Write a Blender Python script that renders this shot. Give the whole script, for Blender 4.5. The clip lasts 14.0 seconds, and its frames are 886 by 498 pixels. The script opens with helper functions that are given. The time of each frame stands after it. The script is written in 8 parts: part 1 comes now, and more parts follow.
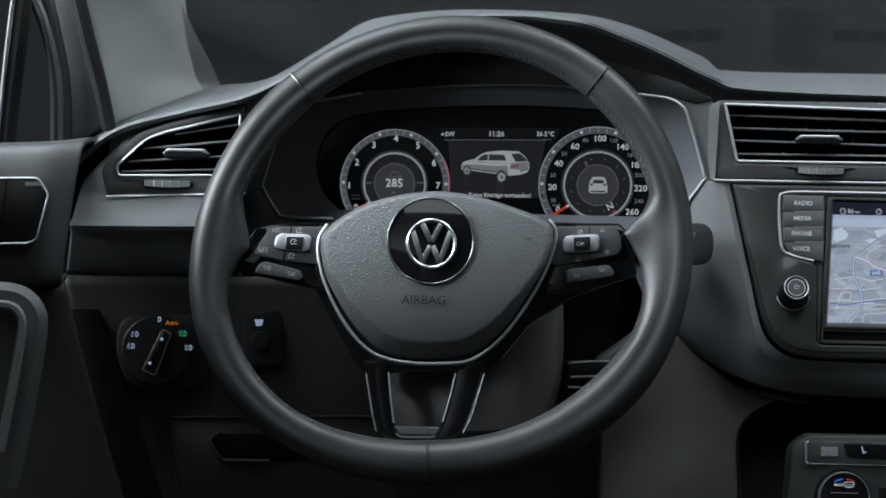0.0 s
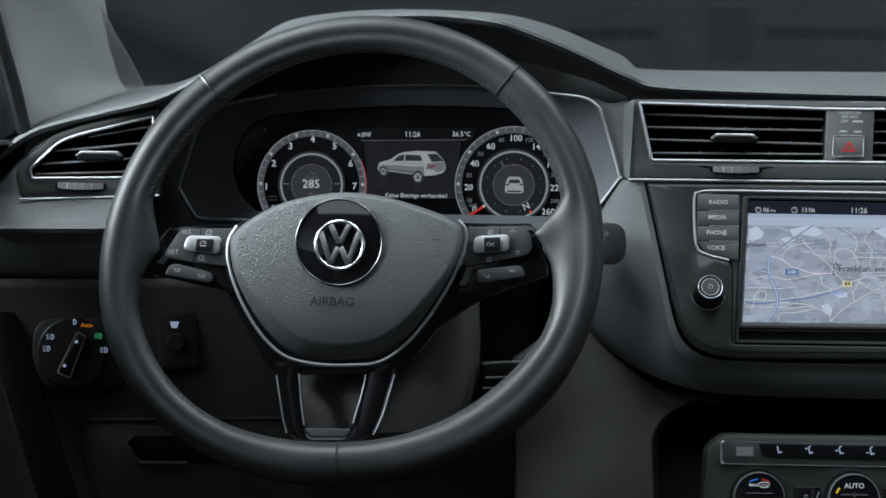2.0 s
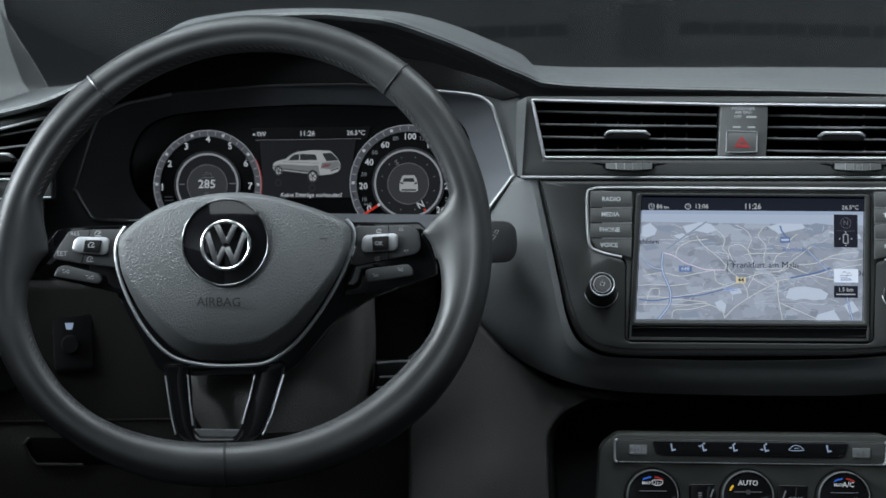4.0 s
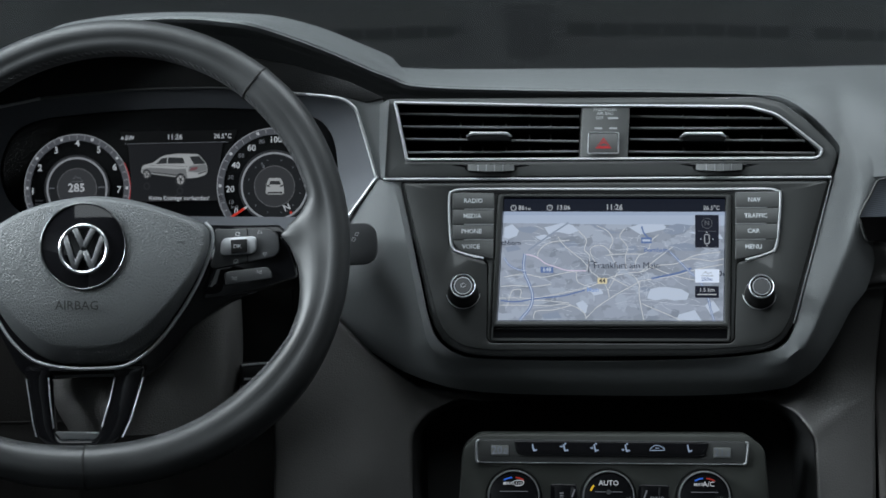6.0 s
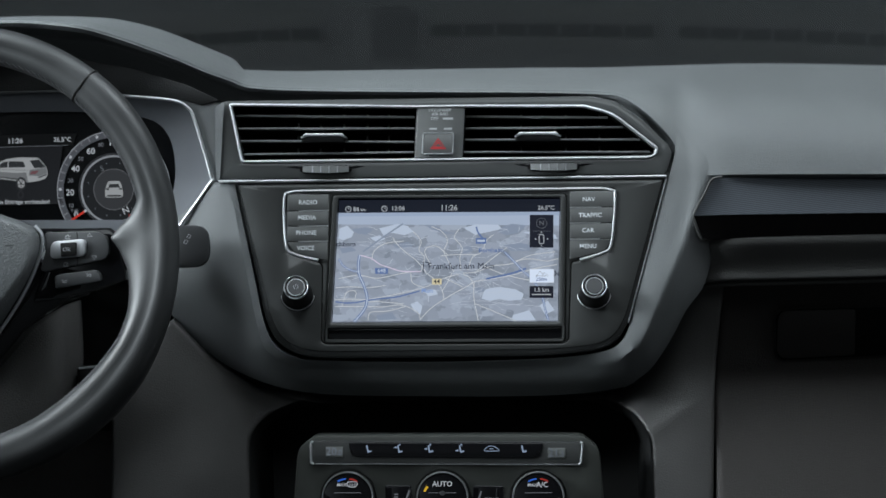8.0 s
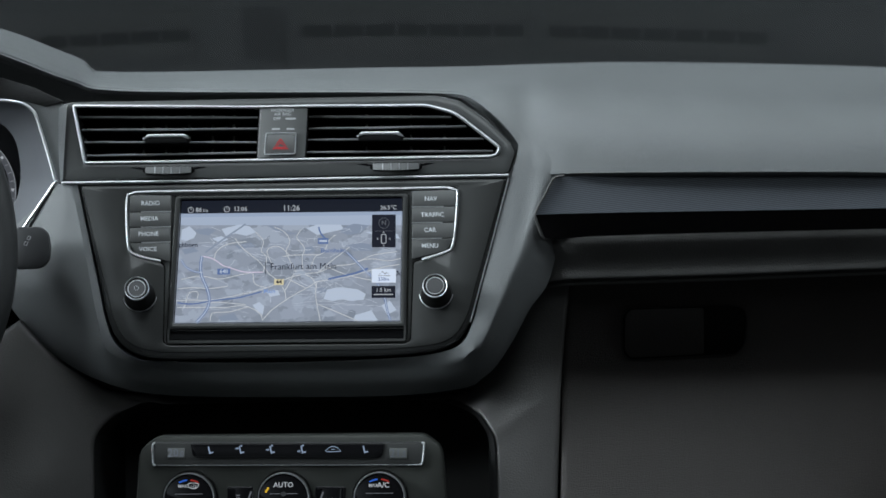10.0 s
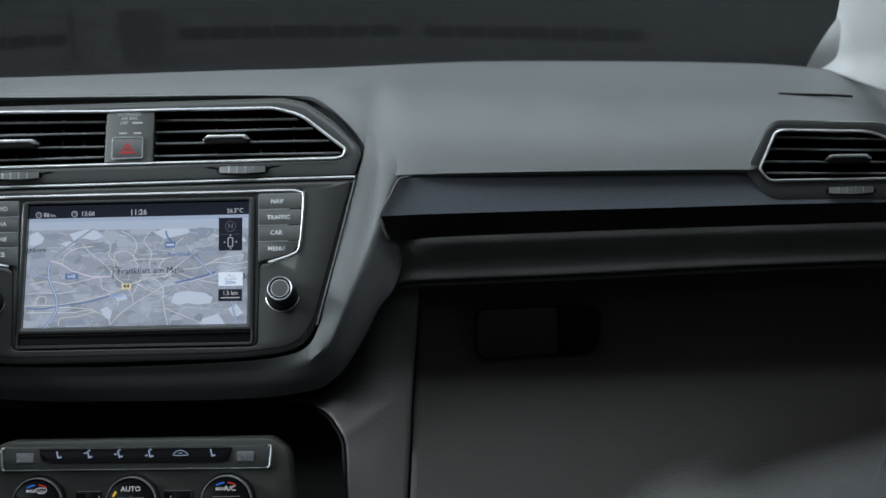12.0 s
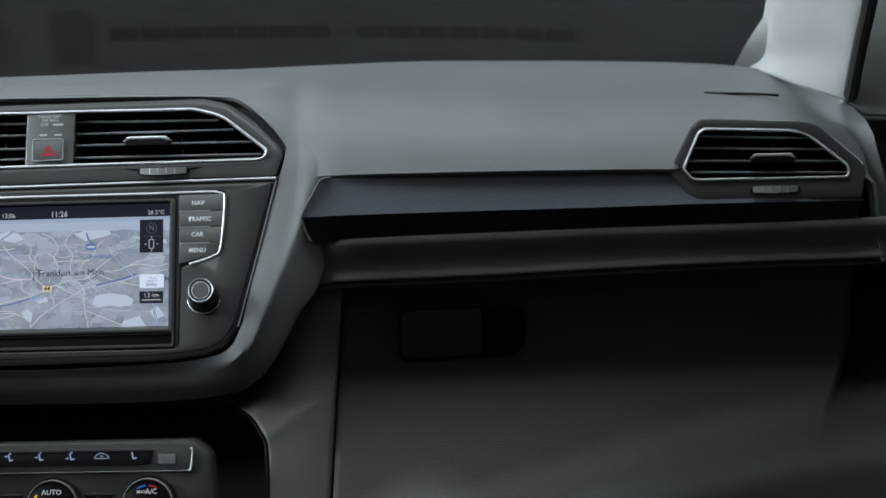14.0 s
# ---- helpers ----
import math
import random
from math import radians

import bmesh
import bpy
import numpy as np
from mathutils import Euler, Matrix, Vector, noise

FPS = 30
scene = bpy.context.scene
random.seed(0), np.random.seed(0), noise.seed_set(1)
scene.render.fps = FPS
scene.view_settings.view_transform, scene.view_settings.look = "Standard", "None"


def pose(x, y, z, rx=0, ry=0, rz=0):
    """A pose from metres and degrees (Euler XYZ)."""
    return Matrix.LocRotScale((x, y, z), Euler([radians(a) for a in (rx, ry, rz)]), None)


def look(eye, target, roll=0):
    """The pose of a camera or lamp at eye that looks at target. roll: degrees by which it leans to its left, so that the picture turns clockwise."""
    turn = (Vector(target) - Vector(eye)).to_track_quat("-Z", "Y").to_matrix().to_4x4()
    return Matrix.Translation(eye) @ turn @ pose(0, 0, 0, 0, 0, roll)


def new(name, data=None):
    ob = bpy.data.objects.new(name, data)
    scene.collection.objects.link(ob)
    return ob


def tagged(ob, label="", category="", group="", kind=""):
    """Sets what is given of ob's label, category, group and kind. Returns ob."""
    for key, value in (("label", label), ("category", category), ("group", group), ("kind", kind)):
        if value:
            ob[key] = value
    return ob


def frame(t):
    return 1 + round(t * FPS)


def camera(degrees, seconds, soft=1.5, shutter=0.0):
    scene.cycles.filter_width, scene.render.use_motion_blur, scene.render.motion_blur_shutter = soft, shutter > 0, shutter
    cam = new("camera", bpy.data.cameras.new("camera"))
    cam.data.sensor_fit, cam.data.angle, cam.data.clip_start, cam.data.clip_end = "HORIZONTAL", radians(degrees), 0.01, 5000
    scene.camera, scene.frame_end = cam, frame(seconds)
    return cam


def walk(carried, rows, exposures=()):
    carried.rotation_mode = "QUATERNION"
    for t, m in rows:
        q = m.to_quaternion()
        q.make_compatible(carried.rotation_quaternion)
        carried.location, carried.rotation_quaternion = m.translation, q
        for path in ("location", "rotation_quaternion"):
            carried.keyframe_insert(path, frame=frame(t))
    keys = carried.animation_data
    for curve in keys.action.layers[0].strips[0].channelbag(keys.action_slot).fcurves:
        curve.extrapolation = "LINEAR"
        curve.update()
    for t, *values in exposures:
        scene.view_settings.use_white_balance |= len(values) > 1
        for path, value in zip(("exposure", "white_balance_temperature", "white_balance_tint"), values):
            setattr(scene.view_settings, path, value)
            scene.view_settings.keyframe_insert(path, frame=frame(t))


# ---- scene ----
cam = camera(20.0, 14.0, soft=1.6)
cam.data.dof.use_dof, cam.data.dof.focus_distance, cam.data.dof.aperture_fstop = True, 1.94, 4.8
PATH = [
    (0, (-0.423, -1.944, 1.238), (-0.399, 0.042, 1.004), 1.2),
    (0.5, (-0.407, -1.946, 1.239), (-0.385, 0.041, 1.005), 1.2),
    (1, (-0.386, -1.945, 1.237), (-0.371, 0.041, 1.005), 1.0),
    (1.5, (-0.367, -1.943, 1.233), (-0.353, 0.044, 1.005), 0.9),
    (2, (-0.328, -1.938, 1.243), (-0.332, 0.048, 1.005), 0.8),
    (4.5, (-0.194, -1.931, 1.245), (-0.224, 0.054, 1.005), 0.2),
    (5, (-0.16, -1.933, 1.246), (-0.196, 0.052, 1.006), 0.1),
    (5.5, (-0.135, -1.936, 1.246), (-0.171, 0.049, 1.006), -0.0),
    (6, (-0.096, -1.937, 1.25), (-0.142, 0.047, 1.007), -0.1),
    (6.5, (-0.069, -1.938, 1.252), (-0.114, 0.046, 1.007), -0.2),
    (7, (-0.029, -1.936, 1.249), (-0.082, 0.048, 1.007), -0.4),
    (7.5, (0.012, -1.934, 1.247), (-0.049, 0.051, 1.007), -0.5),
    (8, (0.061, -1.931, 1.246), (-0.014, 0.053, 1.007), -0.6),
    (10.5, (0.243, -1.919, 1.24), (0.142, 0.064, 1.005), -1.2),
    (11, (0.292, -1.917, 1.242), (0.173, 0.066, 1.004), -1.5),
    (11.5, (0.313, -1.915, 1.243), (0.199, 0.068, 1.004), -1.5),
    (12, (0.353, -1.91, 1.241), (0.225, 0.072, 1.003), -1.7),
    (12.5, (0.374, -1.906, 1.238), (0.249, 0.076, 1.002), -1.7),
    (13, (0.397, -1.902, 1.242), (0.269, 0.079, 1.001), -1.8),
    (13.5, (0.401, -1.903, 1.242), (0.278, 0.078, 1.001), -1.8),
    (14, (0.402, -1.9, 1.24), (0.285, 0.082, 1.001), -1.9),
]
walk(cam, [(t, look(eye, target, roll)) for t, eye, target, roll in PATH])

# The car stands nose-up by a few degrees against the modelling axes: x right, y away, z up along the dash.
DASH = Matrix.Translation((0, 0, 1.0)) @ Matrix.Rotation(radians(-7), 4, "X")


# ---- studio light ----
world = bpy.data.worlds.new("studio_world")
scene.world = world
world.use_nodes = True
world.node_tree.nodes["Background"].inputs[0].default_value = (0.75, 0.87, 1.0, 1)
world.node_tree.nodes["Background"].inputs[1].default_value = 0.008


def softbox(name, eye, target, sx, sy, watts, colour):
    lamp = bpy.data.lights.new(name, "AREA")
    lamp.shape, lamp.size, lamp.size_y, lamp.energy, lamp.color = "RECTANGLE", sx, sy, watts, colour
    ob = new(name, lamp)
    ob.matrix_world = look(eye, target)
    return ob


COOL = (0.85, 0.945, 1.0)
softbox("overhead_softbox", (-0.95, -0.08, 2.45), (-0.75, 0.05, 1.0), 1.1, 0.6, 32, COOL)
softbox("overhead_softbox", (0.46, -0.10, 2.45), (0.40, 0.05, 1.0), 0.8, 0.6, 24, COOL)
softbox("side_softbox", (-1.9, -0.44, 1.70), (-0.5, -0.03, 1.05), 0.9, 0.6, 74, COOL)
softbox("side_softbox", (2.3, -0.5, 1.75), (0.2, 0.0, 1.05), 0.6, 0.8, 4, COOL)
# Unseen lamps added to light the walls behind the glass and in reflections.
softbox("wall_wash", (3.7, 3.0, 2.7), (3.6, 5.0, 1.0), 0.9, 0.5, 150, COOL)
softbox("wall_wash", (-2.6, 2.4, 3.1), (-2.4, 5.0, 1.0), 1.6, 0.5, 28, COOL)
softbox("wall_wash", (-2.6, -3.6, 2.6), (-2.8, -5.0, 1.2), 0.9, 0.4, 165, COOL)
# Unseen fill added behind the camera for front faces and chrome.
softbox("rear_fill", (-0.2, -2.4, 3.1), (-0.15, 0.05, 1.0), 2.4, 0.7, 6, COOL)
scene.view_settings.exposure = 0.0


# ---- materials ----
def material(name, colour, rough=0.5, metal=0.0, coat=0.0, spec=0.5, grain=0, depth=0.0, vary=0.12, vary_scale=18, grain_kind="cell"):
    mat = bpy.data.materials.new(name)
    mat.use_nodes = True
    nt = mat.node_tree
    n, l = nt.nodes, nt.links
    b = n["Principled BSDF"]
    b.inputs["Roughness"].default_value = rough
    b.inputs["Metallic"].default_value = metal
    b.inputs["Coat Weight"].default_value = coat
    b.inputs["Coat Roughness"].default_value = 0.04
    b.inputs["Specular IOR Level"].default_value = spec
    b.inputs["Base Color"].default_value = (*colour, 1)
    co = n.new("ShaderNodeTexCoord")
    if vary:
        big = n.new("ShaderNodeTexNoise")
        big.inputs["Scale"].default_value, big.inputs["Detail"].default_value = vary_scale, 5
        l.new(co.outputs["Object"], big.inputs["Vector"])
        ramp = n.new("ShaderNodeMapRange")
        ramp.inputs[1].default_value, ramp.inputs[2].default_value = 0.3, 0.7
        ramp.inputs[3].default_value, ramp.inputs[4].default_value = 1 - vary, 1 + vary
        l.new(big.outputs["Fac"], ramp.inputs[0])
        mix = n.new("ShaderNodeMix")
        mix.data_type, mix.blend_type = "RGBA", "MULTIPLY"
        mix.inputs["Factor"].default_value = 1
        mix.inputs["A"].default_value = (*colour, 1)
        l.new(ramp.outputs[0], mix.inputs["B"])
        l.new(mix.outputs["Result"], b.inputs["Base Color"])
        r2 = n.new("ShaderNodeMapRange")
        r2.inputs[1].default_value, r2.inputs[2].default_value = 0.3, 0.7
        r2.inputs[3].default_value, r2.inputs[4].default_value = rough * (1 - vary * 0.6), min(1, rough * (1 + vary * 0.6))
        l.new(big.outputs["Fac"], r2.inputs[0])
        l.new(r2.outputs[0], b.inputs["Roughness"])
    if grain:
        bump = n.new("ShaderNodeBump")
        bump.inputs["Strength"].default_value, bump.inputs["Distance"].default_value = 0.6, depth
        if grain_kind == "cell":
            warp = n.new("ShaderNodeTexNoise")
            warp.inputs["Scale"].default_value = grain * 0.7
            l.new(co.outputs["Object"], warp.inputs["Vector"])
            add = n.new("ShaderNodeMix")
            add.data_type, add.blend_type = "RGBA", "LINEAR_LIGHT"
            add.inputs["Factor"].default_value = 0.3 / grain
            l.new(co.outputs["Object"], add.inputs["A"])
            l.new(warp.outputs["Color"], add.inputs["B"])
            tex = n.new("ShaderNodeTexVoronoi")
            tex.feature = "DISTANCE_TO_EDGE"
            tex.inputs["Scale"].default_value = grain
            l.new(add.outputs["Result"], tex.inputs["Vector"])
            soft = n.new("ShaderNodeMapRange")
            soft.interpolation_type = "SMOOTHSTEP"
            soft.inputs[1].default_value, soft.inputs[2].default_value = 0.0, 0.24
            soft.inputs[3].default_value, soft.inputs[4].default_value = 0.0, 1.0
            l.new(tex.outputs["Distance"], soft.inputs[0])
            l.new(soft.outputs[0], bump.inputs["Height"])
        elif grain_kind == "fine":
            tex = n.new("ShaderNodeTexNoise")
            tex.inputs["Scale"].default_value, tex.inputs["Detail"].default_value = grain, 3
            l.new(co.outputs["Object"], tex.inputs["Vector"])
            l.new(tex.outputs["Fac"], bump.inputs["Height"])
        l.new(bump.outputs["Normal"], b.inputs["Normal"])
    return mat


def glow(name, colour, strength=1.0):
    mat = bpy.data.materials.new(name)
    mat.use_nodes = True
    b = mat.node_tree.nodes["Principled BSDF"]
    b.inputs["Base Color"].default_value = (0.001, 0.001, 0.001, 1)
    b.inputs["Roughness"].default_value = 0.5
    b.inputs["Specular IOR Level"].default_value = 0.08
    b.inputs["Emission Color"].default_value = (*colour, 1)
    b.inputs["Emission Strength"].default_value = strength
    return mat


SOFT = material("soft_touch_grey", (0.098, 0.105, 0.108), 0.5, grain=820, depth=0.00030, vary=0.06)
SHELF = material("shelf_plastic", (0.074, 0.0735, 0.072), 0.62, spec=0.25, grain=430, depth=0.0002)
# Lower plastic darkened below the pad's tone, for the shade down there.
LOW_SHADED = material("lower_plastic_shaded", (0.0200, 0.0184, 0.0176), 0.55, spec=0.25, grain=440, depth=0.0002)
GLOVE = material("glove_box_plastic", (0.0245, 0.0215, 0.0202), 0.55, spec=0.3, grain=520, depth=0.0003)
LEATHER = material("rim_leather", (0.026, 0.0274, 0.0284), 0.45, spec=0.5, grain=900, depth=0.00004, grain_kind="cell", vary=0.2)
BEZEL = material("satin_dark_bezel", (0.088, 0.093, 0.105), 0.6, spec=0.25, grain=1500, depth=0.00004, grain_kind="fine")
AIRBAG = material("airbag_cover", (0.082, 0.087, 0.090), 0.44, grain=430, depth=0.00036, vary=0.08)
STITCH = material("stitch_thread", (0.10, 0.10, 0.105), 0.8, vary=0)
# Dark copy of the surround's skin, for the shadow under the hood.
SURROUND_SHADED = material("surround_shaded", (0.010, 0.0105, 0.011), 0.7, spec=0.25, grain=520, depth=0.0002)
DOORSKIN = material("door_panel_plastic", (0.040, 0.043, 0.044), 0.5, grain=430, depth=0.00012)
COLUMN = material("column_plastic", (0.080, 0.0775, 0.0760), 0.45, grain=480, depth=0.0003)
SHROUD = material("dark_grained_plastic", (0.062, 0.0605, 0.0595), 0.45, grain=480, depth=0.00013)
PIANO = material("piano_black", (0.006, 0.006, 0.007), 0.06, coat=1.0, vary=0.0)
GREYGLOSS = material("glossy_grey_panel", (0.048, 0.0497, 0.0493), 0.18, coat=1.0, vary=0.05)
BANDGLOSS = material("dark_gloss_band", (0.022, 0.023, 0.0232), 0.12, coat=1.0, vary=0.05)
SATIN = material("satin_grey_panel", (0.043, 0.0458, 0.042), 0.36, metal=0.15, vary=0.06)
CHROME = material("satin_chrome", (0.66, 0.675, 0.70), 0.40, metal=1.0, vary=0.06)
PALECHROME = material("brushed_trim", (0.52, 0.535, 0.55), 0.42, metal=1.0, vary=0.06)
SMOKED = material("dark_chrome", (0.13, 0.133, 0.136), 0.3, metal=1.0, vary=0.05)
BADGEMETAL = material("badge_chrome", (0.58, 0.59, 0.61), 0.28, metal=1.0, vary=0.05)
BLACK = material("black_plastic", (0.004, 0.004, 0.0042), 0.45, spec=0.3, vary=0.1)
# Near-black that puts the shade of gaps and hollows into the colour.
VOID = material("hollow_shade", (0.0016, 0.0016, 0.0016), 0.9, spec=0.12, vary=0)
# Pocket walls, darker than the console for the shade inside.
POCKETSKIN = material("pocket_shaded", (0.011, 0.0113, 0.0115), 0.6, vary=0.1)
SLAT = material("vent_blade", (0.115, 0.118, 0.120), 0.3, vary=0.08)
KEY = material("rubberised_key", (0.042, 0.0435, 0.046), 0.42, vary=0.08)
BUTTON = material("grey_button", (0.095, 0.098, 0.098), 0.4, vary=0.06)
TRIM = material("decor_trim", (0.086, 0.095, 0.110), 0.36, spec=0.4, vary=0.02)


def ribs(mat, scale, dist):
    """Fine slanting ribs pressed into a surface."""
    n, l = mat.node_tree.nodes, mat.node_tree.links
    co, mp, wv, bp = n.new("ShaderNodeTexCoord"), n.new("ShaderNodeMapping"), n.new("ShaderNodeTexWave"), n.new("ShaderNodeBump")
    mp.inputs["Rotation"].default_value = (0, radians(7), 0)
    wv.bands_direction, wv.inputs["Scale"].default_value, wv.inputs["Distortion"].default_value = "Z", scale, 0.0
    bp.inputs["Strength"].default_value, bp.inputs["Distance"].default_value = 0.5, dist
    l.new(co.outputs["Object"], mp.inputs["Vector"])
    l.new(mp.outputs["Vector"], wv.inputs["Vector"])
    l.new(wv.outputs["Fac"], bp.inputs["Height"])
    l.new(bp.outputs["Normal"], n["Principled BSDF"].inputs["Normal"])
    # The ribs' light and dark sides are also put into the base colour.
    mul, rg, b = n.new("ShaderNodeMix"), n.new("ShaderNodeMapRange"), n["Principled BSDF"]
    mul.data_type, mul.blend_type = "RGBA", "MULTIPLY"
    mul.inputs["Factor"].default_value = 1
    rg.inputs[3].default_value, rg.inputs[4].default_value = 0.55, 1.35
    l.new(wv.outputs["Fac"], rg.inputs[0])
    l.new(b.inputs["Base Color"].links[0].from_socket, mul.inputs["A"])
    l.new(rg.outputs[0], mul.inputs["B"])
    l.new(mul.outputs["Result"], b.inputs["Base Color"])


# Darkened copy of the decor trim: dark reflections below are put into colour.
TRIM_SHADED = material("decor_trim_shaded", (0.007, 0.0065, 0.0072), 0.2, spec=0.35, vary=0.1)
ribs(TRIM, 215, 0.00007)
ribs(TRIM_SHADED, 215, 0.00006)
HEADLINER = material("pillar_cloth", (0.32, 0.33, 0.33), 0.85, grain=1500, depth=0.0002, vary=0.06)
# Pillar cloth toned down for the flank that gets less light.
FLANGE = material("pillar_cloth_dimmed", (0.22, 0.225, 0.225), 0.8, grain=1500, depth=0.0001, vary=0.05)
RUBBER = material("black_rubber_seal", (0.010, 0.010, 0.011), 0.6, vary=0.1)
STUDIO = material("dark_studio", (0.028, 0.0296, 0.031), 0.9, vary=0.15, vary_scale=1.5)
SEAT = material("seat_fabric", (0.215, 0.226, 0.232), 0.9, grain=900, depth=0.0004)
INK_DIM = material("grey_print", (0.36, 0.37, 0.38), 0.5, vary=0)
VENTGLOSS = material("glossy_grey_vent_housing", (0.068, 0.071, 0.071), 0.2, coat=1.0, vary=0.05)
ROLLER = material("grey_roller", (0.15, 0.155, 0.157), 0.4, vary=0.08)
READOUT = material("readout_grey", (0.11, 0.117, 0.113), 0.3, vary=0.04)
INK = material("white_print", (0.62, 0.65, 0.68), 0.5, vary=0)
EMBOSS = material("embossed_mark", (0.008, 0.008, 0.008), 0.6, vary=0)
RED = material("red_print", (0.42, 0.03, 0.035), 0.4, vary=0.05)
LENS = material("display_glass", (0.003, 0.0034, 0.004), 0.25, spec=0.3, vary=0)
G_WHITE = glow("lit_white", (0.85, 0.92, 1.0), 0.42)
G_SOFT = glow("lit_dim_white", (0.8, 0.88, 1.0), 0.13)
G_BLUE = glow("lit_ice_blue", (0.55, 0.72, 1.0), 0.38)
G_AMBER = glow("lit_amber", (1.0, 0.35, 0.03), 0.35)
G_GREEN = glow("lit_green", (0.08, 0.8, 0.32), 0.3)
G_RED = glow("lit_red", (0.9, 0.05, 0.03), 0.45)


def windscreen_glass():
    mat = bpy.data.materials.new("windscreen_glass")
    mat.use_nodes = True
    n, l = mat.node_tree.nodes, mat.node_tree.links
    n.remove(n["Principled BSDF"])
    clear, gloss, fr, mix = n.new("ShaderNodeBsdfTransparent"), n.new("ShaderNodeBsdfGlossy"), n.new("ShaderNodeFresnel"), n.new("ShaderNodeMixShader")
    clear.inputs[0].default_value = (0.75, 0.78, 0.78, 1)
    gloss.inputs["Roughness"].default_value = 0.02
    fr.inputs[0].default_value = 1.57
    l.new(fr.outputs[0], mix.inputs[0])
    l.new(clear.outputs[0], mix.inputs[1])
    l.new(gloss.outputs[0], mix.inputs[2])
    l.new(mix.outputs[0], n["Material Output"].inputs[0])
    return mat


GLASS = windscreen_glass()
CLEAR = bpy.data.materials.new("windscreen_outer_face")
CLEAR.use_nodes = True
CLEAR.node_tree.nodes.remove(CLEAR.node_tree.nodes["Principled BSDF"])
CLEAR.node_tree.links.new(CLEAR.node_tree.nodes.new("ShaderNodeBsdfTransparent").outputs[0], CLEAR.node_tree.nodes["Material Output"].inputs[0])


# ---- building tools ----
BASE = {}


def thing(name, label, category, at=(0, 0, 0), group="", kind=""):
    ob = new(name)
    ob.empty_display_size = 0.02
    ob.matrix_world = DASH @ Matrix.Translation(at)
    BASE[ob.name] = Vector(at)
    return tagged(ob, label, category, group, kind)


def root(ob):
    while ob.parent:
        ob = ob.parent
    return ob


def part(name, bm, mat, parent, label="", smooth=35):
    """Links a bmesh, built in dash coordinates, as one mesh under a thing or a part."""
    me = bpy.data.meshes.new(name)
    bmesh.ops.translate(bm, verts=bm.verts, vec=-BASE[root(parent).name])
    bmesh.ops.recalc_face_normals(bm, faces=bm.faces)
    bm.to_mesh(me)
    bm.free()
    me.materials.append(mat)
    if smooth:
        me.polygons.foreach_set("use_smooth", [True] * len(me.polygons))
        me.set_sharp_from_angle(angle=radians(smooth))
    ob = new(name, me)
    ob.parent = parent
    return tagged(ob, label)


def flat(y0=0.0, sx=0.0, sz=0.0):
    return lambda x, z: y0 + sx * x + sz * z


C = flat(0.004, 0, 0.12)      # centre stack
R = flat(-0.0396, 0.22, 0)    # passenger side, which falls away
L = flat(0.02)                # driver's vent
K = flat(0.0027, -0.155, 0)   # instruments
W = flat(-0.059, -0.03, 0.10)  # steering wheel
H = flat(0.0, 0, 0.06)        # climate panel


def moved(f, d):
    return lambda x, z: f(x, z) + d


def area(pts):
    return sum(a[0] * b[1] - b[0] * a[1] for a, b in zip(pts, pts[1:] + pts[:1])) / 2


def offset(pts, d):
    """A closed outline moved inwards by d."""
    s = 1 if area(pts) > 0 else -1
    out = []
    n = len(pts)
    for i in range(n):
        p0, p, p1 = Vector(pts[i - 1]), Vector(pts[i]), Vector(pts[(i + 1) % n])
        a, b = (p - p0), (p1 - p)
        if a.length < 1e-7 or b.length < 1e-7:
            out.append(tuple(p))
            continue
        a.normalize(), b.normalize()
        na, nb = Vector((-a.y, a.x)) * s, Vector((-b.y, b.x)) * s
        m = na + nb
        k = max(0.35, (1 + na.dot(nb)) / 2)
        out.append(tuple(p + m / 2 / k * d))
    return out


def rounded(pts, r, n=4):
    """A closed outline with its corners rounded; r: one radius or one for each corner."""
    out = []
    m = len(pts)
    for i in range(m):
        p0, p, p1 = Vector(pts[i - 1]), Vector(pts[i]), Vector(pts[(i + 1) % m])
        rr = r[i] if isinstance(r, (list, tuple)) else r
        rr = min(rr, (p0 - p).length * 0.48, (p1 - p).length * 0.48)
        a, b = p + (p0 - p).normalized() * rr, p + (p1 - p).normalized() * rr
        if rr < 1e-5:
            out.append(tuple(p))
            continue
        for k in range(n + 1):
            t = k / n
            out.append(tuple((1 - t) ** 2 * a + 2 * t * (1 - t) * p + t * t * b))
    return out


def spline(pts, n, closed=False):
    """n points spread evenly along a smooth curve through pts."""
    P = [Vector(p) for p in pts]
    m = len(P)
    dense = []
    for i in range(m if closed else m - 1):
        p0 = P[i - 1] if closed or i else P[0] * 2 - P[1]
        p1, p2 = P[i], P[(i + 1) % m]
        p3 = P[(i + 2) % m] if closed or i + 2 < m else p2 * 2 - p1
        for k in range(16):
            t = k / 16
            dense.append(0.5 * ((2 * p1) + (p2 - p0) * t + (2 * p0 - 5 * p1 + 4 * p2 - p3) * t * t + (3 * p1 - p0 - 3 * p2 + p3) * t ** 3))
    dense.append(P[0] if closed else P[-1])
    return even(dense, n, closed)


def even(pts, n, closed=False):
    """n points spread evenly along a polyline (a closed one repeats its first point at its end)."""
    P = np.array([tuple(p) for p in pts])
    s = np.r_[0, np.cumsum(np.linalg.norm(np.diff(P, axis=0), axis=1))]
    u = np.linspace(0, s[-1], n + 1)[:-1] if closed else np.linspace(0, s[-1], n)
    return [tuple(float(np.interp(v, s, P[:, k])) for k in range(P.shape[1])) for v in u]


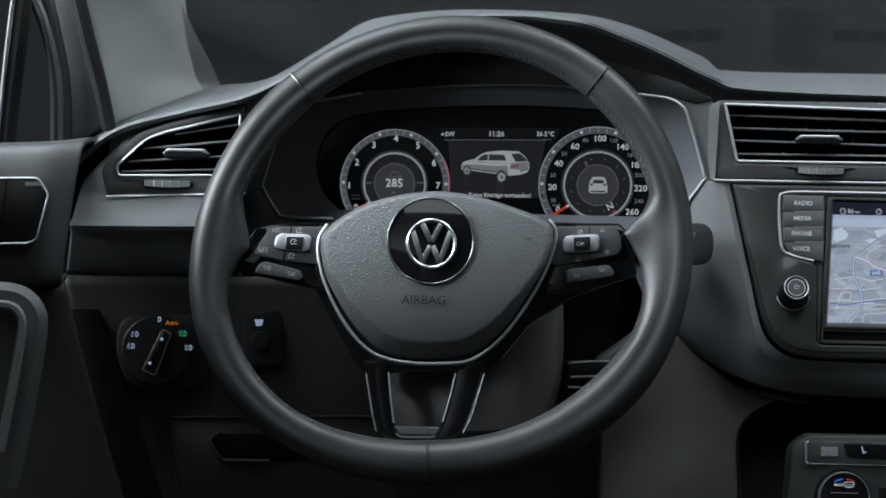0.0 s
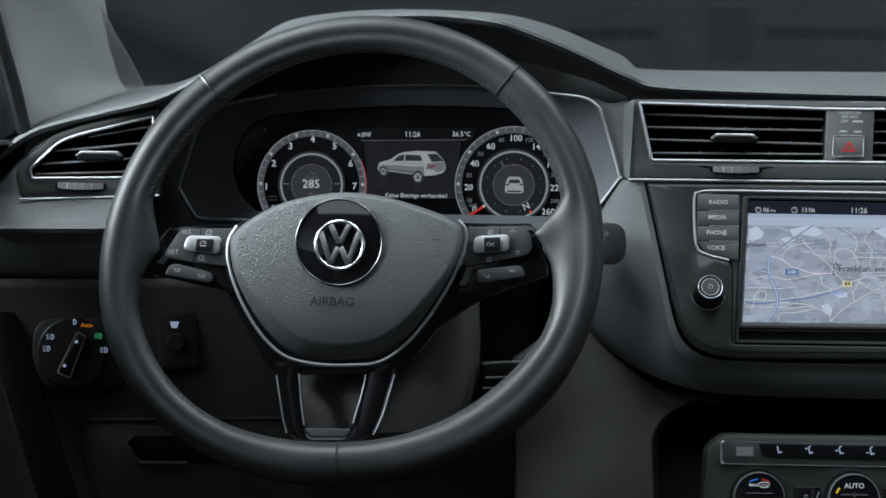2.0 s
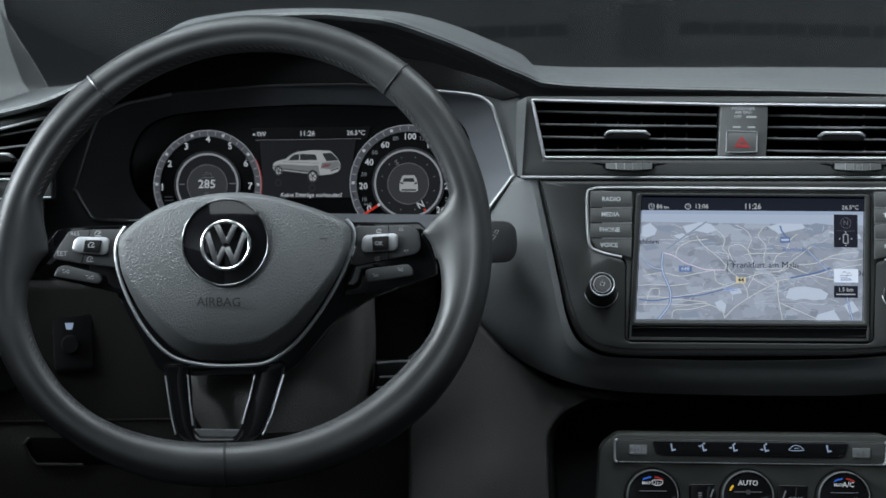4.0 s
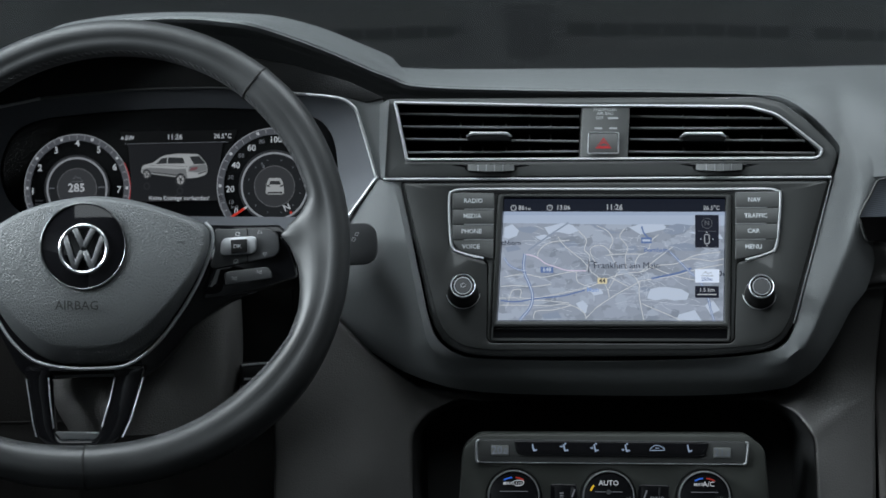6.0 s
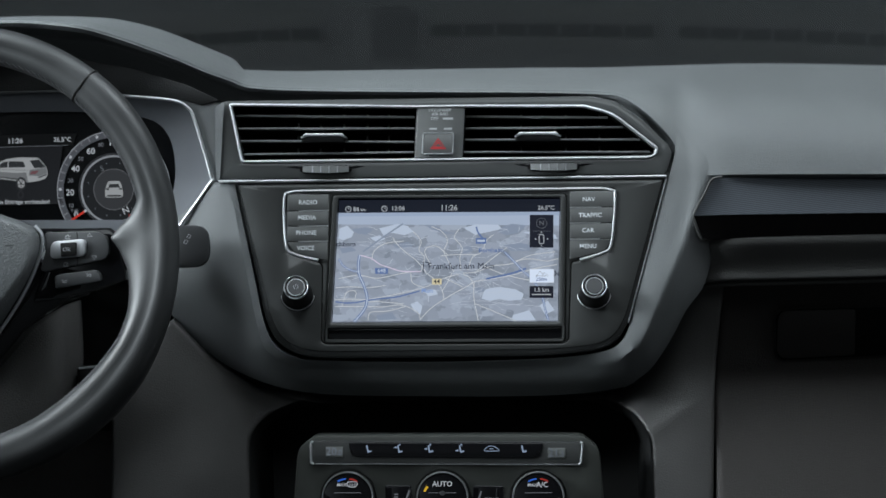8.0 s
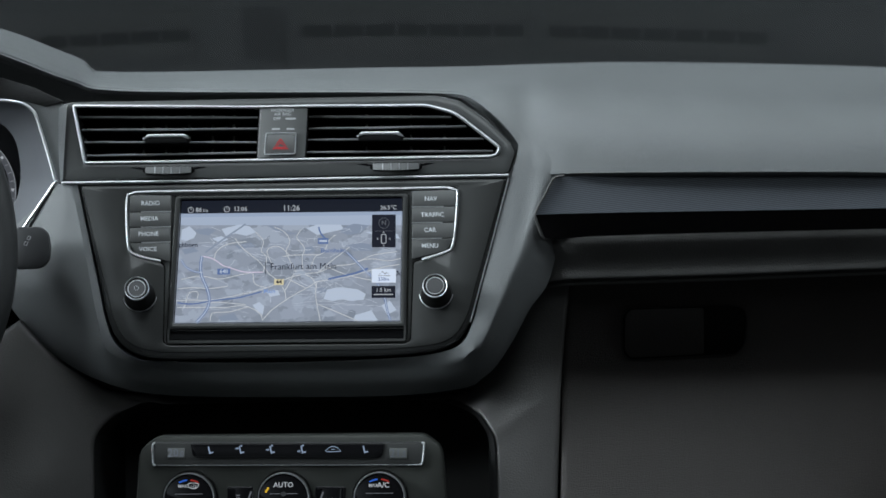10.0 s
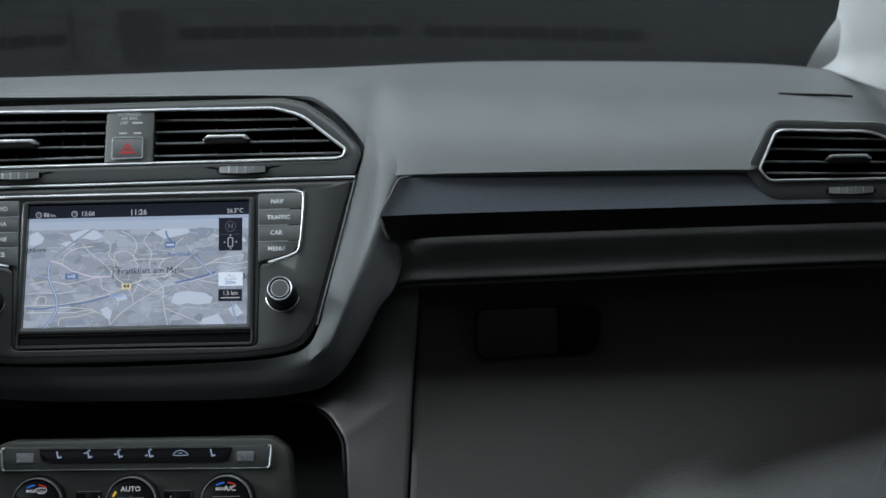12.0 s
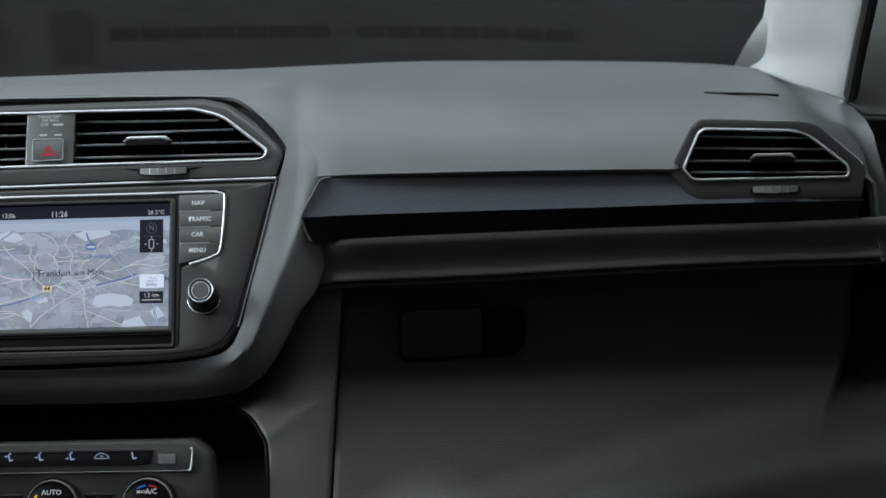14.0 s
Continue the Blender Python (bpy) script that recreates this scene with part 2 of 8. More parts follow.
def circle(cx, cz, r, n=40, a0=0, a1=360):
    full = abs(a1 - a0) >= 360
    return [(cx + r * math.cos(radians(a0 + (a1 - a0) * k / (n if full else n - 1))), cz + r * math.sin(radians(a0 + (a1 - a0) * k / (n if full else n - 1)))) for k in range(n)]


def plate(outline, f, thick=0.004, bev=0.0008, holes=(), bm=None):
    """A plate with its front at depth f(x, z), chamfered edges, and holes through it."""
    bm = bm or bmesh.new()
    rims = []
    for k, loop in enumerate([outline, *holes]):
        d = bev if k == 0 else -bev
        rows = [offset(loop, d), offset(loop, d * 0.3), loop, loop]
        ys = [0, bev * 0.3, bev, thick]
        vs = [[bm.verts.new((x, f(x, z) + y, z)) for x, z in row] for row, y in zip(rows, ys)]
        m = len(loop)
        for a, b in zip(vs, vs[1:]):
            for i in range(m):
                bm.faces.new((a[i], a[(i + 1) % m], b[(i + 1) % m], b[i]))
        rims += [bm.edges.get((vs[0][i], vs[0][(i + 1) % m])) for i in range(m)]
    bmesh.ops.triangle_fill(bm, use_beauty=True, use_dissolve=False, edges=rims)
    return bm


def sheet(outline, f, bm=None):
    """A face laid on depth f, for print and lit marks."""
    bm = bm or bmesh.new()
    vs = [bm.verts.new((x, f(x, z), z)) for x, z in outline]
    edges = [bm.edges.new((vs[i], vs[(i + 1) % len(vs)])) for i in range(len(vs))]
    bmesh.ops.triangle_fill(bm, use_beauty=True, use_dissolve=False, edges=edges)
    return bm


def stripe(pts, width, f, bm=None, closed=False):
    """A flat line of the given width along pts, laid on depth f."""
    bm = bm or bmesh.new()
    n = len(pts)
    sides = []
    for i, p in enumerate(pts):
        a = Vector(pts[i - 1] if i or closed else p)
        b = Vector(pts[(i + 1) % n] if i < n - 1 or closed else p)
        d = (b - a).normalized()
        q = Vector((-d.y, d.x)) * width / 2
        sides.append([bm.verts.new((v.x, f(v.x, v.y), v.y)) for v in (Vector(p) + q, Vector(p) - q)])
    for i in range(n if closed else n - 1):
        a, b = sides[i], sides[(i + 1) % n]
        bm.faces.new((a[0], a[1], b[1], b[0]))
    return bm


def tube(path, radius, closed=False, k=10, squash=1.0, bm=None, caps=True):
    """A round bar along 3D points; radius: one number or one for each point; squash: depth over width."""
    bm = bm or bmesh.new()
    P = [Vector(p) for p in path]
    n = len(P)
    rings = []
    for i, p in enumerate(P):
        a = P[i - 1] if i or closed else p
        b = P[(i + 1) % n] if i < n - 1 or closed else p
        t = (b - a).normalized()
        side = t.cross(Vector((0, 1, 0)))
        side = side.normalized() if side.length > 1e-4 else Vector((1, 0, 0))
        up = side.cross(t)
        r = radius[i] if isinstance(radius, (list, tuple)) else radius
        rings.append([bm.verts.new(p + side * math.cos(2 * math.pi * j / k) * r + up * math.sin(2 * math.pi * j / k) * r * squash) for j in range(k)])
    for i in range(n if closed else n - 1):
        a, b = rings[i], rings[(i + 1) % n]
        for j in range(k):
            bm.faces.new((a[j], a[(j + 1) % k], b[(j + 1) % k], b[j]))
    if caps and not closed:
        bm.faces.new(rings[0][::-1]), bm.faces.new(rings[-1])
    return bm


def line3(pts, f):
    return [(x, f(x, z), z) for x, z in pts]


def loft_rows(rows, nv, bm, bend):
    bm = bm or bmesh.new()
    cols = []
    for i in range(len(rows[0])):
        col = [r[i] for r in rows]
        n = nv * (len(col) - 1) + 1
        if bend and len(col) > 2:
            out = []
            for s in range(len(col) - 1):
                p1, p2 = Vector(col[s]), Vector(col[s + 1])
                p0 = Vector(col[s - 1]) if s else p1 * 2 - p2
                p3 = Vector(col[s + 2]) if s + 2 < len(col) else p2 * 2 - p1
                for k in range(nv):
                    t = k / nv
                    out.append(0.5 * ((2 * p1) + (p2 - p0) * t + (2 * p0 - 5 * p1 + 4 * p2 - p3) * t * t + (3 * p1 - p0 - 3 * p2 + p3) * t ** 3))
            out.append(Vector(col[-1]))
        else:
            out = [Vector(col[s]).lerp(Vector(col[s + 1]), k / nv) for s in range(len(col) - 1) for k in range(nv)] + [Vector(col[-1])]
        cols.append([bm.verts.new(p) for p in out])
    for a, b in zip(cols, cols[1:]):
        for j in range(len(a) - 1):
            bm.faces.new((a[j], a[j + 1], b[j + 1], b[j]))
    return bm


def loft_x(curves, nu=60, nv=6, bm=None, bend=True):
    """As loft(), with the points of all curves spread evenly from left to right."""
    rows = []
    for c in curves:
        d = np.array(spline(c, len(c) * 24))
        x = np.maximum.accumulate(d[:, 0] + np.arange(len(d)) * 1e-7)
        u = np.linspace(x[0], x[-1], nu)
        rows.append([(float(a), float(np.interp(a, x, d[:, 1])), float(np.interp(a, x, d[:, 2]))) for a in u])
    return loft_rows(rows, nv, bm, bend)


def loft(curves, nu=60, nv=6, bm=None, bend=True):
    """A surface through several curves of 3D points, each smooth along its length."""
    return loft_rows([spline(c, nu) for c in curves], nv, bm, bend)


def shell(ob, thick):
    m = ob.modifiers.new("thickness", "SOLIDIFY")
    m.thickness, m.offset = thick, -1
    return ob


def turned(profile, centre, axis, n=40, bm=None):
    """A body of revolution: profile of (radius, height along axis) from a centre."""
    bm = bm or bmesh.new()
    ax = Vector(axis).normalized()
    u = ax.cross(Vector((0, 0, 1)))
    u = u.normalized() if u.length > 1e-4 else Vector((1, 0, 0))
    v = ax.cross(u)
    rings = []
    for r, h in profile:
        c = Vector(centre) + ax * h
        if r < 1e-6:
            rings.append([bm.verts.new(c)])
        else:
            rings.append([bm.verts.new(c + (u * math.cos(2 * math.pi * j / n) + v * math.sin(2 * math.pi * j / n)) * r) for j in range(n)])
    for a, b in zip(rings, rings[1:]):
        for j in range(n):
            if len(a) == 1:
                bm.faces.new((a[0], b[j], b[(j + 1) % n]))
            elif len(b) == 1:
                bm.faces.new((a[j], a[(j + 1) % n], b[0]))
            else:
                bm.faces.new((a[j], a[(j + 1) % n], b[(j + 1) % n], b[j]))
    return bm


def lettering(name, text, size, x, z, f, mat, parent, align="CENTER", turn=0.0, deep=0.0, label="", bold=0.022):
    """Letters of the built-in font, size in metres of capital height, centred on x, z."""
    cu = bpy.data.curves.new(name, "FONT")
    cu.body, cu.size, cu.align_x, cu.align_y, cu.resolution_u = text, size / 0.69, align, "CENTER", 2
    cu.extrude, cu.offset = deep, size * bold
    ob = bpy.data.objects.new(name, cu)
    me = bpy.data.meshes.new_from_object(ob)
    bpy.data.objects.remove(ob)
    bpy.data.curves.remove(cu)
    bm = bmesh.new()
    bm.from_mesh(me)
    bpy.data.meshes.remove(me)
    c, s = math.cos(radians(turn)), math.sin(radians(turn))
    for v in bm.verts:
        px, pz = x + v.co.x * c - v.co.y * s, z + v.co.x * s + v.co.y * c
        v.co = (px, f(px, pz) - v.co.z, pz)
    return part(name, bm, mat, parent, label, smooth=0)


# ---- studio and car shell ----
def box(x0, x1, y0, y1, z0, z1, bm=None):
    bm = bm or bmesh.new()
    v = [bm.verts.new((x, y, z)) for x in (x0, x1) for y in (y0, y1) for z in (z0, z1)]
    for q in ((0, 1, 3, 2), (4, 6, 7, 5), (0, 4, 5, 1), (2, 3, 7, 6), (0, 2, 6, 4), (1, 5, 7, 3)):
        bm.faces.new([v[i] for i in q])
    return bm


def setting(name, bm, mat, label, category):
    me = bpy.data.meshes.new(name)
    bmesh.ops.recalc_face_normals(bm, faces=bm.faces)
    bm.to_mesh(me)
    bm.free()
    me.materials.append(mat)
    return tagged(new(name, me), label, category, kind="structure")


setting("floor", box(-5, 5, -5, 5, -0.1, 0), STUDIO, "dark grey painted studio floor", "floor")
setting("wall_north", box(-5, 5, 5, 5.1, 0, 3.6), STUDIO, "dark grey studio wall ahead of the car", "wall")
setting("wall_south", box(-5, 5, -5.1, -5, 0, 3.6), STUDIO, "dark grey studio wall behind the car", "wall")
setting("wall_east", box(5, 5.1, -5, 5, 0, 3.6), STUDIO, "dark grey studio wall beside the car", "wall")
setting("wall_west", box(-5.1, -5, -5, 5, 0, 3.6), STUDIO, "dark grey studio wall beside the car", "wall")
setting("ceiling", box(-5, 5, -5, 5, 3.6, 3.7), STUDIO, "dark studio ceiling above the lamps", "ceiling")

# windscreen, a curved pane leaning back over the dash
screen = thing("windscreen", "clear raked windscreen reflecting the dash top", "windscreen", (0, 0.27, 0.14), kind="structure")
bm = loft([[(x, 0.425 - 0.06 * (x / 0.75) ** 2, 0.152) for x in (-0.69, -0.4, 0, 0.4, 0.69)],
           [(x, -0.095 - 0.06 * (x / 0.75) ** 2, 0.452) for x in (-0.62, -0.4, 0, 0.4, 0.62)]], 40, 12)
pane = part("pane", bm, GLASS, screen)
if pane.data.polygons[0].normal.y > 0:
    pane.data.flip_normals()
pane.data.materials.append(CLEAR)
shell(pane, 0.005).modifiers["thickness"].material_offset = 1
pane.visible_shadow = False


# ---- dashboard ----
dash = thing("dashboard", "dark grey soft-touch dashboard with grained skin", "dashboard", (0, 0.1, -0.2))
BACK = [(-0.7885, 0.1000, 0.0013), (-0.7386, 0.1000, 0.0500), (-0.6954, 0.1000, 0.0942), (-0.6716, 0.1300, 0.1126), (-0.6237, 0.1400, 0.1301), (-0.5871, 0.1500, 0.1429), (-0.5540, 0.1500, 0.1469), (-0.5300, 0.1400, 0.1580), (-0.4942, 0.1300, 0.1796), (-0.4663, 0.1300, 0.1971), (-0.4345, 0.1300, 0.2044), (-0.3941, 0.1300, 0.2085), (-0.3475, 0.1200, 0.2084), (-0.3012, 0.1100, 0.2060), (-0.2739, 0.1000, 0.2019), (-0.2417, 0.0950, 0.1928), (-0.2090, 0.0950, 0.1796), (-0.1851, 0.1000, 0.1693)]
BACK_MID = [(-0.1830, 0.1040, 0.1623), (-0.1720, 0.1060, 0.1612), (-0.1491, 0.1100, 0.1606), (-0.1172, 0.1200, 0.1611), (-0.0427, 0.1250, 0.1619), (0.0507, 0.1300, 0.1629), (0.1212, 0.1400, 0.1636)]
BACK_END = [(0.2421, 0.2000, 0.1701), (0.3372, 0.2100, 0.1689), (0.4327, 0.2200, 0.1663), (0.5042, 0.2200, 0.1622), (0.5462, 0.2100, 0.1559), (0.5727, 0.1900, 0.1471), (0.5986, 0.1700, 0.1356), (0.6147, 0.1500, 0.1214), (0.6302, 0.1300, 0.1001), (0.6372, 0.1200, 0.0654), (0.6493, 0.1200, 0.0106)]
LIP = [(-0.7581, 0.0300, -0.0060), (-0.7100, 0.0300, 0.0500), (-0.6837, 0.0300, 0.0790), (-0.6545, 0.0250, 0.0989), (-0.6027, 0.0150, 0.1128), (-0.5580, 0.0010, 0.1232), (-0.5250, -0.0060, 0.1380), (-0.4831, -0.0100, 0.1624), (-0.4484, -0.0100, 0.1780), (-0.4135, -0.0100, 0.1862), (-0.3741, -0.0100, 0.1900), (-0.3390, -0.0100, 0.1907), (-0.3126, -0.0100, 0.1886), (-0.2927, -0.0090, 0.1861)] + [(-0.2757, 0.0000, 0.1820), (-0.2481, 0.0120, 0.1730), (-0.2245, 0.0250, 0.1643), (-0.2003, 0.0400, 0.1543), (-0.1834, 0.0490, 0.1485)]
LIP_MID = [(-0.1728, 0.0530, 0.1440), (-0.1606, 0.0540, 0.1424), (-0.1426, 0.0550, 0.1412), (-0.1087, 0.0550, 0.1401), (-0.0680, 0.0550, 0.1393), (-0.0184, 0.0560, 0.1386), (0.0492, 0.0580, 0.1378), (0.1080, 0.0640, 0.1364)]
# passenger side: the pad runs down in one sweep to the decor trim
FACE_TOP = [(0.1327, 0.0980, 0.1494), (0.1576, 0.0940, 0.1480), (0.1823, 0.0890, 0.1461)] + [(0.1878, 0.0767, 0.1440), (0.2495, 0.0953, 0.1412), (0.3394, 0.1201, 0.1387), (0.4309, 0.1402, 0.1359), (0.5002, 0.1504, 0.1322), (0.5553, 0.1526, 0.1233), (0.5870, 0.1495, 0.1139), (0.6132, 0.1403, 0.1011), (0.6255, 0.1330, 0.0799), (0.6323, 0.1295, 0.0430), (0.6378, 0.1307, 0.0064)]
FACE_LOW = [(0.1290, 0.0470, 0.1324), (0.1491, 0.0310, 0.1174), (0.1672, 0.0205, 0.0967), (0.1708, 0.0175, 0.0847), (0.1731, 0.0150, 0.0751), (0.1820, 0.0122, 0.0719), (0.1927, 0.0102, 0.0695)] + [(0.2069, 0.0095, 0.0697), (0.2539, 0.0160, 0.0700), (0.3404, 0.0333, 0.0700), (0.4281, 0.0526, 0.0695), (0.4948, 0.0682, 0.0681), (0.5623, 0.0861, 0.0659), (0.6220, 0.1052, 0.0599), (0.6285, 0.1107, 0.0292), (0.6344, 0.1120, -0.0072)]
ROW_BACK = BACK + BACK_MID + BACK_END
BX = [p[0] for p in ROW_BACK]
ROW_MID = []
for x, y, z in LIP + LIP_MID:
    yb, zb = float(np.interp(x, BX, [p[1] for p in ROW_BACK])), float(np.interp(x, BX, [p[2] for p in ROW_BACK]))
    ROW_MID.append((x, y + 0.45 * (yb - y), z + 0.55 * (zb - z)))
ROW_MID += FACE_TOP
ROW_LIP = LIP + LIP_MID + FACE_LOW
UNDER = [(x, y + 0.030, z + 0.001) for x, y, z in LIP + LIP_MID]
UNDER += [(0.1272, 0.0700, 0.1294), (0.1467, 0.0560, 0.1148), (0.1636, 0.0420, 0.0939), (0.1678, 0.0340, 0.0786), (0.1744, 0.0270, 0.0640), (0.1839, 0.0250, 0.0603), (0.1978, 0.0220, 0.0580), (0.2024, 0.0180, 0.0581)]
UNDER += [(x, y + 0.012, z - 0.003) for x, y, z in FACE_LOW[7:]]
DEEP = [(x, y + 0.06, z - 0.006) for x, y, z in LIP + LIP_MID]
DEEP += [(0.1281, 0.1000, 0.1275), (0.1480, 0.0900, 0.1140), (0.1606, 0.0700, 0.0920), (0.1664, 0.0500, 0.0699), (0.1759, 0.0420, 0.0518), (0.1855, 0.0400, 0.0491), (0.1987, 0.0360, 0.0490), (0.2031, 0.0320, 0.0490)]
DEEP += [(x, y + 0.04, z - 0.004) for x, y, z in FACE_LOW[7:]]
bm = loft_x([[(x, max(y + 0.06, 0.43 - 0.12 * (x / 0.75) ** 2), min(z - 0.006, 0.154) - 0.5 * max(0, -0.54 - x)) for x, y, z in ROW_BACK], [(x, max(y + 0.05, 0.30 - 0.12 * (x / 0.75) ** 2), min(z - 0.006, 0.160) - 0.5 * max(0, -0.54 - x)) for x, y, z in ROW_BACK], [(x, y + 0.04, z - 0.004) for x, y, z in ROW_BACK], ROW_BACK], 420, 4)
LX = [p[0] for p in ROW_LIP]
ROW_SUB = [tuple(Vector(m).lerp(Vector(p), 0.5)) for m, p in zip(ROW_MID, LIP + LIP_MID)]
ROW_SUB += [(0.1299, 0.0820, 0.1406), (0.1508, 0.0755, 0.1364), (0.1705, 0.0725, 0.1347), (0.1830, 0.0710, 0.1341)]
for x, y, z in FACE_TOP[3:]:
    b = [float(np.interp(x, BX, [p[k] for p in ROW_BACK])) for k in (1, 2)]
    e = [float(np.interp(x, LX, [p[k] for p in ROW_LIP])) for k in (1, 2)]
    t = 0.2
    ROW_SUB.append((x, *[0.5 * (2 * m + (q - o) * t + (2 * o - 5 * m + 4 * q - (2 * q - m)) * t * t + (3 * m - o - 3 * q + (2 * q - m)) * t ** 3) for o, m, q in zip(b, (y, z), e)]))
face = loft_x([ROW_BACK, ROW_MID, ROW_SUB, ROW_LIP], 420, 6)
# the pad bends over from the flat top to an upright lower edge
face.verts.ensure_lookup_table()
for c in range(420):
    col = face.verts[c * 19:c * 19 + 19]
    x = col[6].co.x
    w = min(1.0, max(0.0, (x - 0.112) / 0.04)) * min(1.0, max(0.0, (0.63 - x) / 0.06))
    top, low = col[6].co.copy(), col[18].co.copy()
    for k in range(6, 19):
        u = (k - 6) / 12
        line = top.lerp(low, u)
        bow = Vector((line.x, top.y + (low.y - top.y) * math.sin(u * math.pi / 2), low.z + (top.z - low.z) * math.cos(u * math.pi / 2)))
        col[k].co = col[k].co.lerp(line.lerp(bow, 0.75), w * w * (3 - 2 * w))
for k in range(14):
    ease = [v for v in face.verts if 0.04 + k * 0.0012 < v.co.x < 0.62 - k * 0.0035 and not v.is_boundary]
    bmesh.ops.smooth_vert(face, verts=ease, factor=0.5, use_axis_y=True, use_axis_z=True)
me = bpy.data.meshes.new("pad_face")
face.to_mesh(me)
face.free()
bm.from_mesh(me)
bpy.data.meshes.remove(me)
FOLD = [(x, y + 0.0025, z - 0.002) for x, y, z in ROW_LIP]
loft_x([ROW_LIP, FOLD, UNDER], 420, 3, bm, bend=False)
loft_x([UNDER, DEEP], 420, 4, bm, bend=False)
bmesh.ops.remove_doubles(bm, verts=bm.verts, dist=0.0001)


def inside(p, poly):
    hit = False
    for (x0, z0), (x1, z1) in zip(poly, poly[1:] + poly[:1]):
        if (z0 > p[1]) != (z1 > p[1]) and p[0] < (x1 - x0) * (p[1] - z0) / (z1 - z0) + x0:
            hit = not hit
    return hit


def cut(bm, poly):
    bmesh.ops.delete(bm, geom=[f for f in bm.faces if inside((f.calc_center_median().x, f.calc_center_median().z), poly)], context="FACES")
    return bm


RVENT = [(0.4645, 0.0670), (0.4832, 0.1026), (0.4905, 0.1078), (0.5723, 0.1055), (0.5867, 0.1008), (0.6205, 0.0719), (0.6226, 0.0651), (0.6188, 0.0427), (0.4897, 0.0434), (0.4818, 0.0476)]
HOUSE = rounded([(-0.1849, 0.1308), (0.1059, 0.1323), (0.1235, 0.1282), (0.1445, 0.1129), (0.1644, 0.0932), (0.1670, 0.0861), (0.1619, 0.0703), (-0.1880, 0.0684)], 0.003)
PANEL = rounded([(-0.1742, 0.0656), (0.1614, 0.0676), (0.1310, -0.0445), (0.1235, -0.0584), (0.1090, -0.0658), (0.0732, -0.0700), (-0.1062, -0.0715), (-0.1281, -0.0679), (-0.1431, -0.0574), (-0.1511, -0.0398)], [0.002, 0.002, 0.01, 0.01, 0.01, 0.02, 0.02, 0.01, 0.01, 0.01])
for hole, d in ((RVENT, 0.006), (HOUSE, 0.004), (PANEL, 0.003)):
    cut(bm, offset(hole, d))
shell(part("top_pad", bm, SOFT, dash), 0.004)

# shelf under the decor trim
S0 = [(0.1865, 0.0230, 0.0196), (0.1986, 0.0160, 0.0197), (0.2134, 0.0133, 0.0197), (0.2521, 0.0209, 0.0201), (0.3389, 0.0410, 0.0218), (0.4270, 0.0603, 0.0232), (0.5164, 0.0800, 0.0241), (0.6071, 0.1000, 0.0251), (0.6300, 0.1075, 0.0257), (0.6700, 0.1180, 0.0250)]
S1 = [(0.1855, 0.0240, 0.0004), (0.1966, 0.0230, -0.0004), (0.2112, 0.0209, -0.0004), (0.2501, 0.0304, 0.0004), (0.3378, 0.0497, 0.0020), (0.4267, 0.0693, 0.0037), (0.5170, 0.0891, 0.0049), (0.6085, 0.1093, 0.0048), (0.6300, 0.1140, 0.0054), (0.6700, 0.1230, 0.0050)]
S2 = [(0.1840, 0.0240, -0.0149), (0.1962, 0.0230, -0.0122), (0.2108, 0.0193, -0.0109), (0.2498, 0.0288, -0.0102), (0.3375, 0.0481, -0.0087), (0.4265, 0.0677, -0.0062), (0.5168, 0.0876, -0.0045), (0.6084, 0.1077, -0.0038), (0.6300, 0.1125, -0.0037), (0.6700, 0.1215, -0.0036)]
bm = loft_x([[(x, y + 0.03, z + 0.003) for x, y, z in S0], S0, S1, S2, [(x, y + 0.003, z - 0.0022) for x, y, z in S2], [(x, y + 0.010, z - 0.0028) for x, y, z in S2], [(x, y + 0.08, z - 0.002) for x, y, z in S2]], 160, 6)
shell(part("shelf", bm, SHELF, dash), 0.004)

# soft surround of the centre stack: down the driver's side, under the radio and up the passenger's side
def loft_matched(curves, n, nv, bm=None, bend=False):
    """A surface through curves whose control points answer one another."""
    rows = []
    for c in curves:
        P, row = [Vector(p) for p in c], []
        for i in range(len(P) - 1):
            p1, p2 = P[i], P[i + 1]
            p0 = P[i - 1] if i else p1 * 2 - p2
            p3 = P[i + 2] if i + 2 < len(P) else p2 * 2 - p1
            for k in range(n):
                t = k / n
                row.append(0.5 * ((2 * p1) + (p2 - p0) * t + (2 * p0 - 5 * p1 + 4 * p2 - p3) * t * t + (3 * p1 - p0 - 3 * p2 + p3) * t ** 3))
        rows.append(row + [P[-1]])
    return loft_rows(rows, nv, bm, bend)


U0 = [(-0.1757, 0.0130, 0.0666), (-0.1715, 0.0100, 0.0470), (-0.1642, 0.0060, 0.0138), (-0.1579, 0.0030, -0.0148), (-0.1525, 0.0000, -0.0398), (-0.1445, -0.0020, -0.0583), (-0.1291, -0.0030, -0.0692), (-0.1063, -0.0030, -0.0728), (-0.0186, -0.0030, -0.0745), (0.0732, -0.0030, -0.0718), (0.1099, -0.0030, -0.0671), (0.1248, -0.0020, -0.0598), (0.1324, 0.0000, -0.0455), (0.1370, 0.0015, -0.0293), (0.1411, 0.0030, -0.0140), (0.1513, 0.0080, 0.0245), (0.1633, 0.0130, 0.0667), (0.1684, 0.0162, 0.0862), (0.1690, 0.0206, 0.0945), (0.1682, 0.0262, 0.1050)]
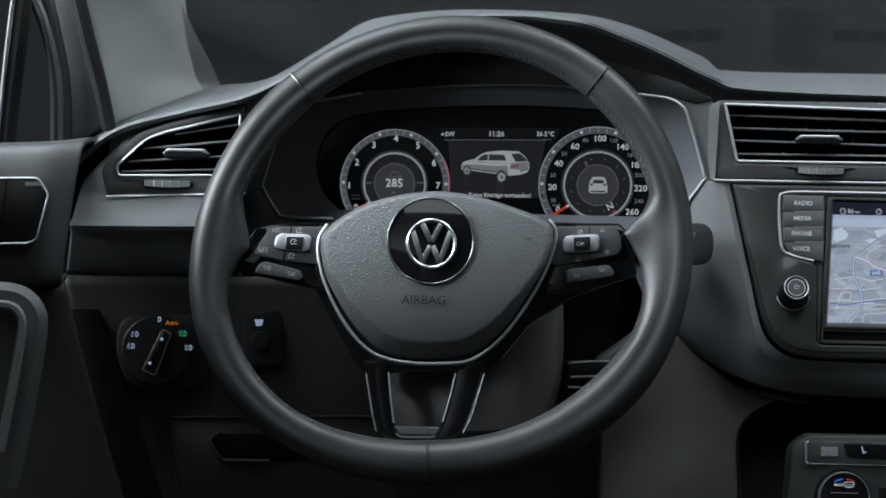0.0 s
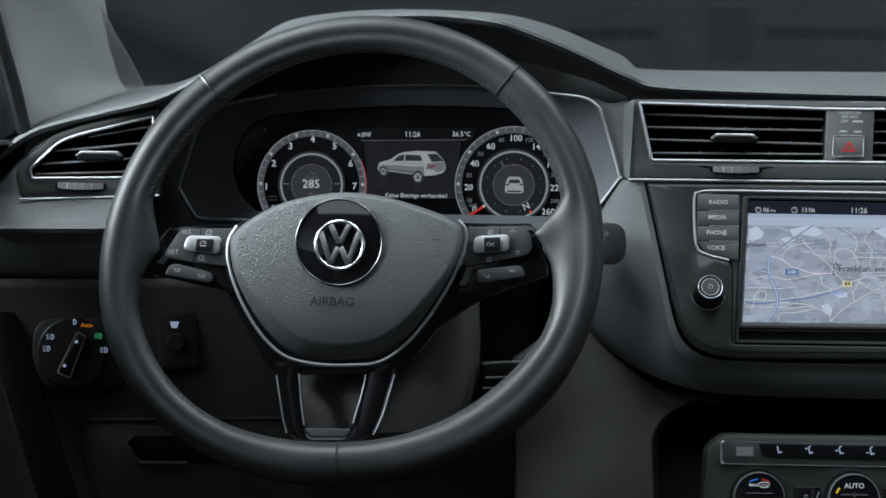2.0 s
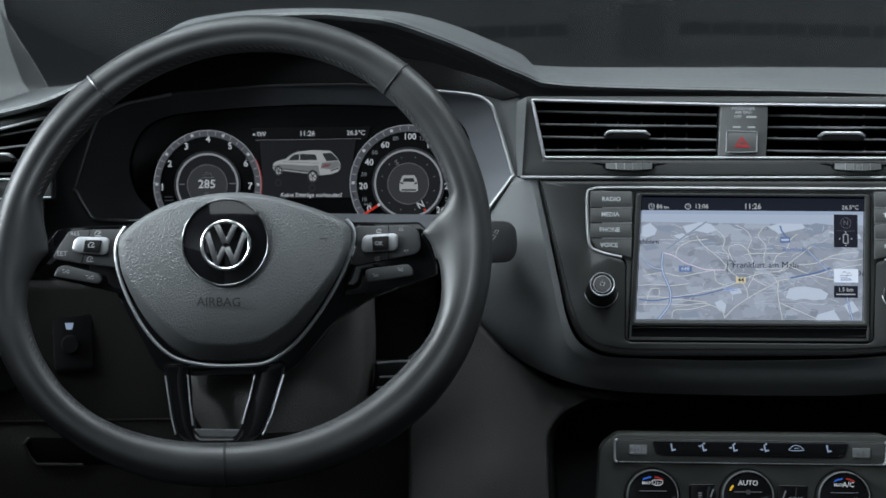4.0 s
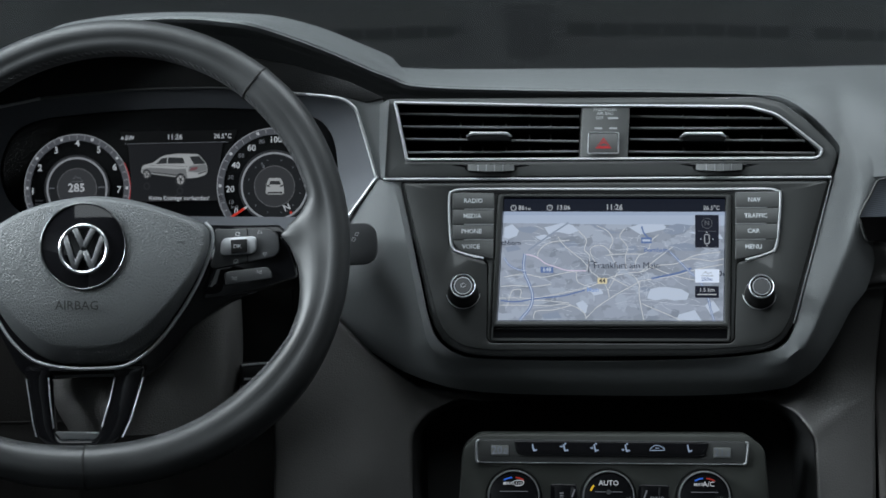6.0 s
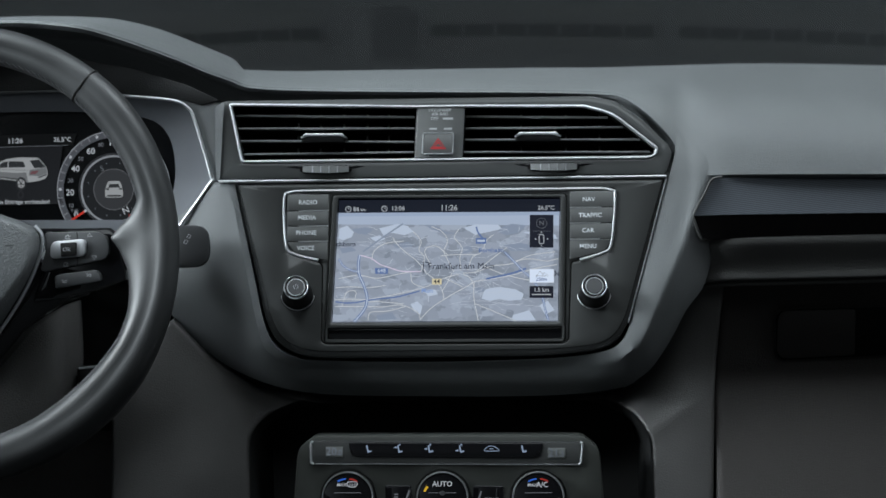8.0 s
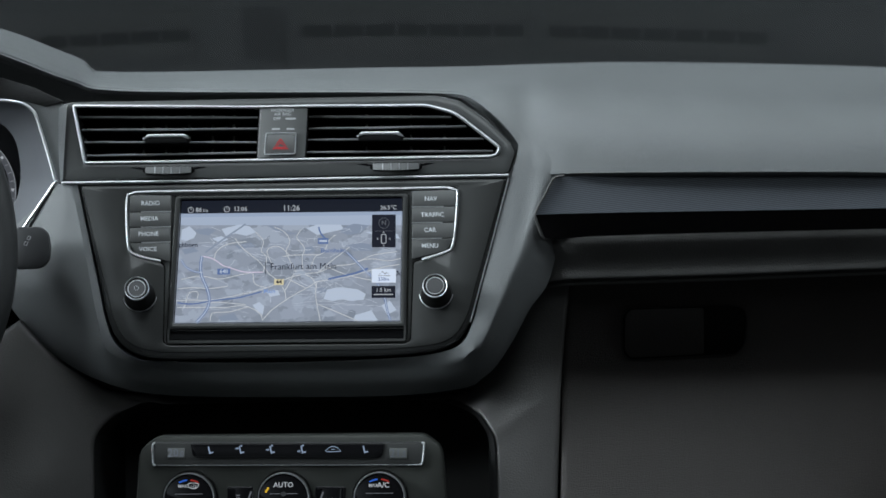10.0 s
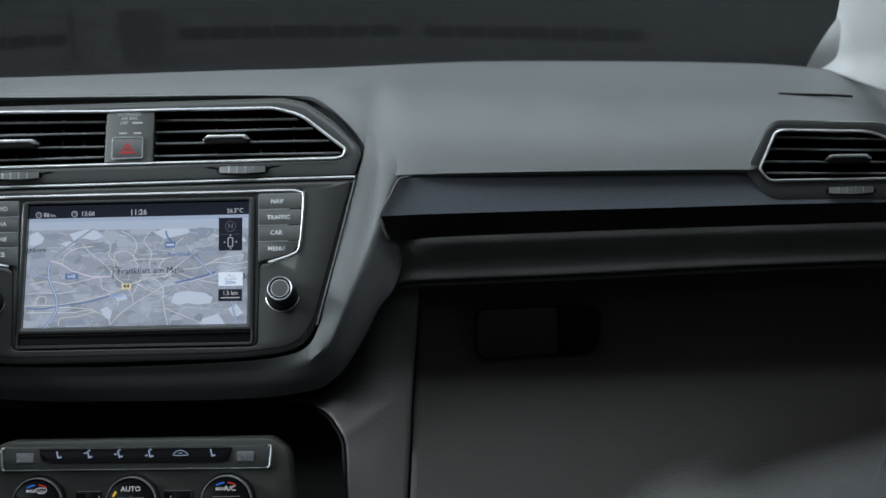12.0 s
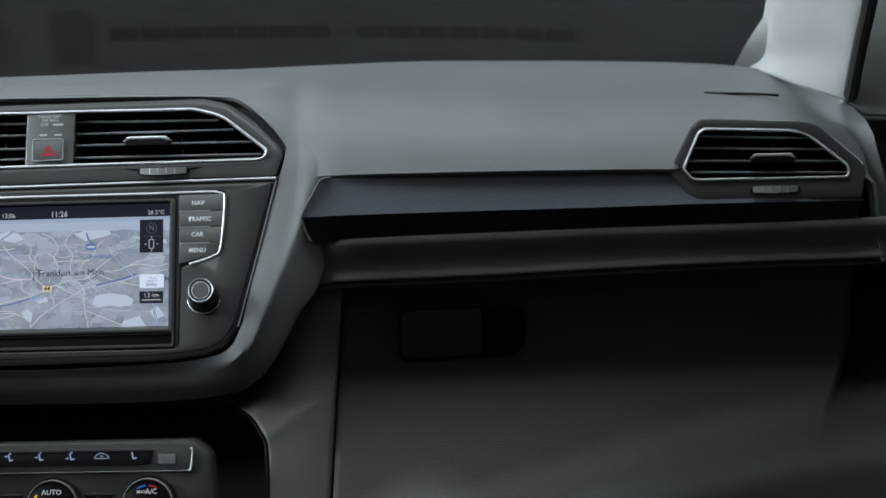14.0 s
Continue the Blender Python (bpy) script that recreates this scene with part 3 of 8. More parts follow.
U1 = [(-0.1818, 0.0120, 0.0666), (-0.1757, 0.0080, 0.0470), (-0.1689, 0.0040, 0.0139), (-0.1634, 0.0000, -0.0134), (-0.1575, -0.0030, -0.0411), (-0.1507, -0.0020, -0.0631), (-0.1338, 0.0010, -0.0755), (-0.1076, 0.0040, -0.0793), (-0.0187, 0.0040, -0.0805), (0.0734, 0.0040, -0.0787), (0.1147, -0.0010, -0.0764), (0.1311, -0.0050, -0.0671), (0.1412, -0.0060, -0.0560), (0.1500, -0.0050, -0.0355), (0.1578, -0.0030, -0.0160), (0.1680, 0.0010, 0.0110), (0.1752, 0.0050, 0.0360), (0.1805, 0.0104, 0.0692), (0.1798, 0.0150, 0.0845), (0.1785, 0.0256, 0.1010)]
UM = [(-0.1854, 0.0130, 0.0666), (-0.1899, 0.0120, 0.0441), (-0.1961, 0.0110, 0.0162), (-0.1931, 0.0100, -0.0125), (-0.1797, 0.0120, -0.0400), (-0.1671, 0.0140, -0.0680), (-0.1454, 0.0130, -0.0841), (-0.1105, 0.0100, -0.0892), (-0.0193, 0.0100, -0.0906), (0.0744, 0.0100, -0.0896), (0.1210, 0.0080, -0.0869), (0.1360, 0.0040, -0.0789), (0.1451, 0.0010, -0.0630), (0.1548, 0.0010, -0.0430), (0.1645, 0.0020, -0.0238), (0.1807, 0.0050, 0.0156), (0.1903, 0.0070, 0.0506), (0.1919, 0.0092, 0.0682), (0.1912, 0.0147, 0.0840), (0.1900, 0.0242, 0.1010)]
U2 = [(-0.1926, 0.0180, 0.0668), (-0.2190, 0.0260, 0.0422), (-0.2421, 0.0340, 0.0210), (-0.2450, 0.0380, -0.0081), (-0.2276, 0.0380, -0.0396), (-0.1979, 0.0320, -0.0686), (-0.1623, 0.0270, -0.0881), (-0.1138, 0.0230, -0.0995), (-0.0195, 0.0230, -0.1022), (0.0746, 0.0230, -0.1016), (0.1256, 0.0210, -0.0960), (0.1405, 0.0140, -0.0877), (0.1508, 0.0090, -0.0783), (0.1652, 0.0090, -0.0565), (0.1770, 0.0100, -0.0345), (0.1905, 0.0150, -0.0160), (0.1985, 0.0220, 0.0150), (0.2010, 0.0118, 0.0626), (0.2035, 0.0150, 0.0800), (0.2030, 0.0240, 0.1000)]
U3 = [(x, y + 0.05, z + 0.006) for x, y, z in U2]
bm = loft_matched([[(x, y + 0.012, z) for x, y, z in U0], U0], 8, 1)
loft_matched([U0, U1], 8, 3, bm)
loft_matched([U1, UM, U2], 8, 5, bm, bend=True)
loft_matched([U2, [(x, y + 0.004, z) for x, y, z in U2], U3], 8, 2, bm)
bmesh.ops.remove_doubles(bm, verts=bm.verts, dist=0.0001)
for k in range(10):
    ease = [v for v in bm.verts if v.co.x > 0.135 and v.co.z < 0.098 and not v.is_boundary and 0.004 < v.co.x - np.interp(v.co.z, [p[2] for p in U0[10:]], [p[0] for p in U0[10:]]) and v.co.y < 0.025]
    bmesh.ops.smooth_vert(bm, verts=ease, factor=0.5, use_axis_y=True)
shell(part("stack_surround", bm, SOFT, dash, "dark grey grained surround of the radio"), 0.003)

# driver's side, below the outer vent
D0 = [(-0.6867, 0.0240, 0.0467), (-0.6373, 0.0200, 0.0457), (-0.5974, 0.0200, 0.0470), (-0.5621, 0.0240, 0.0491)]
D1 = [(-0.6912, 0.0120, 0.0201), (-0.6353, 0.0060, 0.0207), (-0.5958, 0.0080, 0.0215), (-0.5611, 0.0160, 0.0223)]
D2 = [(-0.6981, 0.0460, -0.0181), (-0.6363, 0.0430, -0.0178), (-0.5963, 0.0430, -0.0171), (-0.5610, 0.0460, -0.0164)]
DT = [(-0.6840, 0.0360, 0.0591), (-0.6621, 0.0360, 0.0820), (-0.6401, 0.0360, 0.0994), (-0.6001, 0.0360, 0.1128), (-0.5644, 0.0360, 0.1211)]
bm = loft([DT, D0, [(x, y + 0.0006, z + 0.0030) for x, y, z in D1], [(x, y + 0.0016, z - 0.0006) for x, y, z in D1], D2, [(x, y + 0.04, z) for x, y, z in D2]], 60, 6)
LVENT = [(-0.6685, 0.0514), (-0.6697, 0.0669), (-0.6580, 0.0813), (-0.6383, 0.0977), (-0.6163, 0.1057), (-0.5611, 0.1215), (-0.5596, 0.0468), (-0.6639, 0.0439)]
cut(bm, offset(LVENT, 0.006))
shell(part("driver_pad", bm, SOFT, dash), 0.004)

# lower panels
lower = thing("lower_dash", "plastic lower dashboard round the steering column, darkened for its shade", "dashboard", (-0.4, 0.05, -0.25))
KN0 = [(-0.7010, 0.0400, -0.0174), (-0.6158, 0.0400, -0.0167), (-0.5261, 0.0400, -0.0149), (-0.4364, 0.0500, -0.0133), (-0.3456, 0.0600, -0.0116), (-0.2547, 0.0600, -0.0099)]
KN1 = [(-0.6875, 0.0500, -0.0857), (-0.6154, 0.0500, -0.0844), (-0.5253, 0.0500, -0.0827), (-0.4351, 0.0550, -0.0812), (-0.3441, 0.0650, -0.0799), (-0.2530, 0.0650, -0.0782)]
KN2 = [(-0.6533, 0.0600, -0.1671), (-0.6012, 0.0600, -0.1661), (-0.5242, 0.0600, -0.1647), (-0.4333, 0.0620, -0.1769), (-0.3421, 0.0700, -0.1759), (-0.2508, 0.0700, -0.1743)]
KN3 = [(-0.6141, 0.0700, -0.2491), (-0.5687, 0.0700, -0.2483), (-0.5231, 0.0700, -0.2475), (-0.4320, 0.0700, -0.2459), (-0.3406, 0.0750, -0.2449), (-0.2491, 0.0750, -0.2433)]
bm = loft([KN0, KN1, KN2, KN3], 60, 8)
shell(part("knee_panel", bm, LOW_SHADED, lower), 0.004)

def A(x, z):
    """The console's front, which falls back under the radio."""
    middle = max(0.0, 1 - (abs(x + 0.008) / 0.17) ** 4)
    flank = min(1.0, max(0.0, (x - 0.160) / 0.035))
    back = float(np.interp(z, (-0.19, -0.10, -0.07, -0.04, -0.01), (0.0, 0.018, 0.021, 0.014, 0.002)))
    return 0.034 + 0.14 * z + 1.5 * max(0.0, z + 0.130) * middle + back * flank


CONSOLE = [(-0.2752, -0.0747), (-0.2508, -0.0570), (-0.2264, -0.0402), (-0.1970, -0.0714), (-0.1612, -0.0963), (-0.1122, -0.1044), (0.1267, -0.1017), (0.1470, -0.0780), (0.1690, -0.0330), (0.1880, -0.0040), (0.2105, -0.0060), (0.2055, -0.0400), (0.2020, -0.0765), (0.2000, -0.1022), (0.1968, -0.1790), (0.1945, -0.2329), (-0.2728, -0.2323)]
POCKET = rounded([(-0.1615, -0.2324), (-0.1649, -0.1314), (-0.1530, -0.1170), (-0.1300, -0.1074), (-0.0856, -0.1036), (0.0738, -0.1032), (0.1135, -0.1060), (0.1354, -0.1157), (0.1483, -0.1341), (0.1512, -0.2329)], 0.008)
part("console_side", plate(CONSOLE, A, 0.02, 0.004, holes=[POCKET]), SHROUD, lower, smooth=62)

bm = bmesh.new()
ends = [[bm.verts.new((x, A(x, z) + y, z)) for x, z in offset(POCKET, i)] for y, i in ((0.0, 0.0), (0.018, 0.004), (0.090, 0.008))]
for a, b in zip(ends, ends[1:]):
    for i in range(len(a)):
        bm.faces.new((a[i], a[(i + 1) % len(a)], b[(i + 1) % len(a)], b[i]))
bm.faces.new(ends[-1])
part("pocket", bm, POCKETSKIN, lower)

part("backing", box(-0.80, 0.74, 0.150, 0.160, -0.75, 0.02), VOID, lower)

# glove box
glove = thing("glove_box", "closed dark grained glove box with a recessed latch", "glove box", (0.33, 0.05, -0.2))
G0 = [(0.2086, 0.0363, -0.0109), (0.2493, 0.0472, -0.0103), (0.3373, 0.0666, -0.0087), (0.4266, 0.0862, -0.0067), (0.5171, 0.1062, -0.0055), (0.6118, 0.1270, -0.0053)]
G1 = [(0.2060, 0.0497, -0.0402), (0.2477, 0.0609, -0.0415), (0.3361, 0.0803, -0.0442), (0.4256, 0.1000, -0.0469), (0.5165, 0.1200, -0.0496), (0.6116, 0.1409, -0.0525)]
G2 = [(0.2026, 0.0530, -0.0759), (0.2462, 0.0646, -0.0774), (0.3349, 0.0841, -0.0803), (0.4248, 0.1039, -0.0833), (0.5160, 0.1239, -0.0863), (0.6058, 0.1437, -0.0893)]
G3 = [(0.2016, 0.0468, -0.1022), (0.2462, 0.0566, -0.1037), (0.3344, 0.0760, -0.1068), (0.4240, 0.0957, -0.1100), (0.5149, 0.1157, -0.1132), (0.5950, 0.1333, -0.1160)]
G4 = [(0.2000, 0.0084, -0.1790), (0.2471, 0.0188, -0.1810), (0.3337, 0.0378, -0.1846), (0.4215, 0.0610, -0.1883), (0.5106, 0.0940, -0.1920), (0.5647, 0.1140, -0.1943)]
G5 = [(0.1991, -0.0208, -0.2309), (0.2480, -0.0100, -0.2332), (0.3332, 0.0087, -0.2371), (0.4197, 0.0350, -0.2411), (0.5075, 0.0780, -0.2452), (0.5519, 0.1020, -0.2473)]
rim0 = [(x, y + 0.02, z + 0.001) for x, y, z in G0]
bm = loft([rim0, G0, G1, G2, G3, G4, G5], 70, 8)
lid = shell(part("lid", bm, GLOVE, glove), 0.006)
LF = flat(-0.0094, 0.22, -0.242)
o = [(x, z) for x, _, z in [(0.2491, 0.0400, -0.0411), (0.2545, 0.0400, -0.0359), (0.3373, 0.0450, -0.0345), (0.3469, 0.0450, -0.0374), (0.3494, 0.0450, -0.0459), (0.3480, 0.0450, -0.0657), (0.3416, 0.0450, -0.0743), (0.2548, 0.0400, -0.0774), (0.2496, 0.0400, -0.0720)]]
latch = part("latch", plate(rounded(o, 0.004), LF, 0.008, 0.001), VOID, glove, "recessed latch, its hollow coloured black for shade")
o = [(x, z) for x, _, z in [(0.2517, 0.0400, -0.0420), (0.2562, 0.0400, -0.0373), (0.3145, 0.0400, -0.0365), (0.3145, 0.0400, -0.0735), (0.2561, 0.0400, -0.0757), (0.2510, 0.0400, -0.0702)]]
part("paddle", plate(rounded(o, 0.003), moved(LF, -0.0005), 0.006, 0.0006), LOW_SHADED, latch)
part("latch_rim", tube(line3(rounded([(x, z) for x, _, z in [(0.2491, 0.0400, -0.0411), (0.2545, 0.0400, -0.0359), (0.3373, 0.0450, -0.0345), (0.3469, 0.0450, -0.0374), (0.3494, 0.0450, -0.0459), (0.3480, 0.0450, -0.0657), (0.3416, 0.0450, -0.0743), (0.2548, 0.0400, -0.0774), (0.2496, 0.0400, -0.0720)]], 0.004), LF), 0.0006, True, 6), BLACK, latch)


# ---- steering wheel ----
wheel = thing("steering_wheel", "leather-wrapped three-spoke steering wheel with chrome trim", "steering wheel", (-0.409, -0.05, 0.0))
RC = (-0.4014, 0.0008)
RR, RLOW, TURN = 0.1822, 0.1612, 0.041
WN = Vector((-0.03, -1, 0.10)).normalized()
# the wheel leans back and is turned a little: its circle as seen across the dash
LEAN = Vector((-0.2485, -1, 0.3303)).normalized()
WU = Vector((-LEAN.y, LEAN.x, 0)).normalized()
WV = WU.cross(LEAN)
WV = -WV if WV.z < 0 else WV
WU, WV = WU * math.cos(TURN) + WV * math.sin(TURN), WV * math.cos(TURN) - WU * math.sin(TURN)


def rim_point(a):
    """The middle line of the rim, a circle flattened below."""
    c, s = math.cos(a), math.sin(a)
    n = 2.0 if s > 0 else 2.12
    k = 1 / (abs(c) ** n + abs(s) ** n) ** (1 / n)
    d = WU * RR * c * k + WV * (RR if s > 0 else RLOW) * s * k
    x, z = RC[0] + d.x, RC[1] + d.z
    return Vector((x, W(x, z), z))


def bump(a, at, width):
    d = (a - at + math.pi) % (2 * math.pi) - math.pi
    return math.exp(-(d / width) ** 2)


def web(a):
    """How far the leather reaches inwards over the ends of the side spokes."""
    d = (math.degrees(a) + 90) % 360 - 90
    return float(np.interp(d, (-26, -17, -8.5, -4, 2, 6, 9, 12, 15.5, 161, 165, 170, 174.5, 179, 184, 192), (0, 0.003, 0.008, 0.011, 0.018, 0.0245, 0.018, 0.008, 0, 0, 0.006, 0.013, 0.0165, 0.009, 0.003, 0)))


NR, NQ = 360, 40
angles = [2 * math.pi * k / NR for k in range(NR)]
radii = [0.0140 + 0.0010 * (bump(a, radians(40), 0.2) + bump(a, radians(140), 0.2)) + 0.0026 * bump(a, radians(270), 0.75) + 0.0034 * bump(a, radians(318), 0.36) - 0.0014 * bump(a, radians(232), 0.3) for a in angles]


def rim_skin(a, q, r):
    """A point of the leather: q goes round the section, from outside over the front to inside."""
    p, t = rim_point(a), (rim_point(a + 0.01) - rim_point(a - 0.01)).normalized()
    out = t.cross(WN)
    out = -out if out.dot(p - Vector((RC[0], W(*RC), RC[1]))) < 0 else out
    c, s = math.cos(q), math.sin(q)
    k = 1 / (abs(c) ** 2.3 + abs(s) ** 2.3) ** (1 / 2.3)
    groove = 0.13 * bump(q, radians(98), 0.24) * (1 - bump(a, radians(270), 0.8))
    k *= 1 - groove
    reach = web(a) * max(0.0, -c) ** 1.3
    thin = 1 - 0.45 * min(1, reach / 0.012) if c < 0 else 1
    return p + out * (c * k * r - reach) + WN * s * k * r * thin


bm = bmesh.new()
rings = [[bm.verts.new(rim_skin(a, 2 * math.pi * j / NQ, r)) for j in range(NQ)] for a, r in zip(angles, radii)]
for i in range(NR):
    for j in range(NQ):
        bm.faces.new((rings[i][j], rings[i][(j + 1) % NQ], rings[(i + 1) % NR][(j + 1) % NQ], rings[(i + 1) % NR][j]))
part("rim", bm, LEATHER, wheel, smooth=80)
# seams where the hides meet
for deg in (50.5, 129.5, 269.5):
    a = radians(deg)
    r = radii[int(deg)]
    part("seam", tube([rim_skin(a, 2 * math.pi * j / 40, r + 0.0001) for j in range(40)], 0.0009, True, 6), EMBOSS, wheel)
    if 100 < deg < 200:
        part("seam_insert", tube([rim_skin(a + 0.007, radians(-20 + 5 * j), r + 0.0003) for j in range(24)], 0.0006, False, 6), CHROME, wheel, "thin metal insert in the seam")


def stitches(a0, a1, n, name="stitching"):
    bm = bmesh.new()
    for k in range(n):
        a = radians(a0 + (a1 - a0) * k / (n - 1))
        r = radii[int(math.degrees(a)) % NR] + 0.0002
        tube([rim_skin(a + u * 0.029, radians(155 - 16 * u), r) for u in (0.0, 0.33, 0.66, 1.0)], 0.00034, False, 4, bm=bm)
        tube([rim_skin(a + 0.008 + u * 0.012, radians(140 + 22 * u), r) for u in (0.0, 0.5, 1.0)], 0.00022, False, 4, bm=bm)
    return part(name, bm, STITCH, wheel, "dark cross stitching inside the rim")


stitches(53, 127, 40)
stitches(18, 48, 17)
stitches(132, 159, 16)
stitches(196, 252, 30)
stitches(288, 338, 28)

HC = (-0.4051, -0.0034)
HUB = spline([(-0.4940, 0.0141), (-0.4916, 0.0198), (-0.4797, 0.0304), (-0.4584, 0.0421), (-0.4327, 0.0494), (-0.4047, 0.0525), (-0.3766, 0.0496), (-0.3508, 0.0427), (-0.3291, 0.0350), (-0.3182, 0.0292), (-0.3160, 0.0231), (-0.3167, 0.0110), (-0.3242, -0.0064), (-0.3367, -0.0280), (-0.3536, -0.0519), (-0.3705, -0.0671), (-0.3833, -0.0734), (-0.4002, -0.0759), (-0.4217, -0.0759), (-0.4390, -0.0728), (-0.4542, -0.0637), (-0.4694, -0.0477), (-0.4828, -0.0265), (-0.4910, -0.0073)], 120, True)


def pillow(x, z):
    """The airbag cover swells towards the driver."""
    u, v = (x - HC[0]) / 0.092, (z - HC[1] - 0.008) / 0.068
    return W(x, z) - 0.030 * max(0.0, 1 - (u * u + v * v) * 0.62) ** 0.5 + 0.004


bm = bmesh.new()
rings = []
for k in range(45):
    s = 1 - k / 45
    row = []
    for x, z in HUB:
        x2, z2 = HC[0] + (x - HC[0]) * s, HC[1] + (z - HC[1]) * s
        low = min(1.0, max(0.0, (HC[1] - z) / 0.0725))
        crease = 0.945 - 0.135 * low
        drop = max(0.0, s - crease) / (1 - crease) * (0.003 + 0.009 * low)
        row.append(bm.verts.new((x2, pillow(x2, z2) + (drop if k else 0.016), z2)))
    rings.append(row)
top = bm.verts.new((HC[0], pillow(*HC), HC[1]))
for a, b in zip(rings, rings[1:]):
    for i in range(len(a)):
        bm.faces.new((a[i], a[(i + 1) % len(a)], b[(i + 1) % len(a)], b[i]))
for i in range(len(HUB)):
    bm.faces.new((rings[-1][i], rings[-1][(i + 1) % len(HUB)], top))
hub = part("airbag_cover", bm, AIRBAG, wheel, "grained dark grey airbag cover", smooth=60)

# chrome line round the lower sides of the hub
line = spline([(-0.4883, 0.0259), (-0.4941, 0.0162), (-0.4951, 0.0033), (-0.4908, -0.0146), (-0.4818, -0.0351), (-0.4694, -0.0545), (-0.4562, -0.0679), (-0.4432, -0.0745), (-0.4217, -0.0780), (-0.4002, -0.0779), (-0.3810, -0.0760), (-0.3662, -0.0679), (-0.3514, -0.0539), (-0.3347, -0.0301), (-0.3221, -0.0063), (-0.3150, 0.0154), (-0.3152, 0.0262), (-0.3204, 0.0325)], 90)
part("chrome_line", tube(line3(line, moved(W, -0.004)), 0.0014, False, 8), CHROME, wheel, "thin chrome line round the hub")

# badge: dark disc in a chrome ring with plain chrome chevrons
bc = (-0.4098, 0.0146)
BADGE = lambda x, z: pillow(*bc) - 0.0015 + W(x, z) - W(*bc)
badge = part("badge", plate(circle(*bc, 0.0322, 64), moved(BADGE, 0.0012), 0.008, 0.0004), PIANO, wheel, "gloss black round badge")
part("outer_ring", tube(line3(circle(*bc, 0.0322, 72), moved(BADGE, 0.0008)), 0.0007, True, 10), SMOKED, badge)
ec = (bc[0] + 0.0006, bc[1] - 0.0022)
part("inner_ring", tube(line3(circle(*ec, 0.0178, 64), moved(BADGE, -0.0014)), 0.0013, True, 10), BADGEMETAL, badge)


def bar(a, b, w, f, mat, parent, name="chevron_bar"):
    a, b = Vector(a), Vector(b)
    d = (b - a).normalized()
    q = Vector((-d.y, d.x)) * w / 2
    return part(name, plate([tuple(a + q), tuple(a - q), tuple(b - q), tuple(b + q)], f, 0.0025, 0.0009), mat, parent)


for x0, z0, x1, z1 in ((-0.0080, 0.0172, -0.0004, 0.0015), (0.0080, 0.0172, 0.0004, 0.0015), (-0.0158, 0.0105, -0.0068, -0.0160), (0.0158, 0.0105, 0.0068, -0.0160), (-0.0074, -0.0160, -0.0010, -0.0015), (0.0074, -0.0160, 0.0010, -0.0015)):
    bar((ec[0] + x0 * 0.91, ec[1] + z0 * 0.91), (ec[0] + x1 * 0.91, ec[1] + z1 * 0.91), 0.0042, moved(BADGE, -0.0022), BADGEMETAL, badge)

tx = (-0.4140, -0.0303)
lettering("airbag_word", "AIRBAG", 0.0066, tx[0], tx[1], lambda x, z: pillow(x, z) - 0.0018, EMBOSS, hub, bold=0.004)
for m in ((-0.4837, 0.0147), (-0.3366, 0.0167)):
    part("horn_mark", stripe([(m[0] - 0.003, m[1] + 0.001), (m[0] + 0.003, m[1] + 0.001), (m[0] + 0.001, m[1] - 0.001)], 0.0006, lambda x, z: pillow(x, z) - 0.0004), EMBOSS, hub)

# side spokes with their key pads
SP_L = rounded([(-0.5616, -0.0057), (-0.5575, 0.0030), (-0.5421, 0.0231), (-0.5313, 0.0259), (-0.4883, 0.0276), (-0.4964, 0.0076), (-0.4908, -0.0146), (-0.4871, -0.0266), (-0.5044, -0.0227), (-0.5303, -0.0171), (-0.5597, -0.0100)], 0.002)
SP_R = rounded([(-0.2514, -0.0066), (-0.2522, 0.0002), (-0.2594, 0.0250), (-0.2655, 0.0310), (-0.2903, 0.0305), (-0.3195, 0.0308), (-0.3137, 0.0111), (-0.3199, -0.0114), (-0.3231, -0.0256), (-0.3068, -0.0240), (-0.2812, -0.0191), (-0.2522, -0.0092)], 0.002)
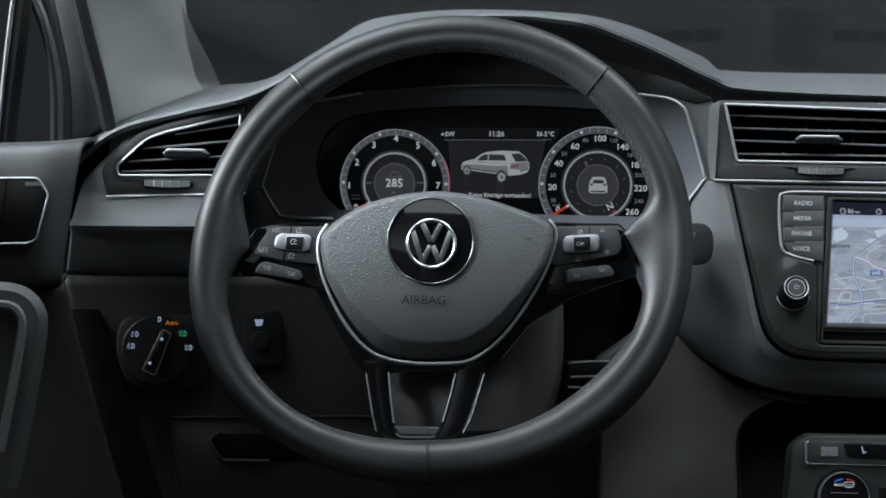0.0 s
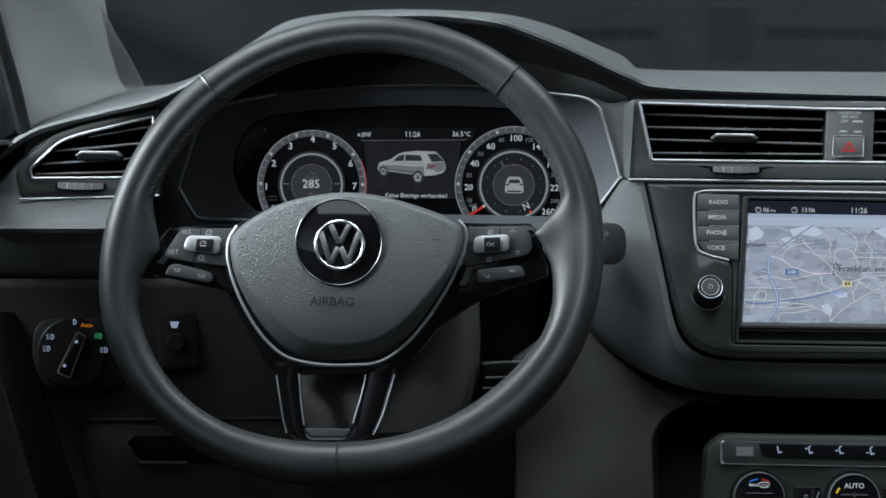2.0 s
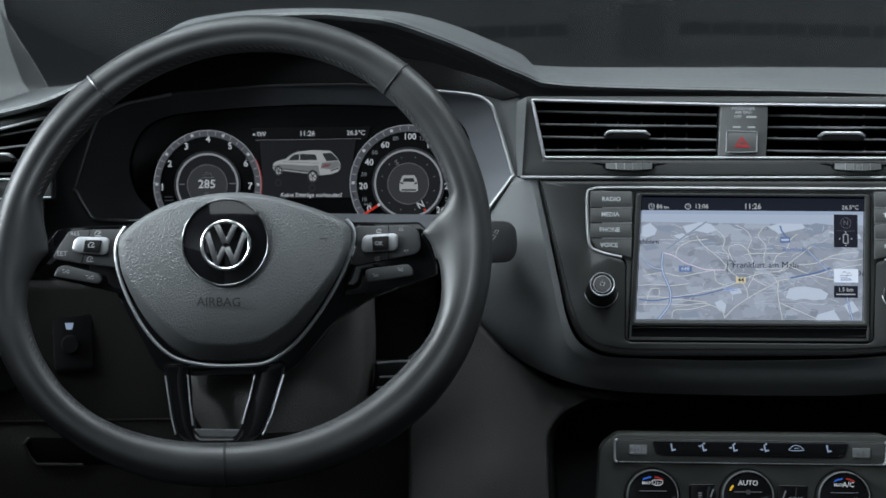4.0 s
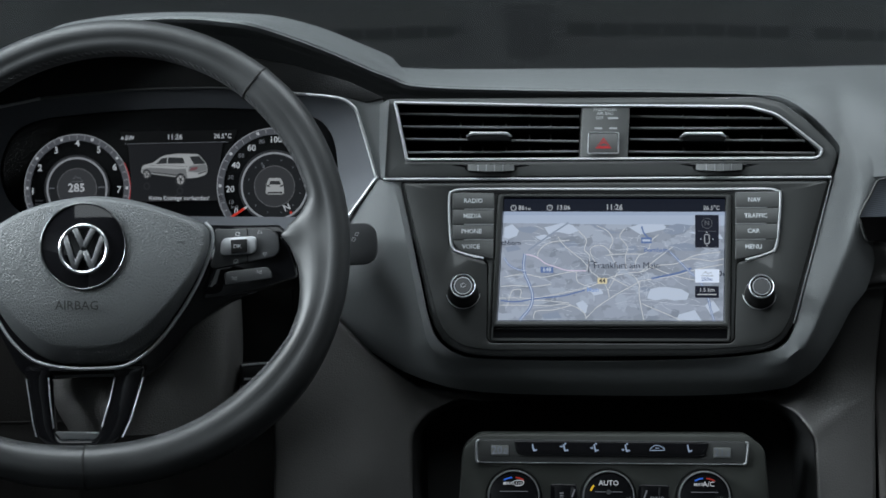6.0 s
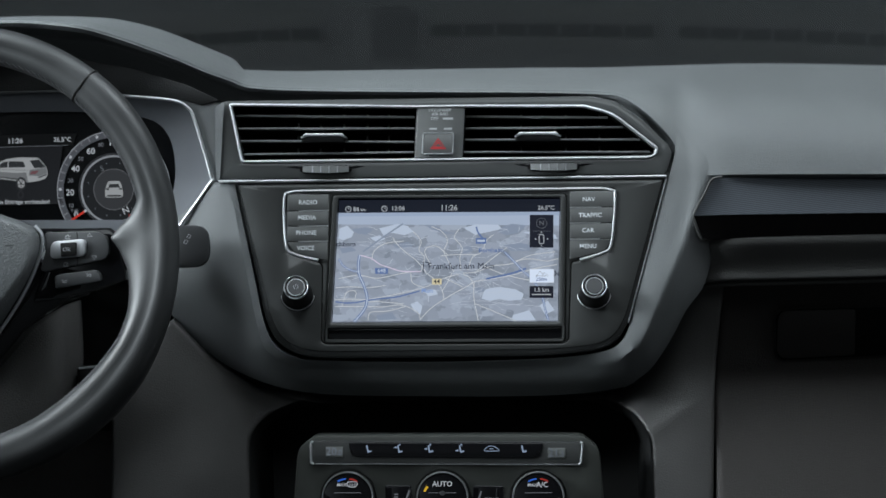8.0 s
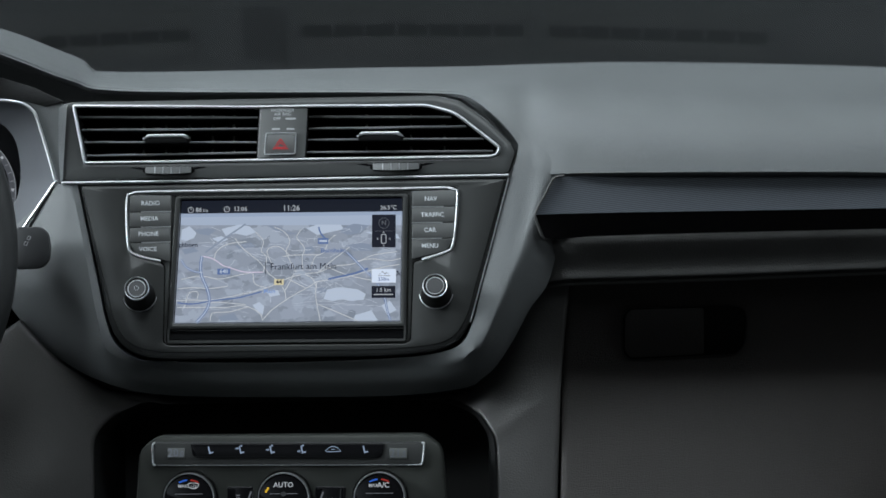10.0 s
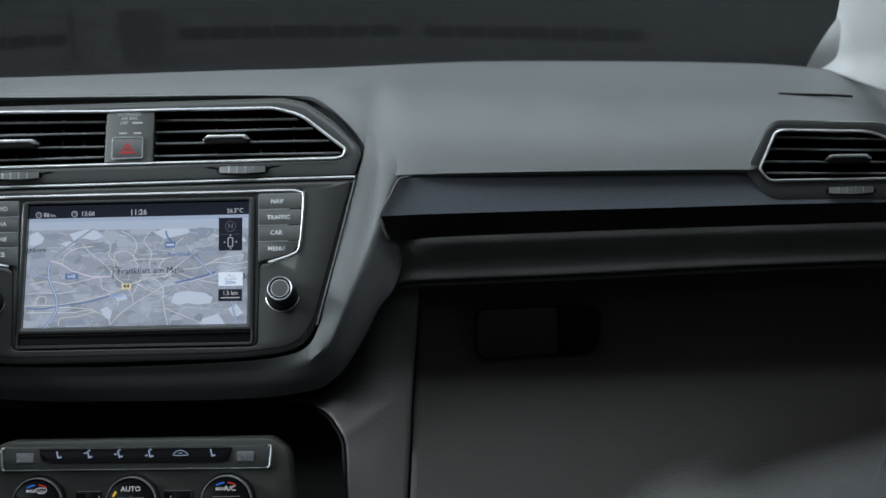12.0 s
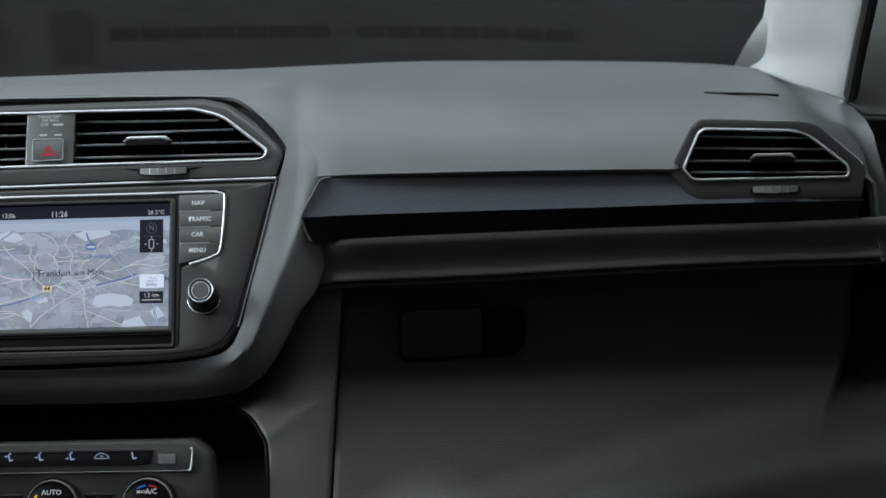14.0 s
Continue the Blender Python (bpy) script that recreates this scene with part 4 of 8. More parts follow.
for outline, mir in ((SP_L, 1), (SP_R, -1)):
    spoke = part("spoke", plate(outline, moved(W, 0.006), 0.012, 0.002), PIANO, wheel, "gloss black spoke")
    if mir > 0:
        pads = (("key_pad", [(-0.5408, 0.0093), (-0.5321, 0.0225), (-0.5141, 0.0237), (-0.4891, 0.0240), (-0.4955, 0.0076), (-0.4936, -0.0052), (-0.5221, -0.0023), (-0.5445, 0.0014)]),)
        rocker = [(-0.5272, 0.0161), (-0.5239, 0.0182), (-0.5032, 0.0179), (-0.5001, 0.0157), (-0.5016, 0.0062), (-0.5045, 0.0044), (-0.5258, 0.0062), (-0.5292, 0.0084)]
        blank = [(-0.5190, 0.0158), (-0.5060, 0.0157), (-0.5076, 0.0061), (-0.5205, 0.0067)]
        low = [(-0.5401, -0.0053), (-0.5350, -0.0034), (-0.5081, -0.0098), (-0.5054, -0.0149), (-0.5089, -0.0176), (-0.5434, -0.0122)]
    else:
        pads = (("key_pad", [(-0.3144, 0.0275), (-0.2731, 0.0282), (-0.2654, 0.0241), (-0.2636, 0.0120), (-0.2670, 0.0068), (-0.3136, -0.0026), (-0.3174, -0.0010), (-0.3133, 0.0111)]),)
        rocker = [(-0.3087, 0.0176), (-0.3060, 0.0207), (-0.2841, 0.0224), (-0.2812, 0.0204), (-0.2815, 0.0113), (-0.2841, 0.0091), (-0.3064, 0.0074), (-0.3089, 0.0095)]
        blank = [(-0.3010, 0.0195), (-0.2884, 0.0202), (-0.2883, 0.0099), (-0.3004, 0.0088)]
        low = [(-0.3061, -0.0059), (-0.3010, -0.0042), (-0.2737, -0.0010), (-0.2702, -0.0044), (-0.2694, -0.0095), (-0.3052, -0.0154)]
    for nm, o in pads:
        part(nm, plate(rounded(o, 0.003), moved(W, 0.001), 0.007, 0.0012), KEY, spoke)
    part("rocker_switch", plate(rounded(rocker, 0.0022), moved(W, -0.002), 0.005, 0.001), CHROME, spoke, "satin metal rocker switch")
    part("centre_key", plate(rounded(blank, 0.001), moved(W, -0.0035), 0.004, 0.0008), BLACK, spoke)
    part("lower_key", plate(rounded(low, 0.002), moved(W, 0.0005), 0.007, 0.0012), KEY, spoke)
    for nm, o in (("pad_gap", [(-0.5158, 0.0236), (-0.5188, 0.0072)]), ("pad_gap", [(-0.5197, 0.0063), (-0.5221, -0.0032)])) if mir > 0 else (("pad_gap", [(-0.2889, 0.0279), (-0.2884, 0.0211)]), ("pad_gap", [(-0.2883, 0.0090), (-0.2883, 0.0020)])):
        part(nm, stripe(o, 0.0006, moved(W, 0.0007)), VOID, spoke)
    for txt, q, sz in ((("RES", [(-0.5273, 0.0204)], 0.0030), ("SET", [(-0.5369, 0.0051)], 0.0036)) if mir > 0 else (("OK", [(-0.2958, 0.0144)], 0.0030),)):
        lettering("key_print", txt, sz, q[0][0], q[0][1], moved(W, -0.0038 if txt == "OK" else 0.0006), INK_DIM, spoke, bold=0.0)

# key symbols

def arc_icon(q, r=0.0024, f=moved(W, 0.0006), parent=wheel, mat=INK_DIM, kind="dial"):
    x, z = q
    bm = stripe(circle(x, z, r, 12, 20, 200), 0.0005, f)
    if kind == "dial":
        stripe([(x, z), (x + r * 0.7, z + r * 0.5)], 0.0005, f, bm)
        stripe([(x - r, z - r * 0.5), (x + r, z - r * 0.5)], 0.0006, f, bm)
    elif kind == "tri":
        bm.free()
        bm = stripe([(x - r, z - r * .6), (x + r, z - r * .6), (x, z + r * .7)], 0.0005, f, closed=True)
    elif kind == "nirt":
        bm.free()
        bm = stripe([(x - r, z + r * .6), (x + r, z + r * .6), (x, z - r * .7)], 0.0005, f, closed=True)
    elif kind == "wedge":
        bm.free()
        bm = stripe([(x - r, z - r * .5), (x + r, z - r * .5), (x + r, z + r * .5)], 0.0006, f, closed=True)
        stripe([(x - r * 1.3, z + r * .5), (x - r * .5, z + r * .5)], 0.0005, f, bm)
    return part("key_symbol", bm, mat, parent, smooth=0)


for q, kind in zip([(-0.5097, 0.0202), (-0.5152, 0.0007), (-0.5137, 0.0116), (-0.5336, -0.0082), (-0.5150, -0.0125)], ("dial", "dial", "dial", "wedge", "wedge")):
    arc_icon(q, f=moved(W, -0.0038 if abs(q[1] - 0.0116) < 0.001 else 0.0002), kind=kind)
for q, kind in zip([(-0.2791, 0.0255), (-0.2751, 0.0084), (-0.2958, 0.0235), (-0.2969, 0.0028), (-0.2981, -0.0097), (-0.2792, -0.0050)], ("tri", "nirt", "dial", "dial", "wedge", "wedge")):
    arc_icon(q, r=0.0018, f=moved(W, 0.0002), kind=kind)

# lower spoke: an open trapezium of gloss black
LOW_OUT = rounded([(-0.4603, -0.0774), (-0.4566, -0.0859), (-0.4509, -0.1198), (-0.4472, -0.1316), (-0.4376, -0.1391), (-0.4162, -0.1408), (-0.3949, -0.1395), (-0.3845, -0.1320), (-0.3761, -0.1160), (-0.3667, -0.0841), (-0.3653, -0.0756)], 0.004)
LOW_IN = rounded([(-0.4387, -0.0812), (-0.4375, -0.1026), (-0.4344, -0.1259), (-0.4309, -0.1321), (-0.4036, -0.1316), (-0.3995, -0.1251), (-0.3922, -0.0973), (-0.3891, -0.0803)], 0.003)
low = part("lower_spoke", plate(LOW_OUT, moved(W, 0.004), 0.014, 0.003, holes=[LOW_IN]), PIANO, wheel, "gloss black open lower spoke")
for o in ([(-0.4566, -0.0867), (-0.4509, -0.1198), (-0.4480, -0.1303)], [(-0.3668, -0.0849), (-0.3757, -0.1160), (-0.3823, -0.1302)], [(-0.4395, -0.0856), (-0.4374, -0.1069), (-0.4349, -0.1237)], [(-0.3889, -0.0854), (-0.3922, -0.1016), (-0.3979, -0.1221)]):
    part("chrome_edge", tube(line3(o, moved(W, 0.0036)), 0.0006, False, 8), CHROME, low)
part("chrome_foot", plate(rounded([(-0.4344, -0.1266), (-0.4002, -0.1267), (-0.4028, -0.1320), (-0.4300, -0.1322)], 0.001), moved(W, 0.006), 0.006, 0.0012), CHROME, low)
part("hub_back", plate(rounded([(-0.5048, -0.0054), (-0.4974, -0.0247), (-0.4787, -0.0564), (-0.4645, -0.0818), (-0.4558, -0.0877), (-0.3651, -0.0858), (-0.3524, -0.0753), (-0.3301, -0.0472), (-0.3025, -0.0282), (-0.2786, -0.0191), (-0.3071, -0.0017), (-0.3505, 0.0277), (-0.4623, 0.0255)], 0.006), moved(W, 0.012), 0.03, 0.004), PIANO, wheel)

# column shroud, stalk and key slot behind the wheel
shroud = thing("steering_column", "grained black steering column shroud", "steering column", (-0.36, 0.0, -0.1))
SH = [[(-0.4540, 0.0300, -0.0180), (-0.4530, 0.0300, -0.0716), (-0.4486, 0.0200, -0.1068), (-0.4338, 0.0200, -0.1350)], [(-0.4096, -0.0150, -0.0168), (-0.4086, -0.0200, -0.0690), (-0.4080, -0.0280, -0.1035), (-0.4032, -0.0300, -0.1315)], [(-0.3571, -0.0150, -0.0158), (-0.3541, -0.0200, -0.0680), (-0.3538, -0.0280, -0.1025), (-0.3555, -0.0300, -0.1293)],
      [(-0.3170, 0.0000, -0.0151), (-0.3153, -0.0040, -0.0679), (-0.3195, -0.0120, -0.1027), (-0.3267, -0.0160, -0.1266)], [(-0.3061, 0.0200, -0.0151), (-0.3044, 0.0160, -0.0684), (-0.3085, 0.0100, -0.1037), (-0.3201, 0.0000, -0.1307)], [(-0.3019, 0.0600, -0.0153), (-0.3000, 0.0600, -0.0698), (-0.3038, 0.0600, -0.1062), (-0.3165, 0.0500, -0.1376)]]
bm = loft(SH, 40, 8)
part("shroud", bm, COLUMN, shroud)
stalk = part("wiper_stalk", plate(rounded([(x, z) for x, _, z in [(-0.2533, -0.0200, 0.0246), (-0.2027, -0.0200, 0.0300), (-0.1965, -0.0200, 0.0257), (-0.1936, -0.0200, 0.0158), (-0.1961, -0.0200, 0.0070), (-0.2022, -0.0200, 0.0047), (-0.2529, -0.0200, 0.0028)]], 0.004), flat(-0.02), 0.018, 0.004), BLACK, shroud, "black wiper stalk with white print")
# Solid black box in place of the shaded hollow beside the column.
part("cavity_shade", box(-0.315, -0.262, 0.045, 0.055, -0.13, -0.02), VOID, shroud)
part("key_cylinder", plate(rounded([(x, z) for x, _, z in [(-0.3013, 0.0200, -0.0773), (-0.2612, 0.0200, -0.0766), (-0.2608, 0.0200, -0.0989), (-0.3009, 0.0200, -0.0996)]], 0.003), flat(0.015), 0.02, 0.003), BLACK, shroud)
for o in ([(-0.2991, 0.0140, -0.0975), (-0.2738, 0.0140, -0.0979)], [(-0.2970, 0.0140, -0.0895), (-0.2757, 0.0140, -0.0886)], [(-0.2990, 0.0140, -0.0788), (-0.2839, 0.0140, -0.0772), (-0.2671, 0.0140, -0.0765)]):
    part("key_rim", tube([(x, 0.0135, z) for x, _, z in o], 0.0009, False, 6), CHROME, shroud)
CAP = rounded([(-0.2150, 0.0300), (-0.1990, 0.0301), (-0.1946, 0.0262), (-0.1932, 0.0160), (-0.1944, 0.0070), (-0.1992, 0.0030), (-0.2150, 0.0024)], [0.001, 0.004, 0.005, 0.008, 0.005, 0.004, 0.001], 6)
part("stalk_cap", plate(CAP, flat(-0.021), 0.012, 0.003), PIANO, stalk, "gloss black stalk end")
part("stalk_face", plate(offset(CAP, -0.0026), flat(-0.0222), 0.006, 0.0012), KEY, stalk)
part("stalk_line", tube([(-0.2150, -0.0212, 0.0030), (-0.2060, -0.0212, 0.0033), (-0.1998, -0.0212, 0.0037)], 0.0007, False, 6), CHROME, stalk, "thin chrome line under the stalk")
for o in ([(-0.2085, 0.0232), (-0.2070, 0.0256), (-0.2052, 0.0250), (-0.2064, 0.0226)], [(-0.2110, 0.0190), (-0.2096, 0.0216), (-0.2074, 0.0208), (-0.2088, 0.0184)]):
    part("stalk_print", stripe(o, 0.0006, flat(-0.0225), closed=True), INK_DIM, stalk)


# ---- air vents ----
def vent_bars(parent, rows, f, depth=0.022):
    """Blades across a vent: rows of (x0, z0, x1, z1) along the front edge of each blade."""
    for x0, z0, x1, z1 in rows:
        bm = bmesh.new()
        prof = [(0.0, 0.0009), (-0.0008, 0.0004), (-0.0008, -0.0004), (0.0, -0.0009), (depth, -0.0016), (depth, 0.0006)]
        ends = []
        for x, z in ((x0, z0), (x1, z1)):
            ends.append([bm.verts.new((x, f(x, z) + a, z + b - a * 0.12)) for a, b in prof])
        n = len(prof)
        for i in range(n):
            bm.faces.new((ends[0][i], ends[0][(i + 1) % n], ends[1][(i + 1) % n], ends[1][i]))
        bm.faces.new(ends[0]), bm.faces.new(ends[1][::-1])
        blade = part("blade", bm, BLACK, parent)
        part("blade_edge", tube([(x0, f(x0, z0) - 0.0008, z0), (x1, f(x1, z1) - 0.0008, z1)], 0.0010, False, 8), SLAT, blade, "grey front edge")


def tab(parent, x, z, f, w=0.036, h=0.0065):
    """The sliding grip on a blade: a dark body with a metal top edge."""
    o = [(x - w / 2, z + h * 0.1), (x - w / 2 + 0.004, z + h * 0.5), (x + w / 2 - 0.004, z + h * 0.5), (x + w / 2, z + h * 0.1), (x + w / 2 - 0.001, z - h * 0.5), (x - w / 2 + 0.001, z - h * 0.5)]
    grip = part("grip", plate(rounded(o, 0.0012), moved(f, -0.006), 0.014, 0.0014), BLACK, parent, "black grip with a metal cap")
    cap = [(x - w / 2 - 0.0004, z + h * 0.02), (x - w / 2 + 0.0036, z + h * 0.62), (x + w / 2 - 0.0036, z + h * 0.62), (x + w / 2 + 0.0004, z + h * 0.02), (x + w / 2 - 0.0032, z + h * 0.06), (x + w / 2 - 0.0050, z + h * 0.20), (x - w / 2 + 0.0050, z + h * 0.20), (x - w / 2 + 0.0032, z + h * 0.06)]
    part("metal_cap", plate(rounded(cap, 0.0006), moved(f, -0.0072), 0.012, 0.0010), CHROME, grip)


def thumb_wheel(parent, x, z, f, w=0.036, h=0.0066):
    """A ribbed thumb wheel that peeps out of a slot."""
    slot = part("wheel_slot", plate(rounded([(x - w / 2 - 0.003, z - h * 0.1), (x - w / 2 + 0.002, z - h / 2), (x + w / 2 - 0.002, z - h / 2), (x + w / 2 + 0.003, z - h * 0.1), (x + w / 2, z + h / 2), (x - w / 2, z + h / 2)], 0.0015), moved(f, -0.0005), 0.003, 0.0005), VOID, parent)
    bulge = lambda px, pz: f(px, pz) - 0.0012 - 0.0042 * math.cos((px - x) / (w / 2) * 1.25)
    bm = bmesh.new()
    cols = []
    for k in range(25):
        px = x - w / 2 + w * k / 24
        cols.append([bm.verts.new((px, bulge(px, pz) + d, pz)) for pz, d in ((z + h * 0.44, 0.003), (z + h * 0.40, 0.0), (z - h * 0.25 - h * 0.15 * math.cos((px - x) / w * 3), 0.0), (z - h * 0.30 - h * 0.15 * math.cos((px - x) / w * 3), 0.003))])
    for a, b in zip(cols, cols[1:]):
        for j in range(3):
            bm.faces.new((a[j], a[j + 1], b[j + 1], b[j]))
    roll = part("roller", bm, ROLLER, slot)
    for u in (-0.56, -0.2, 0.16, 0.52):
        part("rib", stripe([(x + u * w / 2, z - h * 0.34), (x + u * w / 2, z + h * 0.40)], 0.0007, lambda px, pz: bulge(px, pz) - 0.0004), CHROME, roll)


def recess(parent, x, z, f, w=0.062):
    """The shallow dark hollow in which a thumb wheel sits."""
    part("wheel_recess", plate(rounded([(x - w / 2, z + 0.0024), (x - w / 2 + 0.012, z + 0.0004), (x + w / 2 - 0.012, z + 0.0004), (x + w / 2, z + 0.0024), (x + w / 2 - 0.010, z + 0.0030), (x - w / 2 + 0.010, z + 0.0030)], 0.0005), moved(f, -0.0002), 0.001, 0.0001), PIANO, parent)


vents = thing("centre_vents", "glossy grey centre air vents with chrome surround", "air vent", (-0.01, 0.02, 0.1))
VL = rounded([(-0.1768, 0.1254), (-0.0334, 0.1230), (-0.0353, 0.0839), (-0.1681, 0.0843)], 0.0012)
VR = rounded([(0.0055, 0.1232), (0.0979, 0.1226), (0.1181, 0.1171), (0.1521, 0.0907), (0.1503, 0.0862), (0.0036, 0.0850)], 0.0015)
part("housing", plate(HOUSE, C, 0.02, 0.0025, holes=[VL, VR]), VENTGLOSS, vents)
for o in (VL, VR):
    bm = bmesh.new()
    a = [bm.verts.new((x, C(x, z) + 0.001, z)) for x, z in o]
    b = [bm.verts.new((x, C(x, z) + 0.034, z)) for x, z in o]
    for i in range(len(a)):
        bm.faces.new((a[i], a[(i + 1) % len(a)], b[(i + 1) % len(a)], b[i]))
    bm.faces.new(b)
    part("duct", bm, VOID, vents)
ring = rounded([(-0.1791, 0.1276), (-0.0334, 0.1248), (0.0064, 0.1250), (0.0979, 0.1243), (0.1199, 0.1184), (0.1547, 0.0906), (0.1529, 0.0853), (0.1476, 0.0836), (0.0031, 0.0832), (-0.1695, 0.0825)], [0.001, 0, 0, 0.004, 0.008, 0.002, 0.002, 0.002, 0, 0.002])
part("chrome_surround", tube(line3(ring, moved(C, -0.0008)), 0.0013, True, 8), CHROME, vents)
part("chrome_rail", tube(line3([(-0.1880, 0.0671), (-0.0402, 0.0675), (0.0920, 0.0685), (0.1615, 0.0689)], moved(C, -0.0005)), 0.0012, False, 8), CHROME, vents)
vent_bars(vents, [(*a, *b) for a, b in ([(-0.1755, 0.1191), (-0.0348, 0.1168)], [(-0.1732, 0.1088), (-0.0348, 0.1079)], [(-0.1722, 0.0990), (-0.0348, 0.0972)], [(-0.1695, 0.0883), (-0.0348, 0.0892)])], moved(C, 0.006))
vent_bars(vents, [(*a, *b) for a, b in ([(0.0055, 0.1170), (0.1168, 0.1153)], [(0.0055, 0.1076), (0.1286, 0.1077)], [(0.0050, 0.0987), (0.1416, 0.0978)], [(0.0040, 0.0890), (0.1494, 0.0880)])], moved(C, 0.006))
for k in range(8):
    q = [(-0.1288, 0.1130), (-0.1110, 0.1128), (-0.0924, 0.1127), (-0.0738, 0.1126), (-0.0569, 0.1125), (0.0483, 0.1118), (0.0836, 0.1115), (0.1101, 0.1114)][k]
    part("rear_vane", plate([(q[0], q[1] - 0.03), (q[0] + 0.0012, q[1] - 0.03), (q[0] + 0.0012, q[1] + 0.008), (q[0], q[1] + 0.008)], moved(C, 0.026), 0.006, 0.0002), SLAT, vents)
for q in [(-0.1052, 0.1003), (0.0619, 0.1001)]:
    tab(vents, q[0], q[1], C)
for q in [(-0.1038, 0.0759), (0.0741, 0.0765)]:
    recess(vents, q[0], q[1], C)
    thumb_wheel(vents, q[0], q[1], C)
# cheek of the housing, angled back towards the instruments
cheek = [[(-0.2017, 0.0300, 0.1186), (-0.1930, 0.0260, 0.0684)], [(-0.1952, 0.0240, 0.1244), (-0.1906, 0.0200, 0.0682)], [(-0.1836, 0.0160, 0.1301), (-0.1870, 0.0110, 0.0679)]]
part("cheek", loft([[(x - 0.001, y + 0.02, z) for x, y, z in cheek[0]], *cheek], 12, 4, bend=False), SOFT, vents)

hazard = thing("hazard_switch", "grey switch block with red hazard triangle", "switch", (-0.01, 0.01, 0.1))
hz = [(-0.0316, 0.1252), (0.0051, 0.1241), (0.0031, 0.0845), (-0.0340, 0.0843)]
part("block", plate(rounded(hz, 0.001), moved(C, -0.001), 0.02, 0.0008), BUTTON, hazard)
hb = part("button", plate(rounded([(-0.0273, 0.1038), (-0.0038, 0.1037), (-0.0043, 0.0877), (-0.0282, 0.0874)], 0.0014), moved(C, -0.003), 0.004, 0.001), BUTTON, hazard)
part("button_edge", tube(line3(rounded([(-0.0273, 0.1038), (-0.0038, 0.1037), (-0.0043, 0.0877), (-0.0282, 0.0874)], 0.0014), moved(C, -0.0028)), 0.0005, True, 6), CHROME, hb)
tri = [(-0.0158, 0.0993), (-0.0101, 0.0917), (-0.0216, 0.0918)]
part("triangle", stripe(tri, 0.0014, moved(C, -0.0032), closed=True), RED, hb)
part("triangle_core", stripe(offset(tri, 0.0016), 0.0016, moved(C, -0.0033), closed=True), RED, hb)
part("button_sheen", plate(offset(rounded([(-0.0273, 0.1038), (-0.0038, 0.1037), (-0.0043, 0.0877), (-0.0282, 0.0874)], 0.0014), 0.0022), moved(C, -0.0029), 0.001, 0.0003), GREYGLOSS, hb)
q = [(-0.0144, 0.1220), (-0.0144, 0.1189), (-0.0188, 0.1153), (-0.0082, 0.1153), (-0.0197, 0.1073), (-0.0082, 0.1073)]
lettering("print", "PASSENGER", 0.0024, *q[0], moved(C, -0.0013), INK_DIM, hazard)
lettering("print", "AIR BAG", 0.0024, *q[1], moved(C, -0.0013), INK_DIM, hazard)
lettering("print", "OFF", 0.0024, *q[2], moved(C, -0.0013), INK_DIM, hazard)
part("print_bar", stripe([(q[3][0] - 0.004, q[3][1]), (q[3][0] + 0.004, q[3][1])], 0.0016, moved(C, -0.0013)), INK_DIM, hazard)
for k in (4, 5):
    part("print_bar", stripe([(q[k][0] - 0.003, q[k][1]), (q[k][0] + 0.003, q[k][1])], 0.0014, moved(C, -0.0013)), INK_DIM, hazard)

# ---- radio ----
radio = thing("infotainment_radio", "glossy grey infotainment unit with a lit map display", "radio", (0, 0.0, -0.05))
UNIT = rounded([(-0.1361, 0.0588), (0.1218, 0.0599), (0.1182, 0.0159), (0.1120, 0.0093), (0.0870, 0.0029), (0.0846, -0.0574), (0.0811, -0.0596), (-0.1036, -0.0593), (-0.1067, -0.0571), (-0.1059, 0.0003), (-0.1085, 0.0043), (-0.1293, 0.0097), (-0.1355, 0.0163)], 0.003)
part("panel", plate(PANEL, C, 0.02, 0.003, holes=[offset(UNIT, -0.0004)]), BANDGLOSS, radio, "dark gloss outer band")
INNER = rounded([(-0.1720, 0.0643), (0.1588, 0.0663), (0.1285, -0.0402), (0.1205, -0.0541), (0.1073, -0.0610), (0.0732, -0.0648), (-0.1062, -0.0658), (-0.1255, -0.0627), (-0.1387, -0.0539), (-0.1467, -0.0372)], [0.002, 0.002, 0.01, 0.01, 0.01, 0.02, 0.02, 0.01, 0.01, 0.01])
part("inner_panel", plate(INNER, moved(C, -0.0008), 0.004, 0.0012, holes=[offset(UNIT, -0.0003)]), GREYGLOSS, radio)
part("panel_edge", tube(line3([(0.1614, 0.0667), (0.1462, 0.0100), (0.1310, -0.0445)], moved(C, 0.0005)), 0.0006, False, 6), CHROME, radio)
DISP = rounded([(-0.0936, 0.0528), (0.0791, 0.0526), (0.0769, -0.0430), (-0.0988, -0.0431)], 0.0012)
part("bezel", plate(UNIT, moved(C, -0.0005), 0.02, 0.0012, holes=[rounded([(-0.0985, 0.0559), (0.0840, 0.0557), (0.0820, -0.0583), (-0.1045, -0.0579)], 0.002)]), GREYGLOSS, radio)
SUR = rounded([(-0.0985, 0.0559), (0.0840, 0.0557), (0.0816, -0.0583), (-0.1040, -0.0579)], 0.003)
SLOT = rounded([(-0.1014, -0.0479), (0.0799, -0.0474), (0.0794, -0.0565), (-0.1018, -0.0566)], 0.0008)
part("screen_surround", plate(SUR, moved(C, -0.0025), 0.02, 0.0018, holes=[DISP, SLOT]), GREYGLOSS, radio)
part("disc_slot", plate(offset(SLOT, -0.0005), moved(C, 0.001), 0.006, 0.0004), PIANO, radio)
